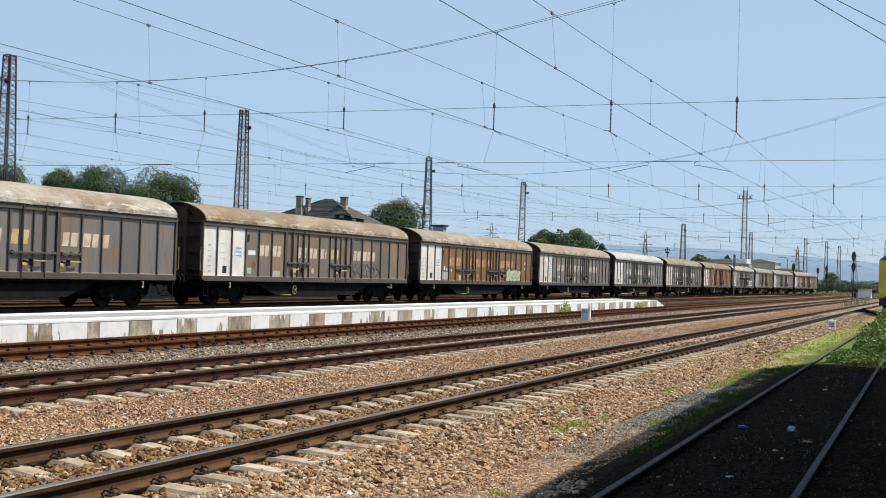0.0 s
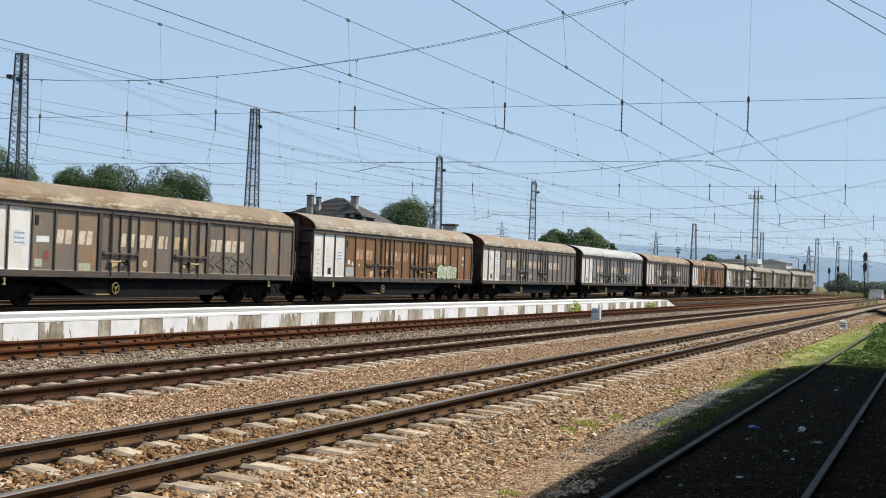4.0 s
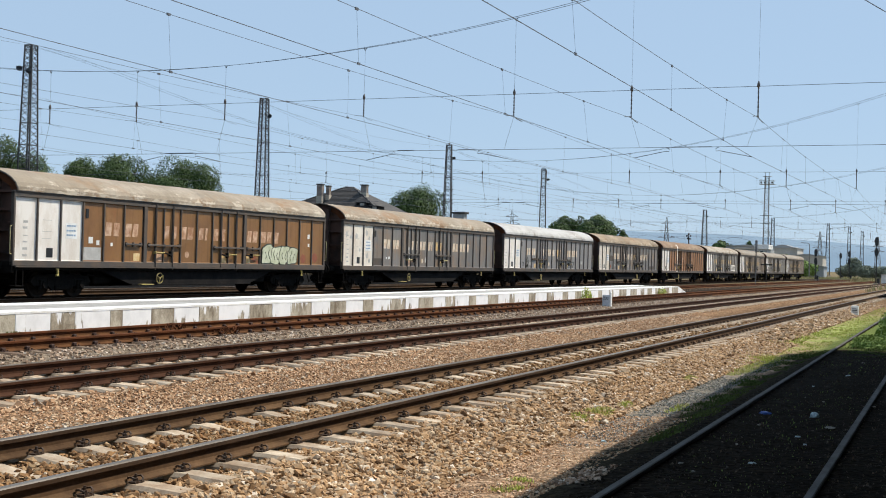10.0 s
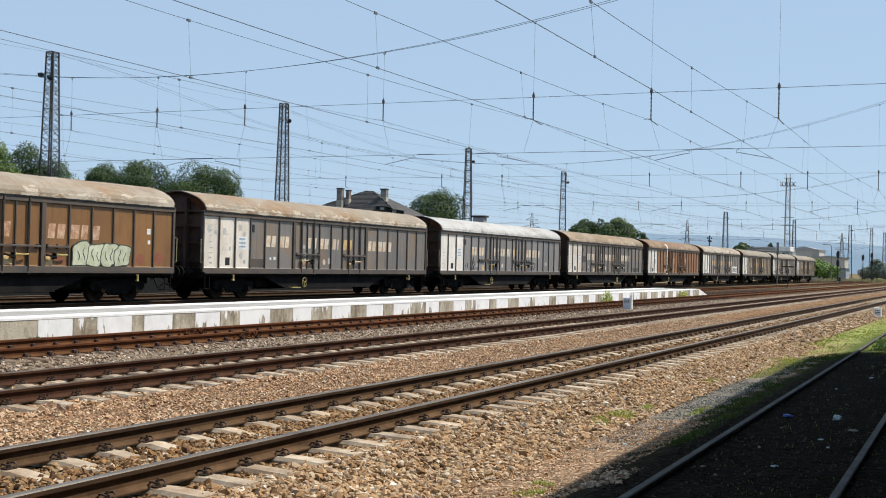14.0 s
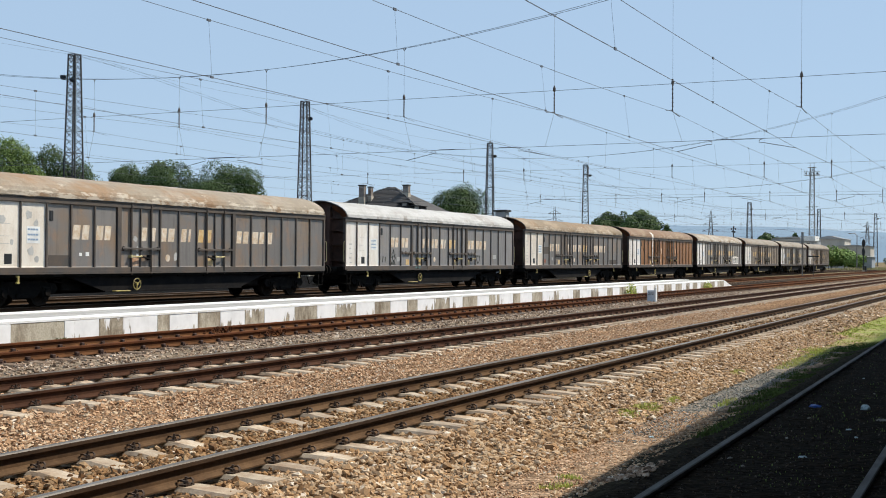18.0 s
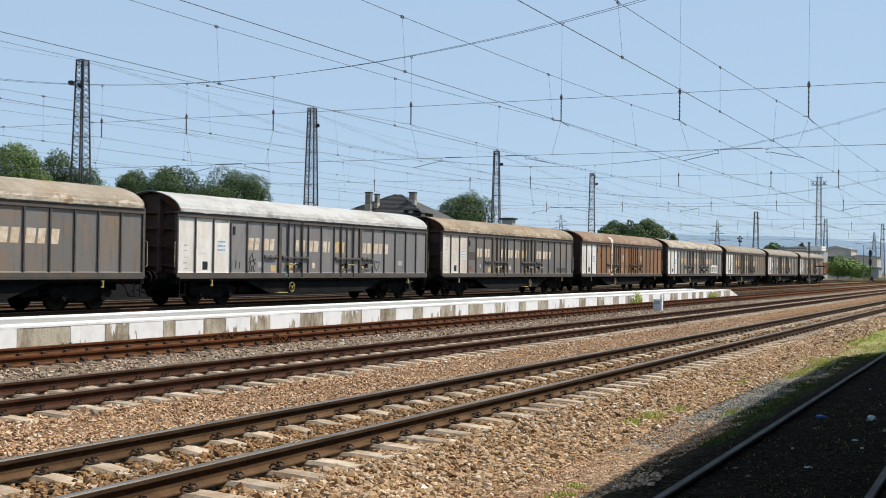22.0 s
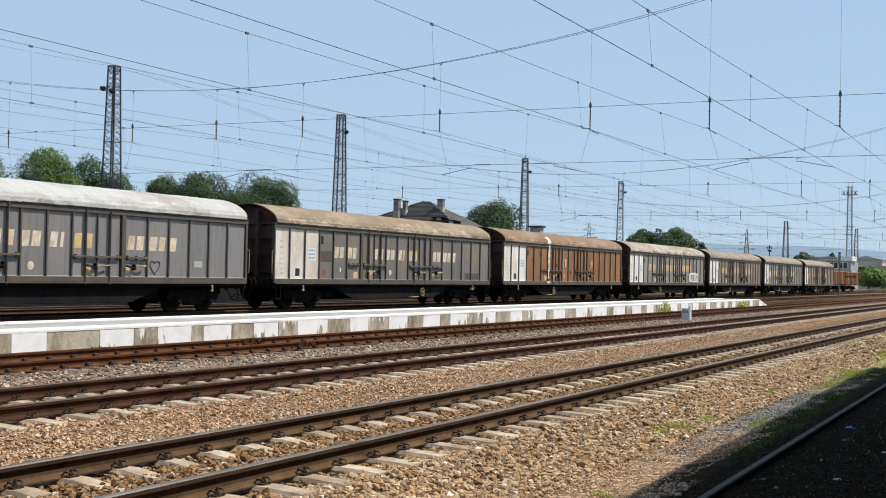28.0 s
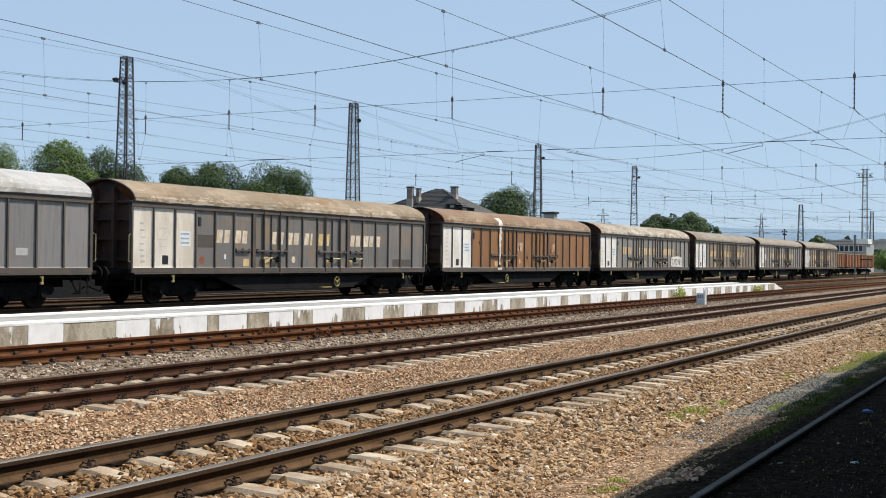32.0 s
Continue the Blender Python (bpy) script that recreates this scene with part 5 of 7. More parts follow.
def flood_head(m, h):
    """A small floodlight bracket below the mast's head."""
    part("head_plate", Shape().tube([(-0.38, -0.38, h), (0.38, -0.38, h), (0.38, 0.38, h), (-0.38, 0.38, h)], 0.05, 4, True), M_STEEL, m)
    sg = -1 if m.location.y < 90 else 1
    part("lamp_bracket", Shape().bar((sg * 0.35, -0.3, h - 2.3), (sg * 0.75, -0.4, h - 2.15), 0.06).bar((sg * 0.35, -0.3, h - 1.7), (sg * 0.75, -0.4, h - 2.0), 0.04), M_STEEL, m)
    for x, z in ((sg * 0.80, h - 2.0), (-sg * 0.15, h - 2.25)) if m.location.y < 90 else ((sg * 0.85, h - 2.0),):
        f = part("floodlight", Shape().turned((x, -0.42, z - 0.2), [(0.09, 0.0), (0.24, 0.10), (0.24, 0.32), (0.12, 0.42)], 10), M_BLACK, m)
        part("glass", Shape().disc((x + sg * 0.10, -0.60, z), (sg * 0.5, -0.8, -0.3), 0.2, 0.03, 10), M_GLASS, f)


for n, y in enumerate(SPANS[1:]):
    tone = M_STEEL
    lattice("lattice_mast", "tall dark steel lattice mast carrying the headspan wires", 19.3, 1.50, 0.72, pose((-73.2, -74.0, -72.2, -72.4, -72.5)[n], y, -0.3, rz=4 * n), "headspan masts", tone, flood_head, 0.085 + 0.0002 * y, 0.052 + 0.0002 * y)
    lattice("lattice_mast", "steel lattice mast on the station side carrying headspan wires", 19.3, 1.50, 0.72, pose(RIGHT_X, y, -0.4), "headspan masts", tone)
lattice("lattice_mast", "distant steel lattice mast with a floodlight", 19.2, 2.0, 0.9, pose(MAST_X, 364, -0.3), "headspan masts", M_STEEL, flood_head, 0.15, 0.07)
lattice("lattice_mast", "slender distant steel lattice mast", 19.5, 1.6, 0.8, pose(-62, 423, -0.3), "headspan masts", M_STEEL, None, 0.15, 0.07)
for x, y, h in ((-47.7, 459, 19.2), (-44.3, 503, 19.4), (-40.8, 520, 18.5), (-22.0, 500, 20), (-16.5, 540, 19)):
    lattice("lattice_mast", "thin distant lattice mast of the yard", h, 1.6, 0.8, pose(x, y, -0.3), "headspan masts", M_STEEL, flood_head, 0.15, 0.07)


def tower_head(m, h):
    part("gallery", Shape().box(-2.3, 2.3, -1.6, 1.6, h - 2.55, h - 2.45).tube([(-2.3, -1.6, h - 1.4), (2.3, -1.6, h - 1.4), (2.3, 1.6, h - 1.4), (-2.3, 1.6, h - 1.4)], 0.05, 4, True), M_GALV, m)
    for x in np.linspace(-2.2, 2.2, 7):
        part("railing_post", Shape().box(x - 0.04, x + 0.04, -1.6, -1.52, h - 2.5, h - 1.4), M_GALV, m)
    part("crown", Shape().box(-1.3, 1.3, -0.8, 0.8, h - 0.08, h).bar((-0.6, 0, h - 2.4), (-0.6, 0, h + 1.3), 0.1).bar((0.6, 0, h - 2.4), (0.6, 0, h + 1.3), 0.1).bar((-1.4, 0, h + 1.3), (1.4, 0, h + 1.3), 0.1), M_GALV, m)
    for z in (h - 12.5, h - 15.0):
        part("crossarm", Shape().box(-1.9, 1.9, -0.12, 0.12, z - 0.07, z + 0.07), M_STEEL, m)
    for x in (-1.7, -0.6, 0.6, 1.7):
        part("floodlight", Shape().box(x - 0.22, x + 0.22, -1.0, -0.7, h - 2.2, h - 1.75, 0.05), M_STEEL, m)


lattice("floodlight_tower", "tall grey lattice floodlight tower with a gallery at its head", 31.5, 1.8, 1.15, pose(-60, 395, -0.3), "", M_GALV, tower_head, 0.15, 0.075)


def pylon(x, y, h, rz=0):
    p = thing("power_pylon", "distant grey lattice power pylon with three crossarms", "pylon", "power pylons", at=pose(x, y, -0.4, rz=rz))
    for sx in (-1, 1):
        for sy in (-1, 1):
            part("leg", Shape().bar((sx * 2.2, sy * 2.2, 0), (sx * 0.25, sy * 0.25, h), 0.22), M_GALV, p)
    for k in range(7):
        z0, z1 = h * k / 8, h * (k + 1) / 8
        a, b = 2.2 - 1.95 * k / 8, 2.2 - 1.95 * (k + 1) / 8
        part("bracing", Shape().bar((-a, -a, z0), (b, -b, z1), 0.12).bar((a, -a, z0), (-b, -b, z1), 0.12).bar((-a, a, z0), (b, b, z1), 0.12).bar((a, a, z0), (-b, b, z1), 0.12), M_GALV, p)
    for z, w in ((h * 0.62, 4.6), (h * 0.75, 3.8), (h * 0.88, 2.8)):
        part("crossarm", Shape().bar((-w, 0, z), (w, 0, z), 0.22).bar((-w, 0, z), (0, 0, z + 1.4), 0.14).bar((w, 0, z), (0, 0, z + 1.4), 0.14), M_GALV, p)


pylon(-150, 645, 28.5, 20)
pylon(-192, 520, 26.0, 20)
pylon(-88, 800, 27.0, 20)
pylon(-60, 900, 27.0, 20)


def sag(a, b, depth, n=12):
    a, b = Vector(a), Vector(b)
    return [a.lerp(b, k / n) - Vector((0, 0, 4 * depth * (k / n) * (1 - k / n))) for k in range(n + 1)]


def headspan(y, zmin, x0, a):
    """The cross wires at one pair of masts: sagging carrier, two level ropes, hangers with insulators and steady arms."""
    hs = thing("headspan", "cross-track headspan of steel wires hung between two masts", "overhead wires", "headspans")
    ends = [min(a, (18.7 - zmin) / (e - x0) ** 2) for e in (MAST_X, RIGHT_X)]

    def low(x):
        """The carrier's height: it flattens towards the mast heads that hold it."""
        e, g = (MAST_X, ends[0]) if x < x0 else (RIGHT_X, ends[1])
        f = min(1.0, max(0.0, ((x - x0) / (e - x0) - 0.45) / 0.55))
        return zmin + (a + (g - a) * f * f) * (x - x0) ** 2
    xs = list(np.linspace(MAST_X, RIGHT_X, 72))
    for d in (0.0, 0.16):
        part("carrier_wire", Shape().tube([(x, y + d * 0.6, low(x) + d * abs(x - x0) / 30) for x in xs], 0.010, 4), M_WIRE, hs)
    part("upper_rope", Shape().tube([(MAST_X, y, 7.95), (-30, y, 7.92), (RIGHT_X, y, 7.97)], 0.010, 4), M_WIRE, hs)
    part("lower_rope", Shape().tube([(MAST_X, y, 5.86), (-30, y, 5.84), (RIGHT_X, y, 5.88)], 0.010, 4), M_WIRE, hs)
    for n, (_, cz) in enumerate(LINES):
        x = line_x(n, SPANS.index(y))
        h = part("hanger", Shape().tube([(x, y, low(x)), (x, y, 7.98)], 0.0045, 4), M_WIRE, hs)
        part("clamp", Shape().tube([(x - 0.07, y, low(x) + 0.02), (x, y, low(x) - 0.10), (x + 0.07, y, low(x) + 0.02)], 0.018, 4), M_WIRE, h)
        part("link", Shape().tube([(x, y, cz), (x + 0.35 * (1 if n % 2 else -1), y, 5.86)], 0.005, 4), M_WIRE, h)
        p = (8.02 - cz) / 7
        sheds = [row for k in range(7) for row in ((0.014, p * k), (0.036, p * k + 0.01), (0.026, p * k + 0.05), (0.018, p * k + p - 0.005))]
        part("insulator", Shape().turned((x, y, cz), sheds, 8), M_INSUL, h)
        part("end_fitting", Shape().turned((x, y, 7.90), [(0.02, 0), (0.055, 0.03), (0.055, 0.12), (0.02, 0.22)], 8), M_INSUL, h)
        part("carrier_clamp", Shape().tube([(x - 0.05, y - 0.7, cz - 0.04), (x, y - 0.2, cz + 0.03), (x + 0.04, y + 0.25, cz - 0.05), (x + 0.05, y + 0.8, cz - 0.09)], 0.016 if n in (4, 5, 6) else 0.007, 4), M_WIRE, h)
        sg = 1 if n % 2 else -1
        part("steady_arm", Shape().tube([(x + sg * 1.30, y, 5.86), (x + sg * 1.42, y, 5.80), (x + sg * 1.42, y, 5.71), (x + sg * 1.30, y, 5.72), (x + sg * 0.15, y, 5.49)], 0.012, 5), M_WIRE, hs)
        part("rope_insulator", Shape().box(x + sg * 1.9 - 0.35, x + sg * 1.9 + 0.35, y - 0.014, y + 0.014, 5.848, 5.876), M_WIRE, hs)


headspan(43.0, 9.45, -32.2, 0.0051)
headspan(81.0, 8.77, -29.8, 0.0066)
headspan(115.5, 8.44, -28.5, 0.0056)
headspan(168.0, 8.50, -28.5, 0.0056)
headspan(212.5, 8.50, -28.5, 0.0056)


def overhead_line(n):
    """The lengthwise wires over one track: carrier, contact wire and droppers."""
    ob = thing("overhead_line", "lengthwise carrier and contact wire with thin droppers over a track", "overhead wires", "overhead lines")
    stops = SPANS + [260.0, 310.0, 360.0, 410.0]
    cz = LINES[n][1]
    for i, (a, b) in enumerate(zip(stops, stops[1:])):
        side = lambda i: (-0.14 if i % 2 else 0.36) if n % 2 == 0 else (0.20 if i % 2 else -0.05)
        xa, xb = line_x(n, i), line_x(n, i + 1)
        pts = sag((xa, a, cz), (xb, b, cz), 0.00017 * (b - a) ** 2, 16)
        part("carrier_wire", Shape().tube(pts, 0.0065, 4), M_WIRE, ob)
        ca, cb = Vector((xa + side(i), a, 5.48)), Vector((xb + side(i + 1), b, 5.48))
        part("contact_wire", Shape().tube([ca, cb], 0.0075, 4), M_WIRE, ob)
        for q in ((0.16, 0.34, 0.524, 0.707, 0.87) if a < 200 else (0.3, 0.7)):
            k = int(q * 16)
            p, c = pts[k].lerp(pts[k + 1], q * 16 - k), ca.lerp(cb, q)
            dr = part("dropper", Shape().tube([p, c], 0.003, 3), M_WIRE, ob)
            if a < 160:
                part("dropper_clip", Shape().box(p.x - 0.012, p.x + 0.012, p.y - 0.06, p.y + 0.06, p.z - 0.035, p.z + 0.02), M_WIRE, dr)
                part("dropper_clip", Shape().box(c.x - 0.012, c.x + 0.012, c.y - 0.05, c.y + 0.05, c.z - 0.02, c.z + 0.03), M_WIRE, dr)


for n in range(len(LINES)):
    overhead_line(n)

# Two wires that branch off from the nearest track's line towards the siding.
branch = thing("overhead_line", "pair of bare wires branching off over the siding", "overhead wires", "overhead lines")
part("contact_wire", Shape().tube([(-1.85 + 0.239 * (y - 18.07), y, 5.7) for y in (-2, 18, 43)], 0.0075, 4), M_WIRE, branch)
part("carrier_wire", Shape().tube([(-1.55 + 0.30 * (y - 18.15), y, 5.7) for y in (-2, 18, 43)], 0.0065, 4), M_WIRE, branch)

feeder = thing("feeder_wires", "bare feeder wires strung along the tops of the masts", "overhead wires")
for x, z in ((MAST_X - 0.4, 18.9), (MAST_X + 0.3, 14.5)):
    stops = SPANS + [364.0, 500.0]
    for a, b in zip(stops, stops[1:]):
        part("wire", Shape().tube(sag((x, a, z), (x, b, z), 0.00035 * (b - a) ** 2, 8), 0.010, 4), M_WIRE, feeder)

# ---- trees, house and distance ----
M_LEAF = surf("broad_leaves", (0.080, 0.126, 0.038), (0.052, 0.086, 0.027), 0.5, 0.9, 8, 0.7, 0, 0.0, vary=0.1, spec=0.2)
M_LEAF_LIGHT = surf("bright_leaves", (0.130, 0.195, 0.044), (0.092, 0.142, 0.036), 0.5, 0.9, 8, 0.7, 0, 0.0, vary=0.1, spec=0.2)
M_BUSH = surf("bright_bush_leaves", (0.20, 0.29, 0.075), (0.13, 0.20, 0.05), 0.5, 0.9, 8, 0.7, 0, 0.0, vary=0.1, spec=0.2)
# Paler and greyer than M_LEAF: distance haze put into the colour.
M_LEAF_FAR = surf("hazy_far_leaves", (0.195, 0.226, 0.170), (0.140, 0.166, 0.130), 0.5, 0.9, 8, 0.8, 0, 0.0, vary=0.1, spec=0.1)
M_BARK = surf("grey_bark", (0.10, 0.08, 0.06), (0.06, 0.045, 0.035), 0.5, 3, 30, 0.9, 0, 0.3)
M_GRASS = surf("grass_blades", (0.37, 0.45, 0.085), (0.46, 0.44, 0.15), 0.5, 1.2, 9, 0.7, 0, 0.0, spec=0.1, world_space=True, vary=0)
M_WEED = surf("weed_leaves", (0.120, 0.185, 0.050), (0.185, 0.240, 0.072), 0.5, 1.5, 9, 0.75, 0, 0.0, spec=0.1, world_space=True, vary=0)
# Darker than M_GRASS and M_WEED: the canopy's shade put into the colour.
M_SHADE_TURF = surf("shade_dark_turf", (0.050, 0.078, 0.021), (0.075, 0.098, 0.030), 0.5, 1.5, 9, 0.8, 0, 0.0, spec=0.05, world_space=True, vary=0)
M_LITTER = surf("dead_leaf_litter", (0.075, 0.050, 0.028), (0.040, 0.028, 0.018), 0.5, 6, 30, 0.9, 0, 0.0, world_space=True, vary=0)
M_DRY = surf("dry_grass", (0.36, 0.30, 0.14), (0.22, 0.22, 0.09), 0.5, 0.6, 9, 0.8, 0, 0.0, world_space=True, vary=0)
for mt in (M_LEAF, M_LEAF_LIGHT, M_WEED, M_GRASS):
    nt = mt.node_tree
    geo = nt.nodes.new("ShaderNodeNewGeometry")
    bs = nt.nodes["Principled BSDF"]
    src = bs.inputs["Base Color"].links[0].from_socket
    nt.links.new(mixed(nt, 1.0, src, ramp_of(nt, geo.outputs["Random Per Island"], [(0, 0.86), (1, 1.14)]), "MULTIPLY"), bs.inputs["Base Color"])


def leaf_mesh(name, centres, size, material, rng, flat=0.5, facing=None):
    """Many small bent leaf clumps, each of two faces, at the given centres; facing: where each one turns."""
    n = len(centres)
    c = np.array(centres)
    g = rng.normal(size=(n, 3))
    if facing is None:
        g[:, 2] = np.abs(g[:, 2]) * flat + 0.25
    else:
        g = facing + 0.42 * g
    g /= np.linalg.norm(g, axis=1)[:, None]
    h = np.cross(g, rng.normal(size=(n, 3)))
    h /= np.linalg.norm(h, axis=1)[:, None] + 1e-9
    k = np.cross(g, h)
    s = (size * rng.uniform(0.6, 1.4, n))[:, None]
    v = np.stack([c - h * s, c - k * s * 0.6 + g * s * 0.15, c + k * s * 0.6 + g * s * 0.15, c + h * s], 1).reshape(-1, 3)
    f = (np.arange(n)[:, None, None] * 4 + np.array([[0, 1, 2], [1, 3, 2]])[None]).reshape(-1, 3)
    me = bpy.data.meshes.new(name)
    me.from_pydata(v.tolist(), [], f.tolist())
    me.materials.append(material)
    return me


def tree(x, y, h, r, seed, label, leaves=34000, low=0.22, material=None, size=0.092, lobe=(0.16, 0.22, 0.30, 0.44)):
    """A tree with a dense crown of many leafy boughs, r wide to each side."""
    rng = np.random.default_rng(seed)
    t = thing("tree", label, "tree", "trees beyond the yard", at=pose(x, y, -0.4))
    trunk = Shape()
    top = Vector((rng.uniform(-.3, .3), rng.uniform(-.3, .3), h * 0.7))
    for k in range(6):
        a, b = Vector((0, 0, 0)).lerp(top, k / 6), Vector((0, 0, 0)).lerp(top, (k + 1) / 6)
        trunk.tube([a, b + (b - a) * 0.05], 0.30 * (1 - 0.13 * k) * h / 12, 7)
    rz = h * (1 - low) / 2
    mid = np.array([0, 0, h - rz])
    d = rng.normal(size=(44, 3))
    d /= np.linalg.norm(d, axis=1)[:, None]
    d[0] = (0.05, 0.05, 1)
    lobes = []
    for k, q in enumerate(d):
        big = r * rng.choice(lobe)
        c = mid + q * np.array([r - big, r - big, rz - big]) * rng.uniform(0.82, 1.04)
        lobes.append((c, big))
        if k % 3 == 0:
            a = Vector((0, 0, 0)).lerp(top, max(0.3, min(c[2] / h * 0.85, 0.95)))
            trunk.tube([a, a.lerp(Vector(c), 0.55) + Vector((0, 0, 0.25)), Vector(c)], 0.07, 5)
    lobes.append((mid, min(r, rz) * 0.62))
    part("trunk", trunk, M_BARK, t)
    vol = np.array([q[1] ** 2 for q in lobes])
    pick = rng.choice(len(lobes), leaves, p=vol / vol.sum())
    d = rng.normal(size=(leaves, 3))
    d /= np.linalg.norm(d, axis=1)[:, None]
    rad = np.array([lobes[i][1] for i in pick]) * (0.80 + 0.24 * rng.random(leaves))
    wob = 1 + 0.14 * np.sin(d[:, 0] * 9 + pick) * np.cos(d[:, 1] * 8 + d[:, 2] * 7)
    c = np.array([lobes[i][0] for i in pick]) + d * (rad * wob)[:, None]
    ok = c[:, 2] > h * low * 0.8
    tagged(part("crown", leaf_mesh("crown", c[ok], size, material or M_LEAF, rng, facing=d[ok] + np.array([0, 0, 0.25])), None, t), kind="stuff")
    return t


LIME = "full broad-leaved tree with a dense dark green crown"
tree(-100.2, 91, 14.0, 4.6, 1, LIME, material=M_LEAF_LIGHT)
tree(-95.6, 95, 14.9, 4.3, 2, LIME, material=M_LEAF_LIGHT)
tree(-95.2, 100.5, 14.2, 3.6, 3, "broad-leaved tree with a paler greyish green crown", 18000)
tree(-91.8, 101, 12.6, 3.4, 16, "broad-leaved tree with a paler greyish green crown", 16000)
tree(-104.6, 124, 14.3, 3.2, 4, LIME, 26000)
tree(-97.9, 124, 15.0, 4.8, 5, LIME, 44000)
tree(-90.3, 126, 14.4, 5.7, 6, LIME, 60000, lobe=(0.24, 0.30, 0.36))
tree(-84.4, 185, 14.7, 6.3, 7, "round broad-leaved tree beside the house", 26000, size=0.145, lobe=(0.22, 0.28, 0.36))
tree(-96.4, 300, 14.3, 5.4, 8, LIME, 8000, size=0.32)
tree(-92.6, 301, 14.5, 5.0, 10, LIME, 7000, size=0.32)
tree(-88.9, 304, 15.1, 5.2, 9, LIME, 8000, size=0.32)
tree(-91.0, 300, 13.9, 4.4, 17, LIME, 7000, size=0.32)
tree(-86.2, 305, 13.6, 4.0, 18, LIME, 6000, size=0.32)
tree(-82.6, 306, 11.5, 1.7, 11, LIME, 1500, size=0.3)
tree(-80.2, 430, 12.3, 4.5, 12, "distant broad-leaved tree behind the sheds", 4000, size=0.45)
tree(-70.9, 430, 11.7, 1.7, 14, "distant broad-leaved tree behind the sheds", 1200, size=0.4)
tree(-92.5, 165, 9.6, 1.6, 15, "small tree top beside the house roof", 1500)
for n, (b, y, h, r) in enumerate(((-0.137, 322, 6.3, 3.4), (-0.127, 325, 5.6, 3.6), (-0.119, 320, 4.2, 3.0), (-0.0835, 380, 6.6, 2.6), (-0.090, 390, 4.4, 3.4), (-0.075, 370, 4.0, 3.0), (-0.069, 390, 3.6, 4.0), (-0.060, 380, 3.8, 4.5), (-0.052, 370, 3.6, 4.5), (-0.043, 350, 3.2, 4.5))):
    tree(b * y, y, h, r, 30 + n, "dense bright green bush at the end of the yard" if n < 3 else "low distant bush at the end of the yard", 3000, 0.05, M_BUSH if n < 3 else M_LEAF_FAR, 0.26)


M_SLATE = surf("dark_roof_tiles", (0.038, 0.036, 0.036), (0.058, 0.053, 0.050), 0.5, 0.9, 12, 0.85, 0, 0.4, dist=0.03)
M_TILE_PALE = surf("lichened_ridge_tile", (0.32, 0.30, 0.27), (0.18, 0.165, 0.15), 0.5, 2.0, 14, 0.9, 0, 0.2)
M_PLASTER = surf("beige_plaster", (0.48, 0.43, 0.35), (0.36, 0.31, 0.25), 0.5, 0.5, 12, 0.9, 0, 0.1)
M_BRICK = surf("chimney_brick", (0.17, 0.115, 0.09), (0.30, 0.27, 0.24), 0.5, 1.5, 14, 0.9, 0, 0.3)
M_SHED = surf("grey_shed_sheet", (0.30, 0.33, 0.36), (0.38, 0.37, 0.35), 0.5, 0.15, 6, 0.7, 0, 0.1)
M_PALE = surf("pale_shed_wall", (0.50, 0.47, 0.42), (0.40, 0.37, 0.32), 0.5, 0.15, 6, 0.85, 0, 0.1)


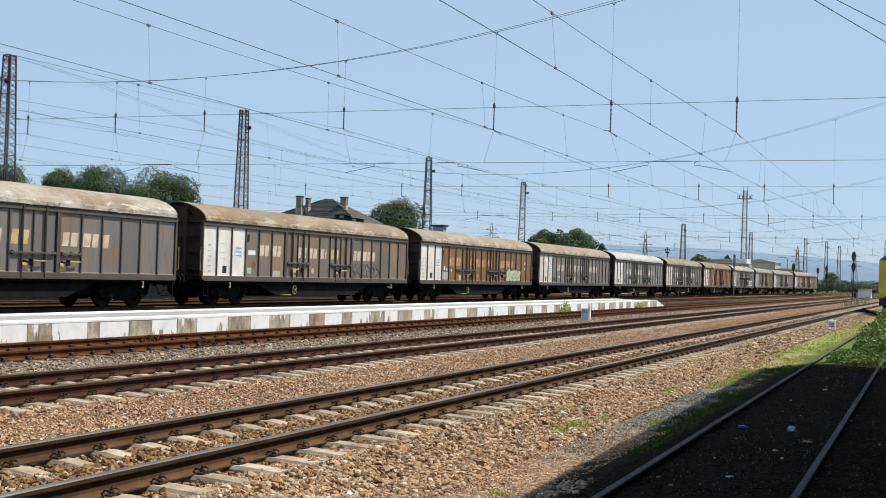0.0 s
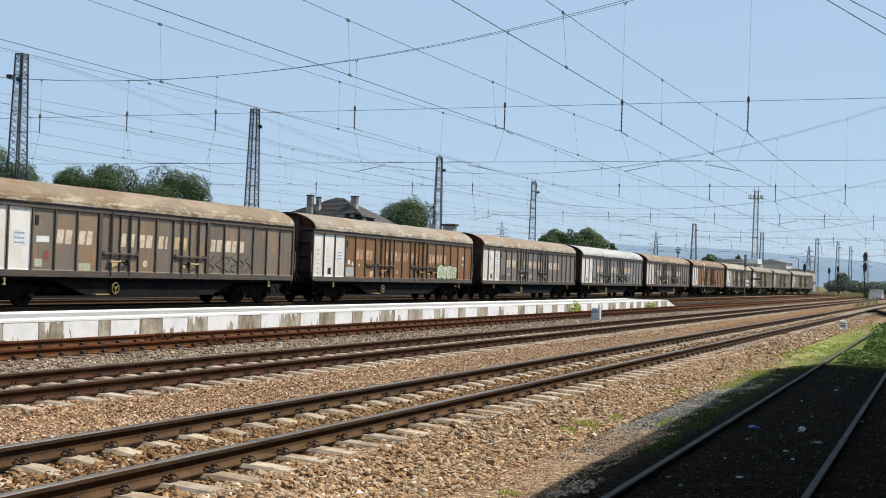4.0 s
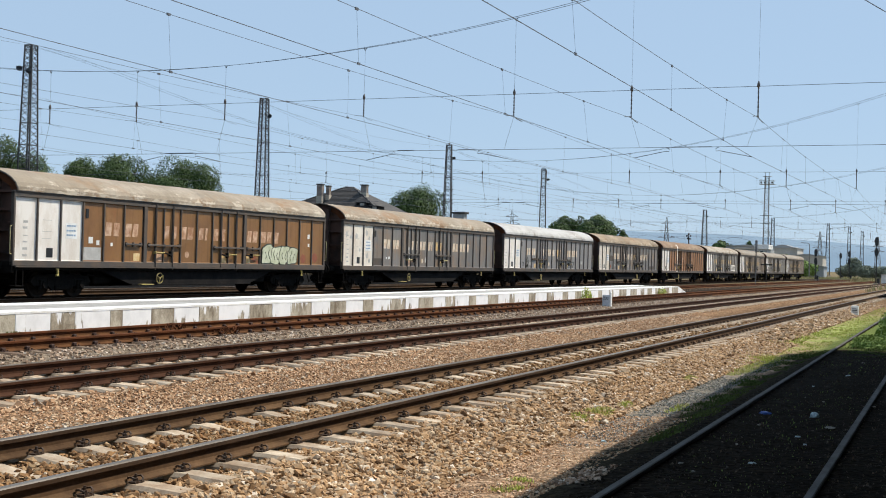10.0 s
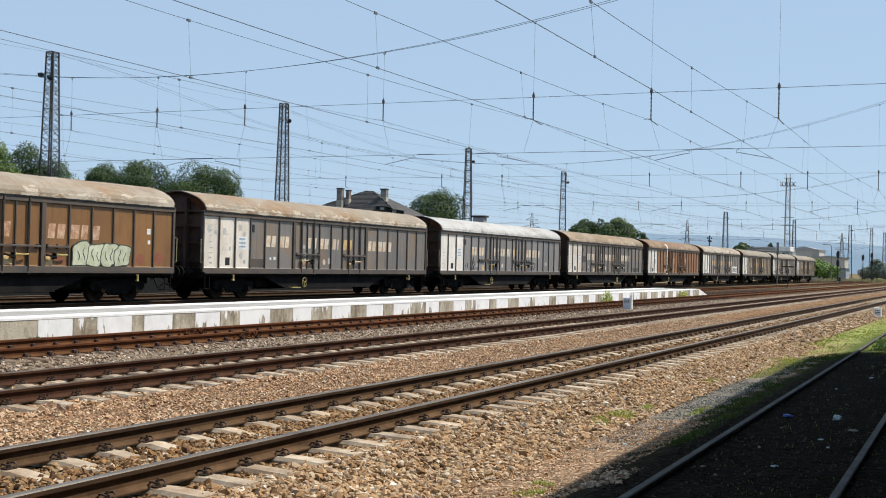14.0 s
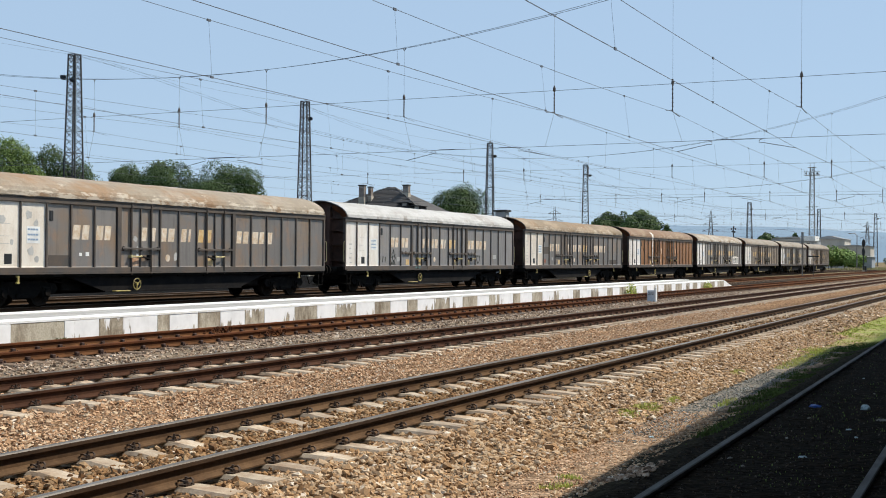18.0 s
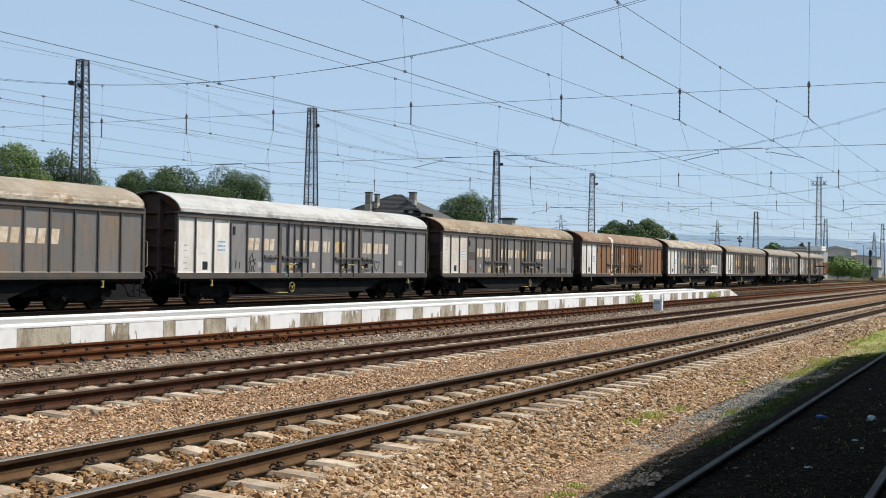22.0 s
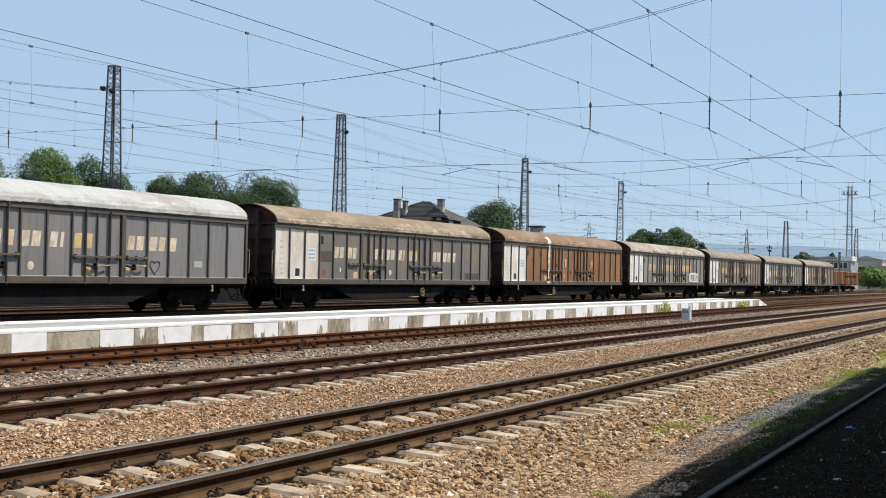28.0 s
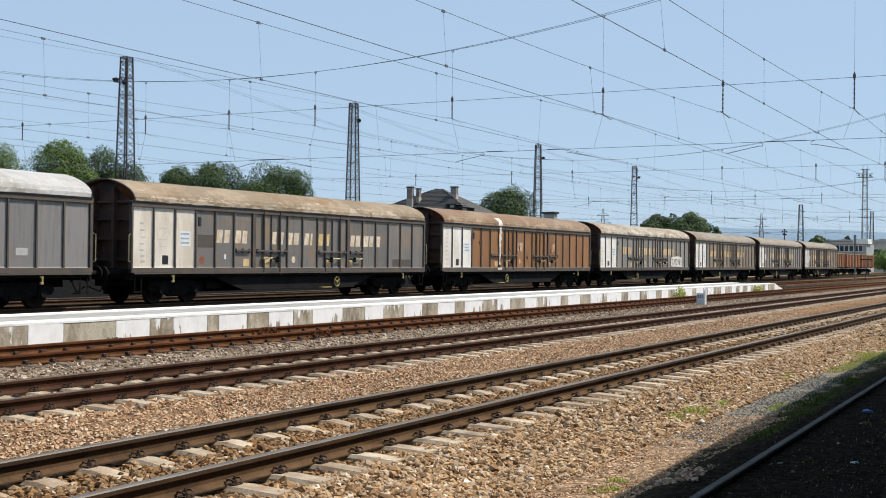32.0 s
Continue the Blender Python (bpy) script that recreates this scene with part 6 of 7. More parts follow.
def house():
    h = thing("house", "old two-storey house with a dark tiled hip roof and brick chimneys", "house", at=pose(-84.9, 158, -0.4))
    part("wall", Shape().box(-9.6, 9.6, -5.5, 5.5, 0, 7.8), M_PLASTER, h)
    eave, top, w, r0, r1 = 7.7, 12.4, 10.7, 0.4, 1.8
    r = Shape().add([(-w, -6.6, eave), (w, -6.6, eave), (w, 6.6, eave), (-w, 6.6, eave), (r0, 0, top), (r1, 0, top), (-w, -6.6, eave - 0.25), (w, -6.6, eave - 0.25), (w, 6.6, eave - 0.25), (-w, 6.6, eave - 0.25)],
                    [(0, 1, 5, 4), (1, 2, 5), (2, 3, 4, 5), (3, 0, 4), (0, 6, 7, 1), (1, 7, 8, 2), (2, 8, 9, 3), (3, 9, 6, 0), (9, 8, 7, 6)])
    rf = part("roof", r, M_SLATE, h, "dark weathered tiles")
    rng = random.Random(2)
    for a, b in (((-w, -6.6, eave), (r0, 0, top)), ((w, -6.6, eave), (r1, 0, top)), ((r0, 0, top), (r1, 0, top))):
        a, b = Vector(a), Vector(b)
        n = max(int((b - a).length / 0.42), 2)
        for k in range(n):
            part("ridge_tile", Shape().tube([a.lerp(b, k / n), a.lerp(b, (k + 0.92) / n)], rng.uniform(0.07, 0.12), 6), M_TILE_PALE if rng.random() < 0.45 else M_SLATE, rf)
    for k in range(22):
        z = eave + 0.10 + k * 0.205
        f = (z - eave) / (top - eave)
        part("tile_course", Shape().bar((-w + (w + r0) * f, -6.6 * (1 - f) - 0.01, z + 0.01), (w - (w - r1) * f, -6.6 * (1 - f) - 0.01, z + 0.01), 0.06, 0.02), M_SLATE, rf)
    for x, y, z0, z1, cw in ((-1.75, -3.6, 9.0, 12.5, 0.85), (-0.95, -2.6, 9.2, 12.3, 0.5), (4.2, -1.2, 9.6, 12.55, 0.9)):
        part("chimney", Shape().box(x - cw / 2, x + cw / 2, y - 0.35, y + 0.35, z0 + 1.2, z1, 0.03), M_BRICK, rf)
        part("chimney_base", Shape().box(x - cw / 2 - 0.03, x + cw / 2 + 0.03, y - 0.38, y + 0.38, z0, z0 + 1.9), M_PLASTER, rf)
        part("cap", Shape().box(x - cw / 2 - 0.08, x + cw / 2 + 0.08, y - 0.43, y + 0.43, z1 - 0.02, z1 + 0.14, 0.02), M_SLATE, rf)
    for x, z in ((5.5, 9.65), (7.8, 9.15)):
        y = -6.6 * (1 - (z - eave) / (top - eave)) - 0.1
        d = part("dormer", Shape().prism([(x - 0.62, z - 0.25), (x + 0.62, z - 0.25), (x + 0.55, z + 0.26), (x - 0.55, z + 0.26)], 1, y - 0.35, y + 1.6), M_SLATE, h)
        part("dormer_roof", Shape().prism([(x - 1.3, z + 0.20), (x - 0.5, z + 0.34), (x + 0.5, z + 0.34), (x + 1.3, z + 0.20), (x + 0.5, z + 0.25), (x - 0.5, z + 0.25)], 1, y - 0.55, y + 1.7), M_SLATE, d)
        part("pane", Shape().box(x - 0.32, x + 0.32, y - 0.39, y - 0.355, z - 0.16, z + 0.20), M_PALE, d)
    for x in (-7.5, -4.5, -1.5, 1.5, 4.5, 7.5):
        for z in (1.2, 4.6):
            wn_ = part("window", Shape().box(x - 0.6, x + 0.6, -5.56, -5.5, z, z + 1.6), M_WHITE, h)
            part("pane", Shape().box(x - 0.5, x + 0.5, -5.59, -5.565, z + 0.1, z + 1.5), M_GLASS, wn_)


house()
hut = thing("flat_roofed_building", "small flat-roofed grey building with an overhanging roof slab", "building", at=pose(-66.6, 160, -0.4))
part("wall", Shape().box(-1.3, 0.35, -0.4, 0.8, 0, 8.75), M_SHED, hut)
part("roof", Shape().box(-1.6, 0.6, -0.6, 1.0, 8.75, 9.0, 0.03), M_STEEL, hut)

box_ = thing("signal_box", "pale two-storey signal box with a white roof band and ribbon windows", "building", at=pose(-49.5, 312, -0.4))
part("wall", Shape().box(-5.0, 3.2, -3, 3, 0, 4.6), M_PALE, box_)
part("upper_wall", Shape().box(-4.6, 3.0, -3.1, 3.1, 4.6, 7.0), M_SHED, box_)
part("roof", Shape().box(-0.1, 3.4, -3.5, 3.5, 7.0, 8.2, 0.05), M_WHITE, box_, "white roof band")
part("roof_slab", Shape().box(-5.0, -0.1, -3.5, 3.5, 7.0, 7.3, 0.05), M_PALE, box_)
for x in (-3.8, -2.7, -1.6, -0.5, 0.6, 1.7):
    wdw = part("window", Shape().box(x - 0.5, x + 0.5, -3.16, -3.1, 5.1, 6.7), M_WHITE, box_)
    part("pane", Shape().box(x - 0.42, x + 0.42, -3.2, -3.165, 5.2, 6.6), M_GLASS, wdw)


def shed(x, y, w, d, h, ridge, wall, label):
    s = thing("shed", label, "shed", "sheds behind the yard", at=pose(x, y, -0.4))
    part("wall", Shape().box(-w / 2, w / 2, -d / 2, d / 2, 0, h), wall, s)
    part("roof", Shape().prism([(-w / 2 - 0.4, h), (w / 2 + 0.4, h), (0, h + ridge)], 1, -d / 2 - 0.4, d / 2 + 0.4), M_SHED, s)
    for k in range(int(w // 5)):
        a = -w / 2 + 2.5 + k * 5
        part("window", Shape().box(a - 1.2, a + 1.2, -d / 2 - 0.06, -d / 2, h * 0.45, h * 0.75), M_GLASS, s)


shed(-56.5, 345, 11, 14, 8.2, 0.5, M_SHED, "long grey sheet-clad shed behind the signal box")
shed(-51.0, 375, 8.5, 14, 8.5, 1.0, M_PALE, "pale rendered shed with a low gable roof")
shed(-44.0, 372, 9, 10, 6.4, 0.5, M_PALE, "low pale shed beside the bushes")
shed(-37.5, 330, 5.5, 8, 3.2, 0.3, M_SHED, "small grey hut beside the track")
shed(-13.0, 222, 2.1, 3, 1.7, 0.1, M_WHITE, "small white equipment cabinet beside the track")

# Hills along the horizon.
M_HILL, nt, bs = nodes_of("hazy_blue_hills")
bs.inputs["Base Color"].default_value = (0.05, 0.07, 0.09, 1)
bs.inputs["Roughness"].default_value = 1.0
hp = place_of(nt, True)
hz = mixed(nt, noise_of(nt, hp, 0.004, 5, 0.6), (0.205, 0.315, 0.44), (0.24, 0.35, 0.47))
# Distance haze put in as a bluish glow of the hills' own surface.
nt.links.new(hz, bs.inputs["Emission Color"])
bs.inputs["Emission Strength"].default_value = 0.85


def hills():
    v, f = [], []
    xs = np.linspace(-4400, 2600, 140)
    for x in xs:
        b = x / 4400
        top = 134 + 10 * noise2(x, 0, 0.0016, 5.0) + 5 * noise2(x, 0, 0.006, 2.0)
        top -= 330 * max(b + 0.20, 0) * (1 if b < -0.02 else 0.6)
        top = max(top, 60)
        v += [(x, 4300, -5), (x, 4400, top * 0.55), (x, 4480, top), (x, 4700, -5)]
    for k in range(len(xs) - 1):
        f += [(k * 4 + j, k * 4 + 4 + j, k * 4 + 5 + j, k * 4 + 1 + j) for j in range(3)]
    tagged(new("backdrop", mesh_of("backdrop", v, f, M_HILL, True)), "low hazy blue hills along the horizon", "hills", kind="structure")


hills()

# ---- ballast, grass and weeds ----
def stone_material(name, stops):
    m, nt, b = nodes_of(name)
    geo = nt.nodes.new("ShaderNodeNewGeometry")
    col = ramp_of(nt, geo.outputs["Random Per Island"], stops)
    g = noise_of(nt, geo.outputs["Position"], 60, 3, 0.7)
    col = mixed(nt, 0.6, col, ramp_of(nt, g, [(0.3, 0.35), (0.7, 0.65)]), "OVERLAY")
    col = mixed(nt, 0.7, col, ramp_of(nt, noise_of(nt, geo.outputs["Position"], 0.9, 4, 0.6), [(0.3, 0.42), (0.7, 0.60)]), "OVERLAY")
    nt.links.new(col, b.inputs["Base Color"])
    b.inputs["Roughness"].default_value = 0.9
    b.inputs["Specular IOR Level"].default_value = 0.25
    return m


S_TAN = stone_material("tan_ballast", [(0.0, (0.125, 0.070, 0.034)), (0.25, (0.305, 0.184, 0.092)), (0.5, (0.415, 0.266, 0.142)), (0.72, (0.315, 0.228, 0.150)), (0.94, (0.49, 0.37, 0.245)), (1.0, (0.66, 0.59, 0.50))])
S_BROWN = stone_material("brown_ballast", [(0.0, (0.082, 0.040, 0.017)), (0.25, (0.198, 0.103, 0.043)), (0.5, (0.280, 0.158, 0.069)), (0.75, (0.215, 0.135, 0.071)), (0.94, (0.34, 0.231, 0.128)), (1.0, (0.50, 0.43, 0.34))])
S_RED = stone_material("reddish_ballast", [(0.0, (0.20, 0.110, 0.058)), (0.3, (0.37, 0.220, 0.122)), (0.65, (0.46, 0.295, 0.175)), (0.94, (0.52, 0.39, 0.26)), (1.0, (0.58, 0.52, 0.43))])
# Near-black stones for the siding: its shade is put into their colour.
S_SHADE_DARK = stone_material("shade_dark_stones", [(0.0, (0.010, 0.007, 0.005)), (0.6, (0.026, 0.019, 0.013)), (0.95, (0.050, 0.039, 0.028)), (1.0, (0.12, 0.10, 0.08))])
S_YARD = stone_material("dark_yard_stones", [(0.0, (0.020, 0.016, 0.012)), (0.5, (0.050, 0.040, 0.030)), (0.9, (0.095, 0.075, 0.055)), (1.0, (0.20, 0.17, 0.13))])
S_CHIP = stone_material("grey_chippings", [(0.0, (0.085, 0.088, 0.080)), (0.5, (0.18, 0.182, 0.165)), (0.9, (0.27, 0.27, 0.245)), (1.0, (0.42, 0.42, 0.40))])
S_GREY = stone_material("grey_ballast", [(0.0, (0.150, 0.100, 0.068)), (0.35, (0.262, 0.182, 0.124)), (0.75, (0.352, 0.258, 0.184)), (1.0, (0.53, 0.45, 0.37))])

CUBE_V = np.array([(x, y, z) for x in (-1, 1) for y in (-1, 1) for z in (-1, 1)]) * 0.75
PHI = (1 + 5 ** 0.5) / 2
ICO_V = np.array([(a, b * PHI, 0) for a in (-1, 1) for b in (-1, 1)] + [(0, a, b * PHI) for a in (-1, 1) for b in (-1, 1)] + [(b * PHI, 0, a) for a in (-1, 1) for b in (-1, 1)]) / 1.95
ICO_F = np.array([f for f in itertools.combinations(range(12), 3) if all(np.linalg.norm(ICO_V[a] - ICO_V[b]) < 1.05 for a, b in itertools.combinations(f, 2))])
CUBE_F = np.array([(0, 1, 3), (0, 3, 2), (4, 6, 7), (4, 7, 5), (0, 4, 5), (0, 5, 1), (2, 3, 7), (2, 7, 6), (0, 2, 6), (0, 6, 4), (1, 5, 7), (1, 7, 3)])


def stones(label, seed, x0, x1, y0, y1, count, size, material, tracks=(), lift=0.0, near_bias=1.0, lumpy=False):
    """Loose broken stones scattered over a strip of the ground; none on the rails, few on the sleepers."""
    rng = np.random.default_rng(seed)
    y = y0 + (y1 - y0) * rng.random(count) ** near_bias
    x = rng.uniform(x0, x1, count)
    ok = np.ones(count, bool)
    for tx, first in tracks:
        d = x - tx
        ok &= ~((np.abs(np.abs(d) - GAUGE_HALF) < 0.12))
        tie = np.abs((y - first + 0.2985) % 0.597 - 0.2985) < 0.115
        on = (np.abs(d) < 1.16) & (np.abs(d) > 0.36)
        ok &= ~(tie & on & (rng.random(count) > 0.05))
    x, y = x[ok], y[ok]
    n = len(x)
    gx = np.linspace(x0 - 0.01, x1 + 0.01, 60)
    zx = np.array([np.interp(a, [b[0] for b in BED], [b[1] for b in BED]) for a in gx])
    s = size * rng.uniform(0.55, 1.35, n) * np.where(rng.random(n) < 0.04, 1.5, 1.0)
    z = np.interp(x, gx, zx) + s * rng.uniform(0.0, 0.45, n) + lift
    base, face = (ICO_V, ICO_F) if lumpy else (CUBE_V, CUBE_F)
    q = rng.normal(size=(n, 4))
    q /= np.linalg.norm(q, axis=1)[:, None]
    w, i, j, k = q.T
    rot = np.stack([np.stack([1 - 2 * (j * j + k * k), 2 * (i * j - k * w), 2 * (i * k + j * w)], -1),
                    np.stack([2 * (i * j + k * w), 1 - 2 * (i * i + k * k), 2 * (j * k - i * w)], -1),
                    np.stack([2 * (i * k - j * w), 2 * (j * k + i * w), 1 - 2 * (i * i + j * j)], -1)], 1)
    rough, thin = (0.46, 0.62) if lumpy else (0.38, 0.58)
    shape = base[None] * (1 + rng.uniform(-rough, rough * 0.8, (n, len(base), 1))) * (s[:, None] * rng.uniform(thin, 1.12, (n, 3)))[:, None, :]
    v = np.einsum("nij,nvj->nvi", rot, shape)
    v[:, :, 2] *= 0.8
    v += np.stack([x, y, z], -1)[:, None]
    f = (np.arange(n)[:, None, None] * len(base) + face[None]).reshape(-1, 3)
    me = bpy.data.meshes.new("ballast_stones")
    me.vertices.add(n * len(base))
    me.vertices.foreach_set("co", v.reshape(-1))
    me.loops.add(f.size)
    me.loops.foreach_set("vertex_index", f.reshape(-1).astype(np.int32))
    me.polygons.add(len(f))
    me.polygons.foreach_set("loop_start", np.arange(0, f.size, 3, dtype=np.int32))
    me.update(calc_edges=True)
    me.shade_flat()
    me.materials.append(material)
    return tagged(new("ballast_stones", me), label, "ballast", kind="stuff")


T1F, T2F, T3F = 7.02, 7.3, 7.1
stones("coarse tan and brown broken stone on the track shoulder", 1, -5.62, -4.22, 6.0, 34.0, 30000, 0.034, S_TAN, ((TRACKS["T1"], T1F),), 0.0, 1.3, True)
stones("coarse tan and brown broken stone on the track shoulder", 2, -5.50, -4.55, 34.0, 75.0, 7000, 0.045, S_TAN, ((TRACKS["T1"], T1F),))
stones("tan broken stone between the sleepers of the main track", 3, -8.10, -5.60, 5.0, 30.0, 25000, 0.031, S_BROWN, ((TRACKS["T1"], T1F),), 0.012, 1.2, True)
stones("tan broken stone between the sleepers of the main track", 4, -8.10, -5.40, 30.0, 80.0, 10000, 0.042, S_BROWN, ((TRACKS["T1"], T1F),))
stones("reddish broken stone between two tracks", 5, -9.95, -8.05, 7.0, 46.0, 32000, 0.019, S_RED, (), 0.0, 1.3)
stones("reddish broken stone of the second main track", 6, -12.95, -9.85, 9.0, 60.0, 23000, 0.027, S_RED, ((TRACKS["T2"], T2F),), 0.0, 1.3)
stones("small grey broken stone beside the platform", 7, -17.4, -12.9, 11.0, 70.0, 19000, 0.030, S_GREY, ((TRACKS["T3"], T3F),), 0.0, 1.3)
stones("scattered small stones on trodden dirt", 8, -4.5, -3.3, 6.5, 16.0, 10000, 0.012, S_RED, (), 0.0, 1.2)
stones("fine grey chippings spilt beside the shoulder", 10, -4.45, -3.65, 13.0, 28.0, 7000, 0.011, S_CHIP, (), 0.0, 1.0)
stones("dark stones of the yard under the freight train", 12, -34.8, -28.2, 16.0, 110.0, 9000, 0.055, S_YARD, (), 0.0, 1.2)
stones("scattered small stones on shaded dirt", 9, -3.0, -0.2, 6.5, 33.0, 6000, 0.011, S_SHADE_DARK, (), 0.0, 1.2)

stones("small heap of pale gravel beside the sunken rail", 11, -3.38, -2.95, 10.3, 11.2, 160, 0.022, S_GREY)


def blades(name, label, seed, spots, material, height, width, count):
    """Grass blades: bent narrow triangles in the given ellipses (x, y, rx, ry)."""
    rng = np.random.default_rng(seed)
    area = np.array([s[2] * s[3] for s in spots])
    pick = rng.choice(len(spots), count, p=area / area.sum())
    sp = np.array(spots)[pick]
    a, r = rng.uniform(0, 2 * np.pi, count), np.sqrt(rng.random(count))
    x, y = sp[:, 0] + sp[:, 2] * r * np.cos(a), sp[:, 1] + sp[:, 3] * r * np.sin(a)
    keep = np.array([noise2(p, q, 1.6, 9.0) > -0.18 for p, q in zip(x, y)])
    x, y, r = x[keep], y[keep], r[keep]
    n = len(x)
    z = np.interp(x, [b[0] for b in BED], [b[1] for b in BED]) - 0.01
    h = height * rng.uniform(0.4, 1.2, n) * (1.15 - 0.6 * r)
    d = rng.uniform(0, 2 * np.pi, n)
    lean = rng.uniform(0.1, 0.6, n) * h
    w = width * rng.uniform(0.6, 1.4, n)
    p0 = np.stack([x - w * np.sin(d), y + w * np.cos(d), z], -1)
    p1 = np.stack([x + w * np.sin(d), y - w * np.cos(d), z], -1)
    m = np.stack([x + lean * 0.4 * np.cos(d), y + lean * 0.4 * np.sin(d), z + h * 0.6], -1)
    t = np.stack([x + lean * np.cos(d), y + lean * np.sin(d), z + h], -1)
    off = np.stack([w * 0.7 * np.sin(d), -w * 0.7 * np.cos(d), 0 * w], -1)
    v = np.stack([p0, p1, m + off, m - off, t], 1).reshape(-1, 3)
    f = [q for k in range(n) for q in ((5 * k, 5 * k + 1, 5 * k + 2, 5 * k + 3), (5 * k + 3, 5 * k + 2, 5 * k + 4))]
    return tagged(new(name, mesh_of(name, v, f, material)), label, "grass", kind="stuff")


blades("grass", "small tuft of green grass in the ballast", 1, [(-4.5, 15.5, 0.22, 0.8), (-4.42, 16.9, 0.12, 0.4), (-3.75, 10.3, 0.20, 0.35), (-4.5, 21.5, 0.12, 0.4)], M_GRASS, 0.085, 0.004, 5500)
blades("grass", "sunlit green grass strip along the siding", 2, [(-4.35, 27.5, 0.55, 3.4), (-4.3, 34.0, 0.85, 4.5), (-3.9, 43.0, 0.9, 6.5), (-4.0, 54.0, 0.7, 7.0), (-4.6, 38.0, 0.5, 4.0), (-4.3, 66.0, 0.9, 8.0)], M_GRASS, 0.06, 0.011, 17000)
blades("grass", "low turf along the sunken rail, darkened for the shade", 3, [(-3.2, 15.0, 0.24, 2.5), (-3.42, 19.0, 0.30, 3.0), (-3.55, 23.0, 0.36, 3.0), (-3.62, 27.0, 0.40, 3.0), (-3.5, 29.6, 0.5, 1.8), (-2.0, 31.0, 0.8, 2.5)], M_SHADE_TURF, 0.05, 0.009, 17000)
blades("grass", "sunlit tufts of grass along the edge of the shade", 7, [(-3.78, 17.2, 0.12, 0.6), (-4.1, 24.6, 0.22, 1.6), (-4.2, 27.6, 0.35, 1.6)], M_GRASS, 0.08, 0.005, 3600)
blades("grass", "thin grass in the dirt between the sunken rails", 6, [(-2.0, 16.0, 0.7, 7.0), (-2.1, 26.0, 0.7, 6.0), (-0.6, 20.0, 0.4, 9.0), (-1.6, 11.0, 0.5, 2.5)], M_WEED, 0.03, 0.005, 2600)
blades("dry_grass", "dry yellow grass between the far tracks", 4, [(-12, 255, 14, 22), (-24, 275, 9, 20), (-5, 200, 3, 60), (-9.0, 140, 0.6, 20), (-32, 270, 5, 26), (-26, 320, 14, 24)], M_DRY, 0.7, 0.05, 9000)


def weeds(label, seed, spots, count, size, material):
    rng = np.random.default_rng(seed)
    pts = []
    while len(pts) < count:
        x, y, rx, ry, h = spots[rng.integers(len(spots))]
        d = rng.normal(size=3)
        d /= np.linalg.norm(d)
        k = rng.random() ** 0.4
        bump = 1 + 0.35 * noise2(x + d[0] * rx, y + d[1] * ry, 2.2, 4.0)
        pts.append((x + d[0] * rx * k, y + d[1] * ry * k, -0.28 + abs(d[2]) * h * k * bump + 0.03))
    return tagged(new("weeds", leaf_mesh("weeds", pts, size, material, rng)), label, "weeds", kind="stuff")


weeds("rank green weeds growing over the end of the siding", 1, [(-1.6, 37.0, 0.9, 2.2, 0.55), (-0.6, 36.5, 1.1, 2.4, 0.6), (-1.9, 43.0, 0.9, 4.0, 0.8), (-0.4, 42.0, 1.4, 4.0, 0.95), (0.8, 38.0, 1.0, 4.0, 1.0), (-1.5, 52.0, 1.1, 5.0, 0.9), (0.3, 52.0, 1.6, 6.0, 1.1)], 15000, 0.055, M_WEED)
weeds("rank green weeds growing over the end of the siding", 2, [(-2.2, 62.0, 1.0, 6.0, 0.9), (-0.5, 64.0, 1.8, 8.0, 1.2), (-2.4, 76.0, 1.2, 8.0, 0.9), (-0.5, 80.0, 1.6, 8.0, 1.2)], 7000, 0.09, M_WEED)
weeds("low weeds at the edge of the siding's shade", 3, [(-2.2, 32.4, 0.6, 1.3, 0.12), (-1.3, 32.6, 0.7, 1.4, 0.22), (-0.4, 32.6, 0.6, 1.6, 0.34), (-2.4, 34.6, 0.5, 1.2, 0.16)], 4200, 0.035, M_WEED)
for seed, y, h in ((5, 57.5, 0.75), (6, 73.5, 0.6), (7, 18.6, 0.2)):
    weeds("small green bush growing out of the platform's edge", seed, [(-17.25, y, 0.28, 0.55, h)], 420, 0.05, M_GRASS if h > 0.5 else M_DRY)


def dead_leaves():
    rng = np.random.default_rng(21)
    x, y = rng.uniform(-3.0, -0.2, 1600), 8 + 25 * rng.random(1600) ** 1.3
    pts = np.stack([x, y, np.interp(x, [b[0] for b in BED], [b[1] for b in BED]) + 0.022], -1)
    return tagged(new("dead_leaves", leaf_mesh("dead_leaves", pts, 0.013, M_LITTER, rng, 0.2)), "scattered dead leaves and twigs on the shaded dirt", "leaves", kind="stuff")


dead_leaves()

# ---- posts, signals, standing vehicles, litter ----
def text_mesh(body, size, material):
    cu = bpy.data.curves.new("text", "FONT")
    cu.body, cu.size, cu.extrude, cu.align_x, cu.align_y = body, size, 0.004, "CENTER", "CENTER"
    ob = bpy.data.objects.new("text", cu)
    scene.collection.objects.link(ob)
    bpy.context.view_layer.update()
    me = bpy.data.meshes.new_from_object(ob)
    bpy.data.objects.remove(ob)
    me.materials.clear()
    me.materials.append(material)
    return me


M_BLUE_GREY = surf("blue_grey_enamel", (0.58, 0.63, 0.68), (0.46, 0.50, 0.55), 0.4, 4, 40, 0.5, 0, 0.05)
km = thing("distance_post", "low white concrete distance post with dark figures between the tracks", "distance post", at=pose(-14.5, 51.5, -0.25))
part("stone", Shape().box(-0.20, 0.16, -0.09, 0.09, 0, 0.55, 0.02), M_BLUE_GREY, km)
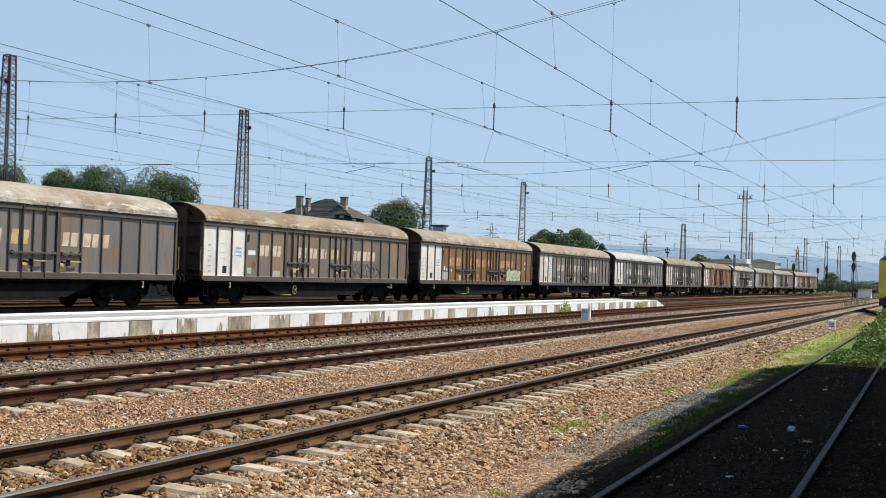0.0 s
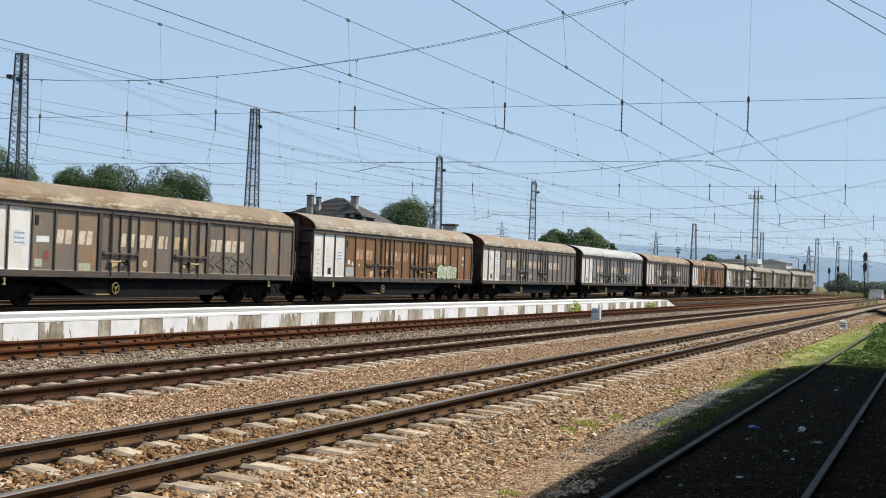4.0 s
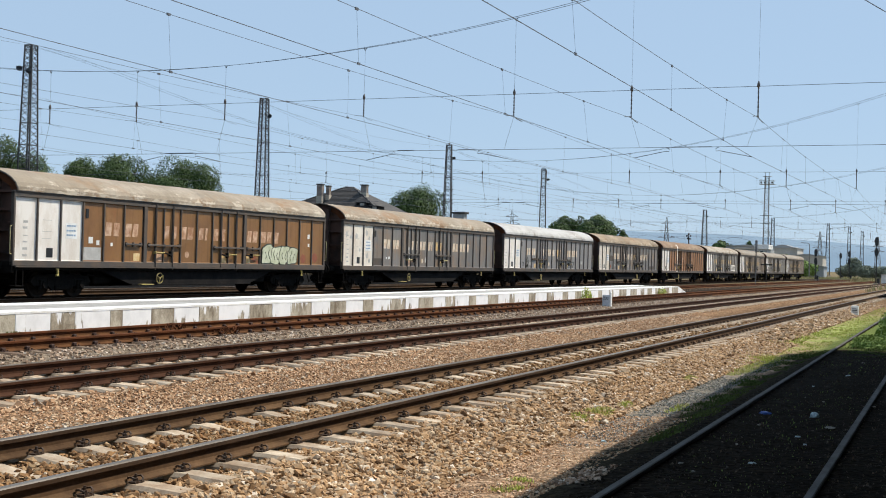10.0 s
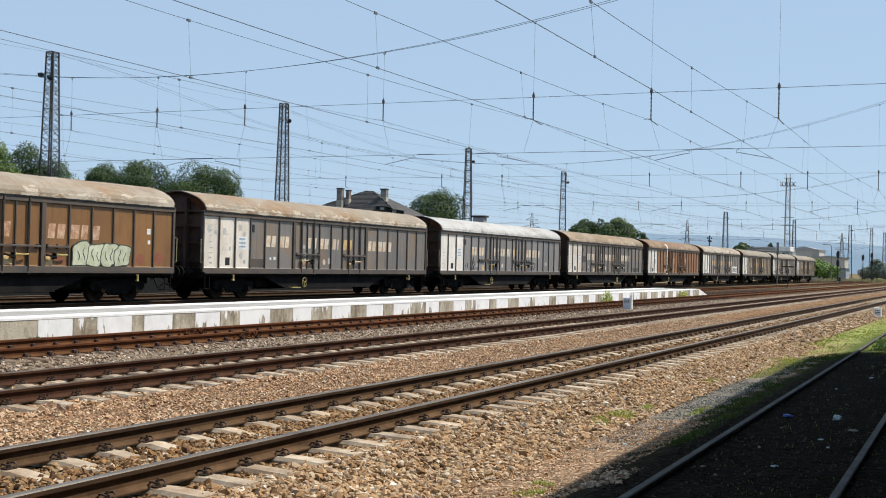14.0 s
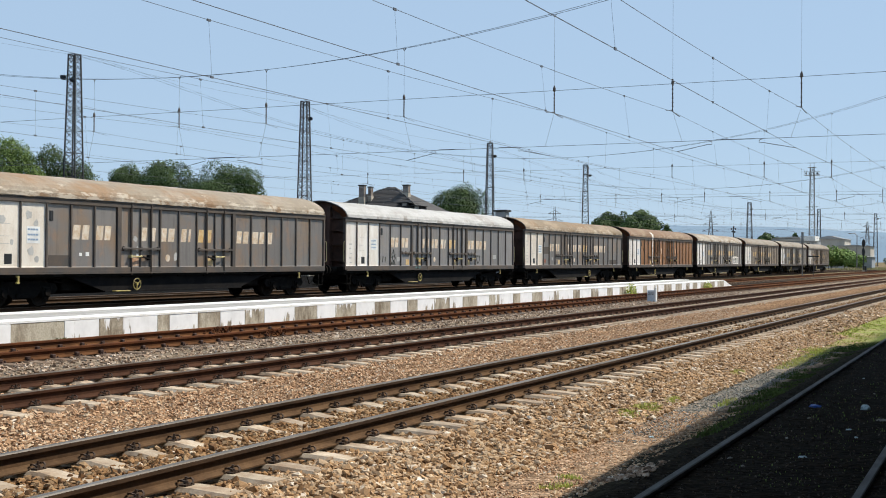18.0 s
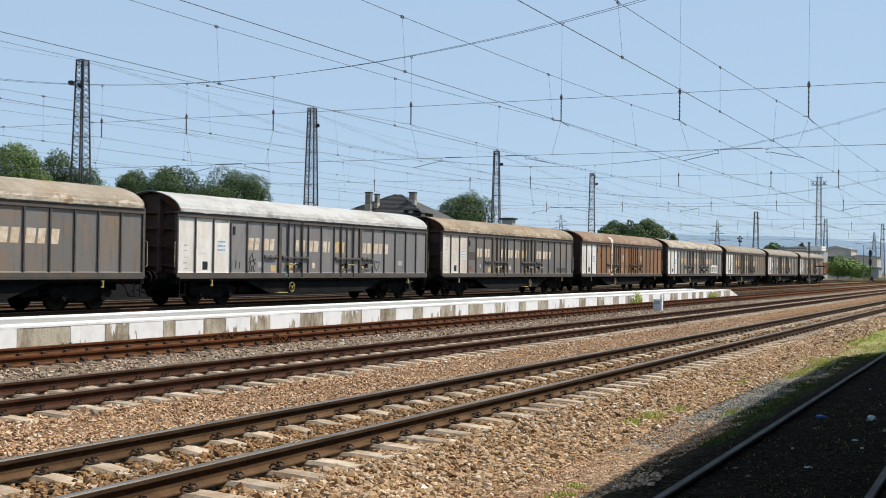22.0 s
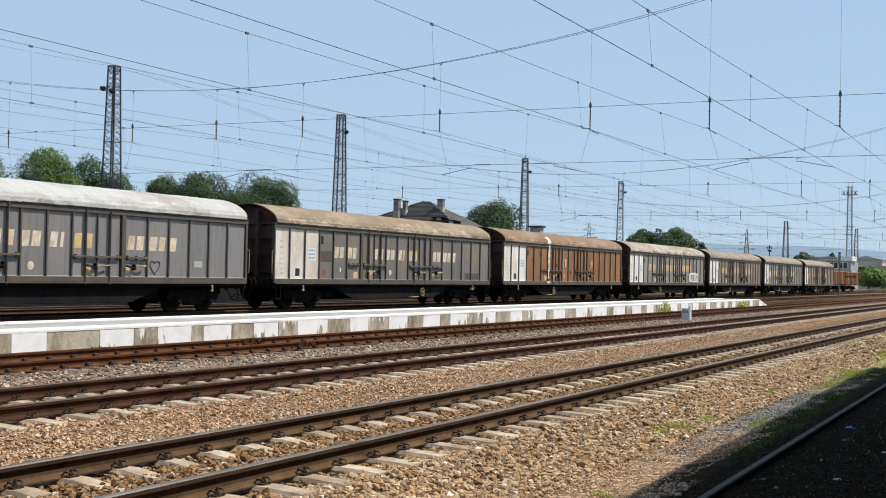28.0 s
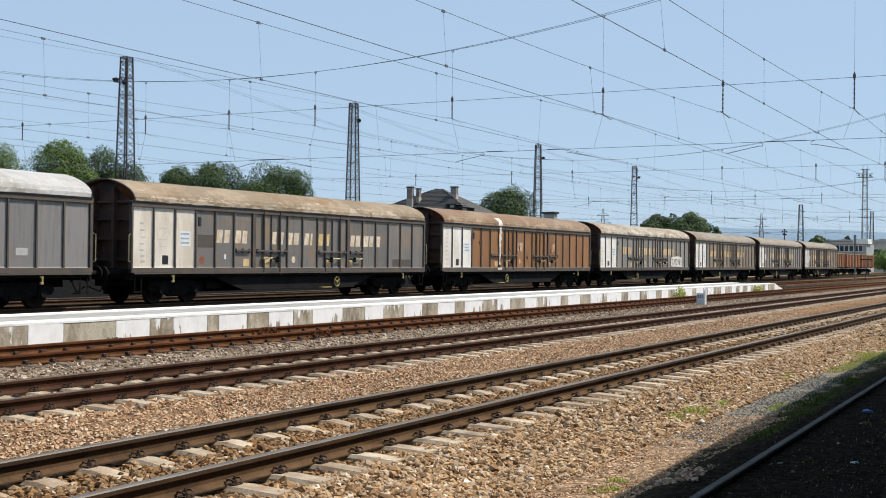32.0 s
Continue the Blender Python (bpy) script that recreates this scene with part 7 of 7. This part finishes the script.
part("side", Shape().box(0.12, 0.19, -0.095, 0.095, 0, 0.68, 0.02), M_WHITE, km)
part("figures", text_mesh("233", 0.17, M_BLACK), None, km, at=pose(-0.04, -0.096, 0.40, 90))
hm = thing("marker_stone", "white marker stone with illegible dark lettering beside the main track", "marker stone", at=pose(-4.75, 57.6, -0.44))
part("stone", Shape().box(-0.165, 0.165, -0.10, 0.10, 0, 0.52, 0.025), M_WHITE, hm)
for z in (0.36, 0.29, 0.22):
    part("bar", Shape().box(-0.11, 0.11, -0.106, -0.098, z, z + 0.035), M_BLACK, hm)


def colour_signal(x, y, h, heads, label):
    s = thing("light_signal", label, "railway signal", "light signals", at=pose(x, y, -0.25))
    part("post", Shape().turned((0, 0, 0), [(0.09, 0), (0.07, h)], 10), M_BLACK, s)
    part("footing", Shape().box(-0.35, 0.35, -0.35, 0.35, -0.2, 0.25, 0.03), M_GREY_BLOCK, s)
    part("relay_case", Shape().box(0.15, 0.55, -0.2, 0.2, 0, 1.0, 0.03), M_BLACK, s)
    z = h
    for k in range(heads):
        out = [(0.30 * math.cos(a), z - 0.75 + 0.72 * math.sin(a)) for a in (2 * math.pi * j / 18 for j in range(18))]
        head = part("signal_head", Shape().prism(out, 1, -0.18, -0.08), M_BLACK, s)
        for dz in (-0.32, 0.02, 0.36):
            part("lens", Shape().disc((0, -0.20, z - 0.75 + dz), (0, 1, 0), 0.10, 0.03, 10), M_GLASS, head)
        part("hood", Shape().prism([(-0.14, z - 0.40), (0.14, z - 0.40), (0.14, z - 0.34), (-0.14, z - 0.34)], 1, -0.42, -0.18), M_BLACK, head)
        z -= 1.62
    part("ladder", Shape().bar((-0.25, 0.15, 0.2), (-0.25, 0.15, h - 0.6), 0.04).bar((0.05, 0.15, 0.2), (0.05, 0.15, h - 0.6), 0.04), M_BLACK, s)
    return s


colour_signal(-26.7, 236.8, 6.0, 2, "black light signal with two oval heads on a post")
colour_signal(-27.6, 293.4, 6.2, 1, "black light signal with one oval head on a post")
colour_signal(-24.8, 283.3, 6.5, 2, "black light signal with two oval heads on a post")
colour_signal(-13.3, 196.9, 7.3, 2, "tall black light signal with two oval heads between the tracks")

pb = thing("signal_post", "slim grey post with a narrow dark board at its head", "post", at=pose(-21.9, 137.6, -0.25))
part("post", Shape().turned((0, 0, 0), [(0.07, 0), (0.06, 4.0)], 10), M_GALV, pb)
part("board", Shape().box(-0.13, 0.13, -0.05, 0.05, 3.7, 5.05, 0.02), M_GALV, pb)
ts_ = thing("track_sign", "dark T-shaped sign on a thin post beside the track", "sign", at=pose(-21.2, 140.6, -0.25))
part("post", Shape().turned((0, 0, 0), [(0.04, 0), (0.04, 2.3)], 8), M_STEEL, ts_)
part("board", Shape().box(-0.62, 0.62, -0.04, 0.04, 2.32, 2.48, 0.02), M_STEEL, ts_)
lp = thing("street_lamp", "tall thin grey lamp post with an arm", "lamp post", at=pose(-35.3, 300, -0.3))
part("post", Shape().turned((0, 0, 0), [(0.13, 0), (0.08, 8.2)], 8), M_GALV, lp)
part("arm", Shape().tube([(0, 0, 8.1), (-0.5, 0, 8.5), (-1.5, 0, 8.5)], 0.06, 6), M_GALV, lp)
part("lamp_head", Shape().box(-2.0, -1.4, -0.15, 0.15, 8.42, 8.58, 0.03), M_GALV, lp)
hn = thing("horn_mast", "dark mast with a cluster of loudspeakers at its head", "mast", at=pose(-70.6, 330, -0.4))
part("post", Shape().turned((0, 0, 0), [(0.2, 0), (0.14, 11.0)], 8), M_STEEL, hn)
for x, z in ((-0.5, 10.6), (0.5, 10.6), (-0.3, 9.9), (0.35, 9.8), (0, 11.1)):
    part("loudspeaker", Shape().turned((x, 0, z - 0.25), [(0.10, 0), (0.28, 0.2), (0.28, 0.3), (0.1, 0.5)], 8), M_BLACK, hn)

# Orange open wagons standing behind the train.
M_ORANGE = surf("weathered_orange_paint", (0.36, 0.135, 0.045), (0.16, 0.070, 0.035), 0.6, 0.8, 20, 0.75, 0, 0.1, stretch=(1, 1, 0.3))
for k in range(4):
    w = thing("open_wagon", "weathered orange open freight wagon standing on a yard track", "freight wagon", "standing open wagons", at=pose(TRACKS["T6"], 214.8 - 14.6 * k, 0))
    part("floor", Shape().box(-1.4, 1.4, -6.6, 6.6, 1.05, 1.25), M_DARK, w)
    for sgn in (-1, 1):
        part("side_wall", Shape().box(sgn * 1.40 - 0.03, sgn * 1.40 + 0.03, -6.6, 6.6, 1.2, 3.15), M_ORANGE, w)
        part("end_wall", Shape().box(-1.4, 1.4, sgn * 6.6 - 0.03, sgn * 6.6 + 0.03, 1.2, 3.15), M_ORANGE, w)
        part("top_rail", Shape().box(sgn * 1.43 - 0.05, sgn * 1.43 + 0.05, -6.6, 6.6, 3.12, 3.24), P_LABEL, w)
        bg = part("bogie", kept("bogie", bogie_shape, M_DARK), None, w, at=pose(0, sgn * 4.4, 0))
        for a in (-0.9, 0.9):
            part("wheelset", kept("wheelset", wheelset_shape, M_TYRE), None, bg, at=pose(0, a, WHEEL_R))
        for x in (-0.875, 0.875):
            part("buffer", Shape().disc((x, sgn * 6.9, 1.06), (0, 1, 0), 0.12, 0.3, 10), M_DARK, w)
    for y in np.linspace(-6.5, 6.5, 10):
        part("stanchion", Shape().box(1.42, 1.52, y - 0.06, y + 0.06, 1.1, 3.15), M_ORANGE, w)

# Yellow works vehicle at the end of the siding.
M_LOCO = surf("yellow_body_paint", (0.62, 0.42, 0.06), (0.48, 0.31, 0.06), 0.4, 0.8, 20, 0.5, 0, 0.05)
yv = thing("works_vehicle", "yellow rail works vehicle with a dark underframe on the siding", "rail vehicle", at=pose(-3.02, 97.6, -0.2))
part("body", Shape().box(-1.45, 1.45, -6, 6, 1.05, 3.8, 0.08), M_LOCO, yv)
part("roof", Shape().prism([(-1.45, 3.78), (1.45, 3.78), (1.1, 4.05), (-1.1, 4.05)], 1, -6, 6), M_STEEL, yv)
part("underframe", Shape().box(-1.4, 1.4, -6, 6, 0.55, 1.06, 0.03), M_BLACK, yv)
for y in (-4, 4):
    bg = part("bogie", kept("bogie", bogie_shape, M_DARK), None, yv, at=pose(0, y, 0))
    for a in (-0.9, 0.9):
        part("wheelset", kept("wheelset", wheelset_shape, M_TYRE), None, bg, at=pose(0, a, WHEEL_R))
for x in (-0.875, 0.875):
    part("buffer", Shape().disc((x, -6.3, 1.06), (0, 1, 0), 0.16, 0.3, 12), M_DARK, yv)
for y in (-3, 0, 3):
    win = part("window", Shape().box(-1.47, -1.44, y - 0.6, y + 0.6, 2.4, 3.2), M_BLACK, yv)
    part("pane", Shape().box(-1.48, -1.465, y - 0.52, y + 0.52, 2.47, 3.13), M_GLASS, win)

# Litter on the shaded siding.
M_BAG = plain("blue_plastic", (0.03, 0.09, 0.34), 0.35)
M_PALE_PLASTIC = plain("pale_plastic", (0.32, 0.42, 0.44), 0.3)
M_PAPER = plain("crumpled_paper", (0.20, 0.185, 0.16), 0.8)


def crumple(name, label, x, y, sx, sy, sz, material, seed, cat="litter"):
    rng = random.Random(seed)
    bm = bmesh.new()
    bmesh.ops.create_icosphere(bm, subdivisions=2, radius=1.0)
    for v in bm.verts:
        k = 1 + rng.uniform(-0.28, 0.28)
        v.co = Vector((v.co.x * sx * k, v.co.y * sy * k, max(v.co.z * sz * k, -sz * 0.4)))
    me = bpy.data.meshes.new(name)
    bm.to_mesh(me)
    bm.free()
    me.materials.append(material)
    ob = new(name, me)
    ob.matrix_basis = pose(x, y, -0.285 + sz * 0.4, rz=rng.uniform(0, 180))
    return tagged(ob, label, cat, "litter on the siding")


crumple("plastic_bag", "crushed blue plastic bag lying between the rails", -2.42, 16.2, 0.075, 0.035, 0.025, M_BAG, 1)
crumple("plastic_bottle", "crushed clear plastic bottle lying between the rails", -1.80, 16.2, 0.055, 0.06, 0.05, M_PALE_PLASTIC, 2)
crumple("paper_scrap", "pale paper scrap on the dirt between the rails", -1.50, 15.2, 0.05, 0.06, 0.02, M_PAPER, 3)
lst = [(-2.0, 23.1, 0.28, 0.05), (-2.3, 15.0, 0.07, 0.04), (-2.25, 13.2, 0.09, 0.04), (-1.9, 12.0, 0.10, 0.05), (-2.3, 11.2, 0.06, 0.03), (-2.5, 11.6, 0.08, 0.03), (-1.6, 13.6, 0.05, 0.05), (-1.9, 18.2, 0.06, 0.03), (-1.2, 18.0, 0.06, 0.04),
       (-2.3, 20.5, 0.06, 0.03), (-2.0, 26.5, 0.10, 0.05), (-0.7, 15.5, 0.06, 0.04), (-1.75, 14.2, 0.07, 0.05), (-2.2, 18.6, 0.05, 0.03), (-3.4, 13.6, 0.10, 0.05), (-3.55, 12.6, 0.09, 0.06)]
for n, (x, y, sx, sy) in enumerate(lst):
    crumple("paper_scrap", "small pale scrap of litter on the dirt", x, y, sx * 0.38, sy * 0.45, 0.012, M_PAPER if n % 3 else M_PALE_PLASTIC, 10 + n)
crumple("paper_cup", "white cup standing among the weeds by the rail", -1.35, 32.6, 0.05, 0.05, 0.12, M_WHITE, 60)
# Black mound added where the works vehicle's shadow darkens the ground.
heap = thing("cinder_heap", "small dark mound added where the works vehicle casts its shadow", "heap", at=pose(-5.6, 94.0, -0.45))
rng = np.random.default_rng(77)
hs_, hv = 18, []
for j in range(7):
    for i in range(hs_):
        q, f = 2 * math.pi * i / hs_, j / 6
        hv.append((1.15 * f * math.cos(q) * rng.uniform(0.9, 1.1), 1.6 * f * math.sin(q) * rng.uniform(0.9, 1.1), 0.50 * (1 - f) ** 0.8 + rng.uniform(0, 0.05) * (1 - f)))
part("cinders", Shape().add(hv, [(j * hs_ + i, j * hs_ + (i + 1) % hs_, (j + 1) * hs_ + (i + 1) % hs_, (j + 1) * hs_ + i) for j in range(6) for i in range(hs_)]), M_DARK, heap)
rust_heap = thing("rusty_chain", "heap of rusted chain and plates lying against the rail", "scrap", at=pose(-16.15, 23.3, -0.2))
rng = random.Random(4)
for n in range(14):
    part("link", Shape().tube([(0.03 * math.cos(a), 0.055 * math.sin(a), 0) for a in (2 * math.pi * j / 8 for j in range(8))], 0.014, 4, True), M_RAIL_RUST, rust_heap,
         at=pose(rng.uniform(0.95, 1.2), -0.9 + n * 0.07, 0.10 + rng.uniform(0, 0.08), rng.uniform(0, 90), 0, rng.uniform(0, 180)))
copy_thing(rust_heap, pose(-17.65, 23.35, -0.2))

motions()
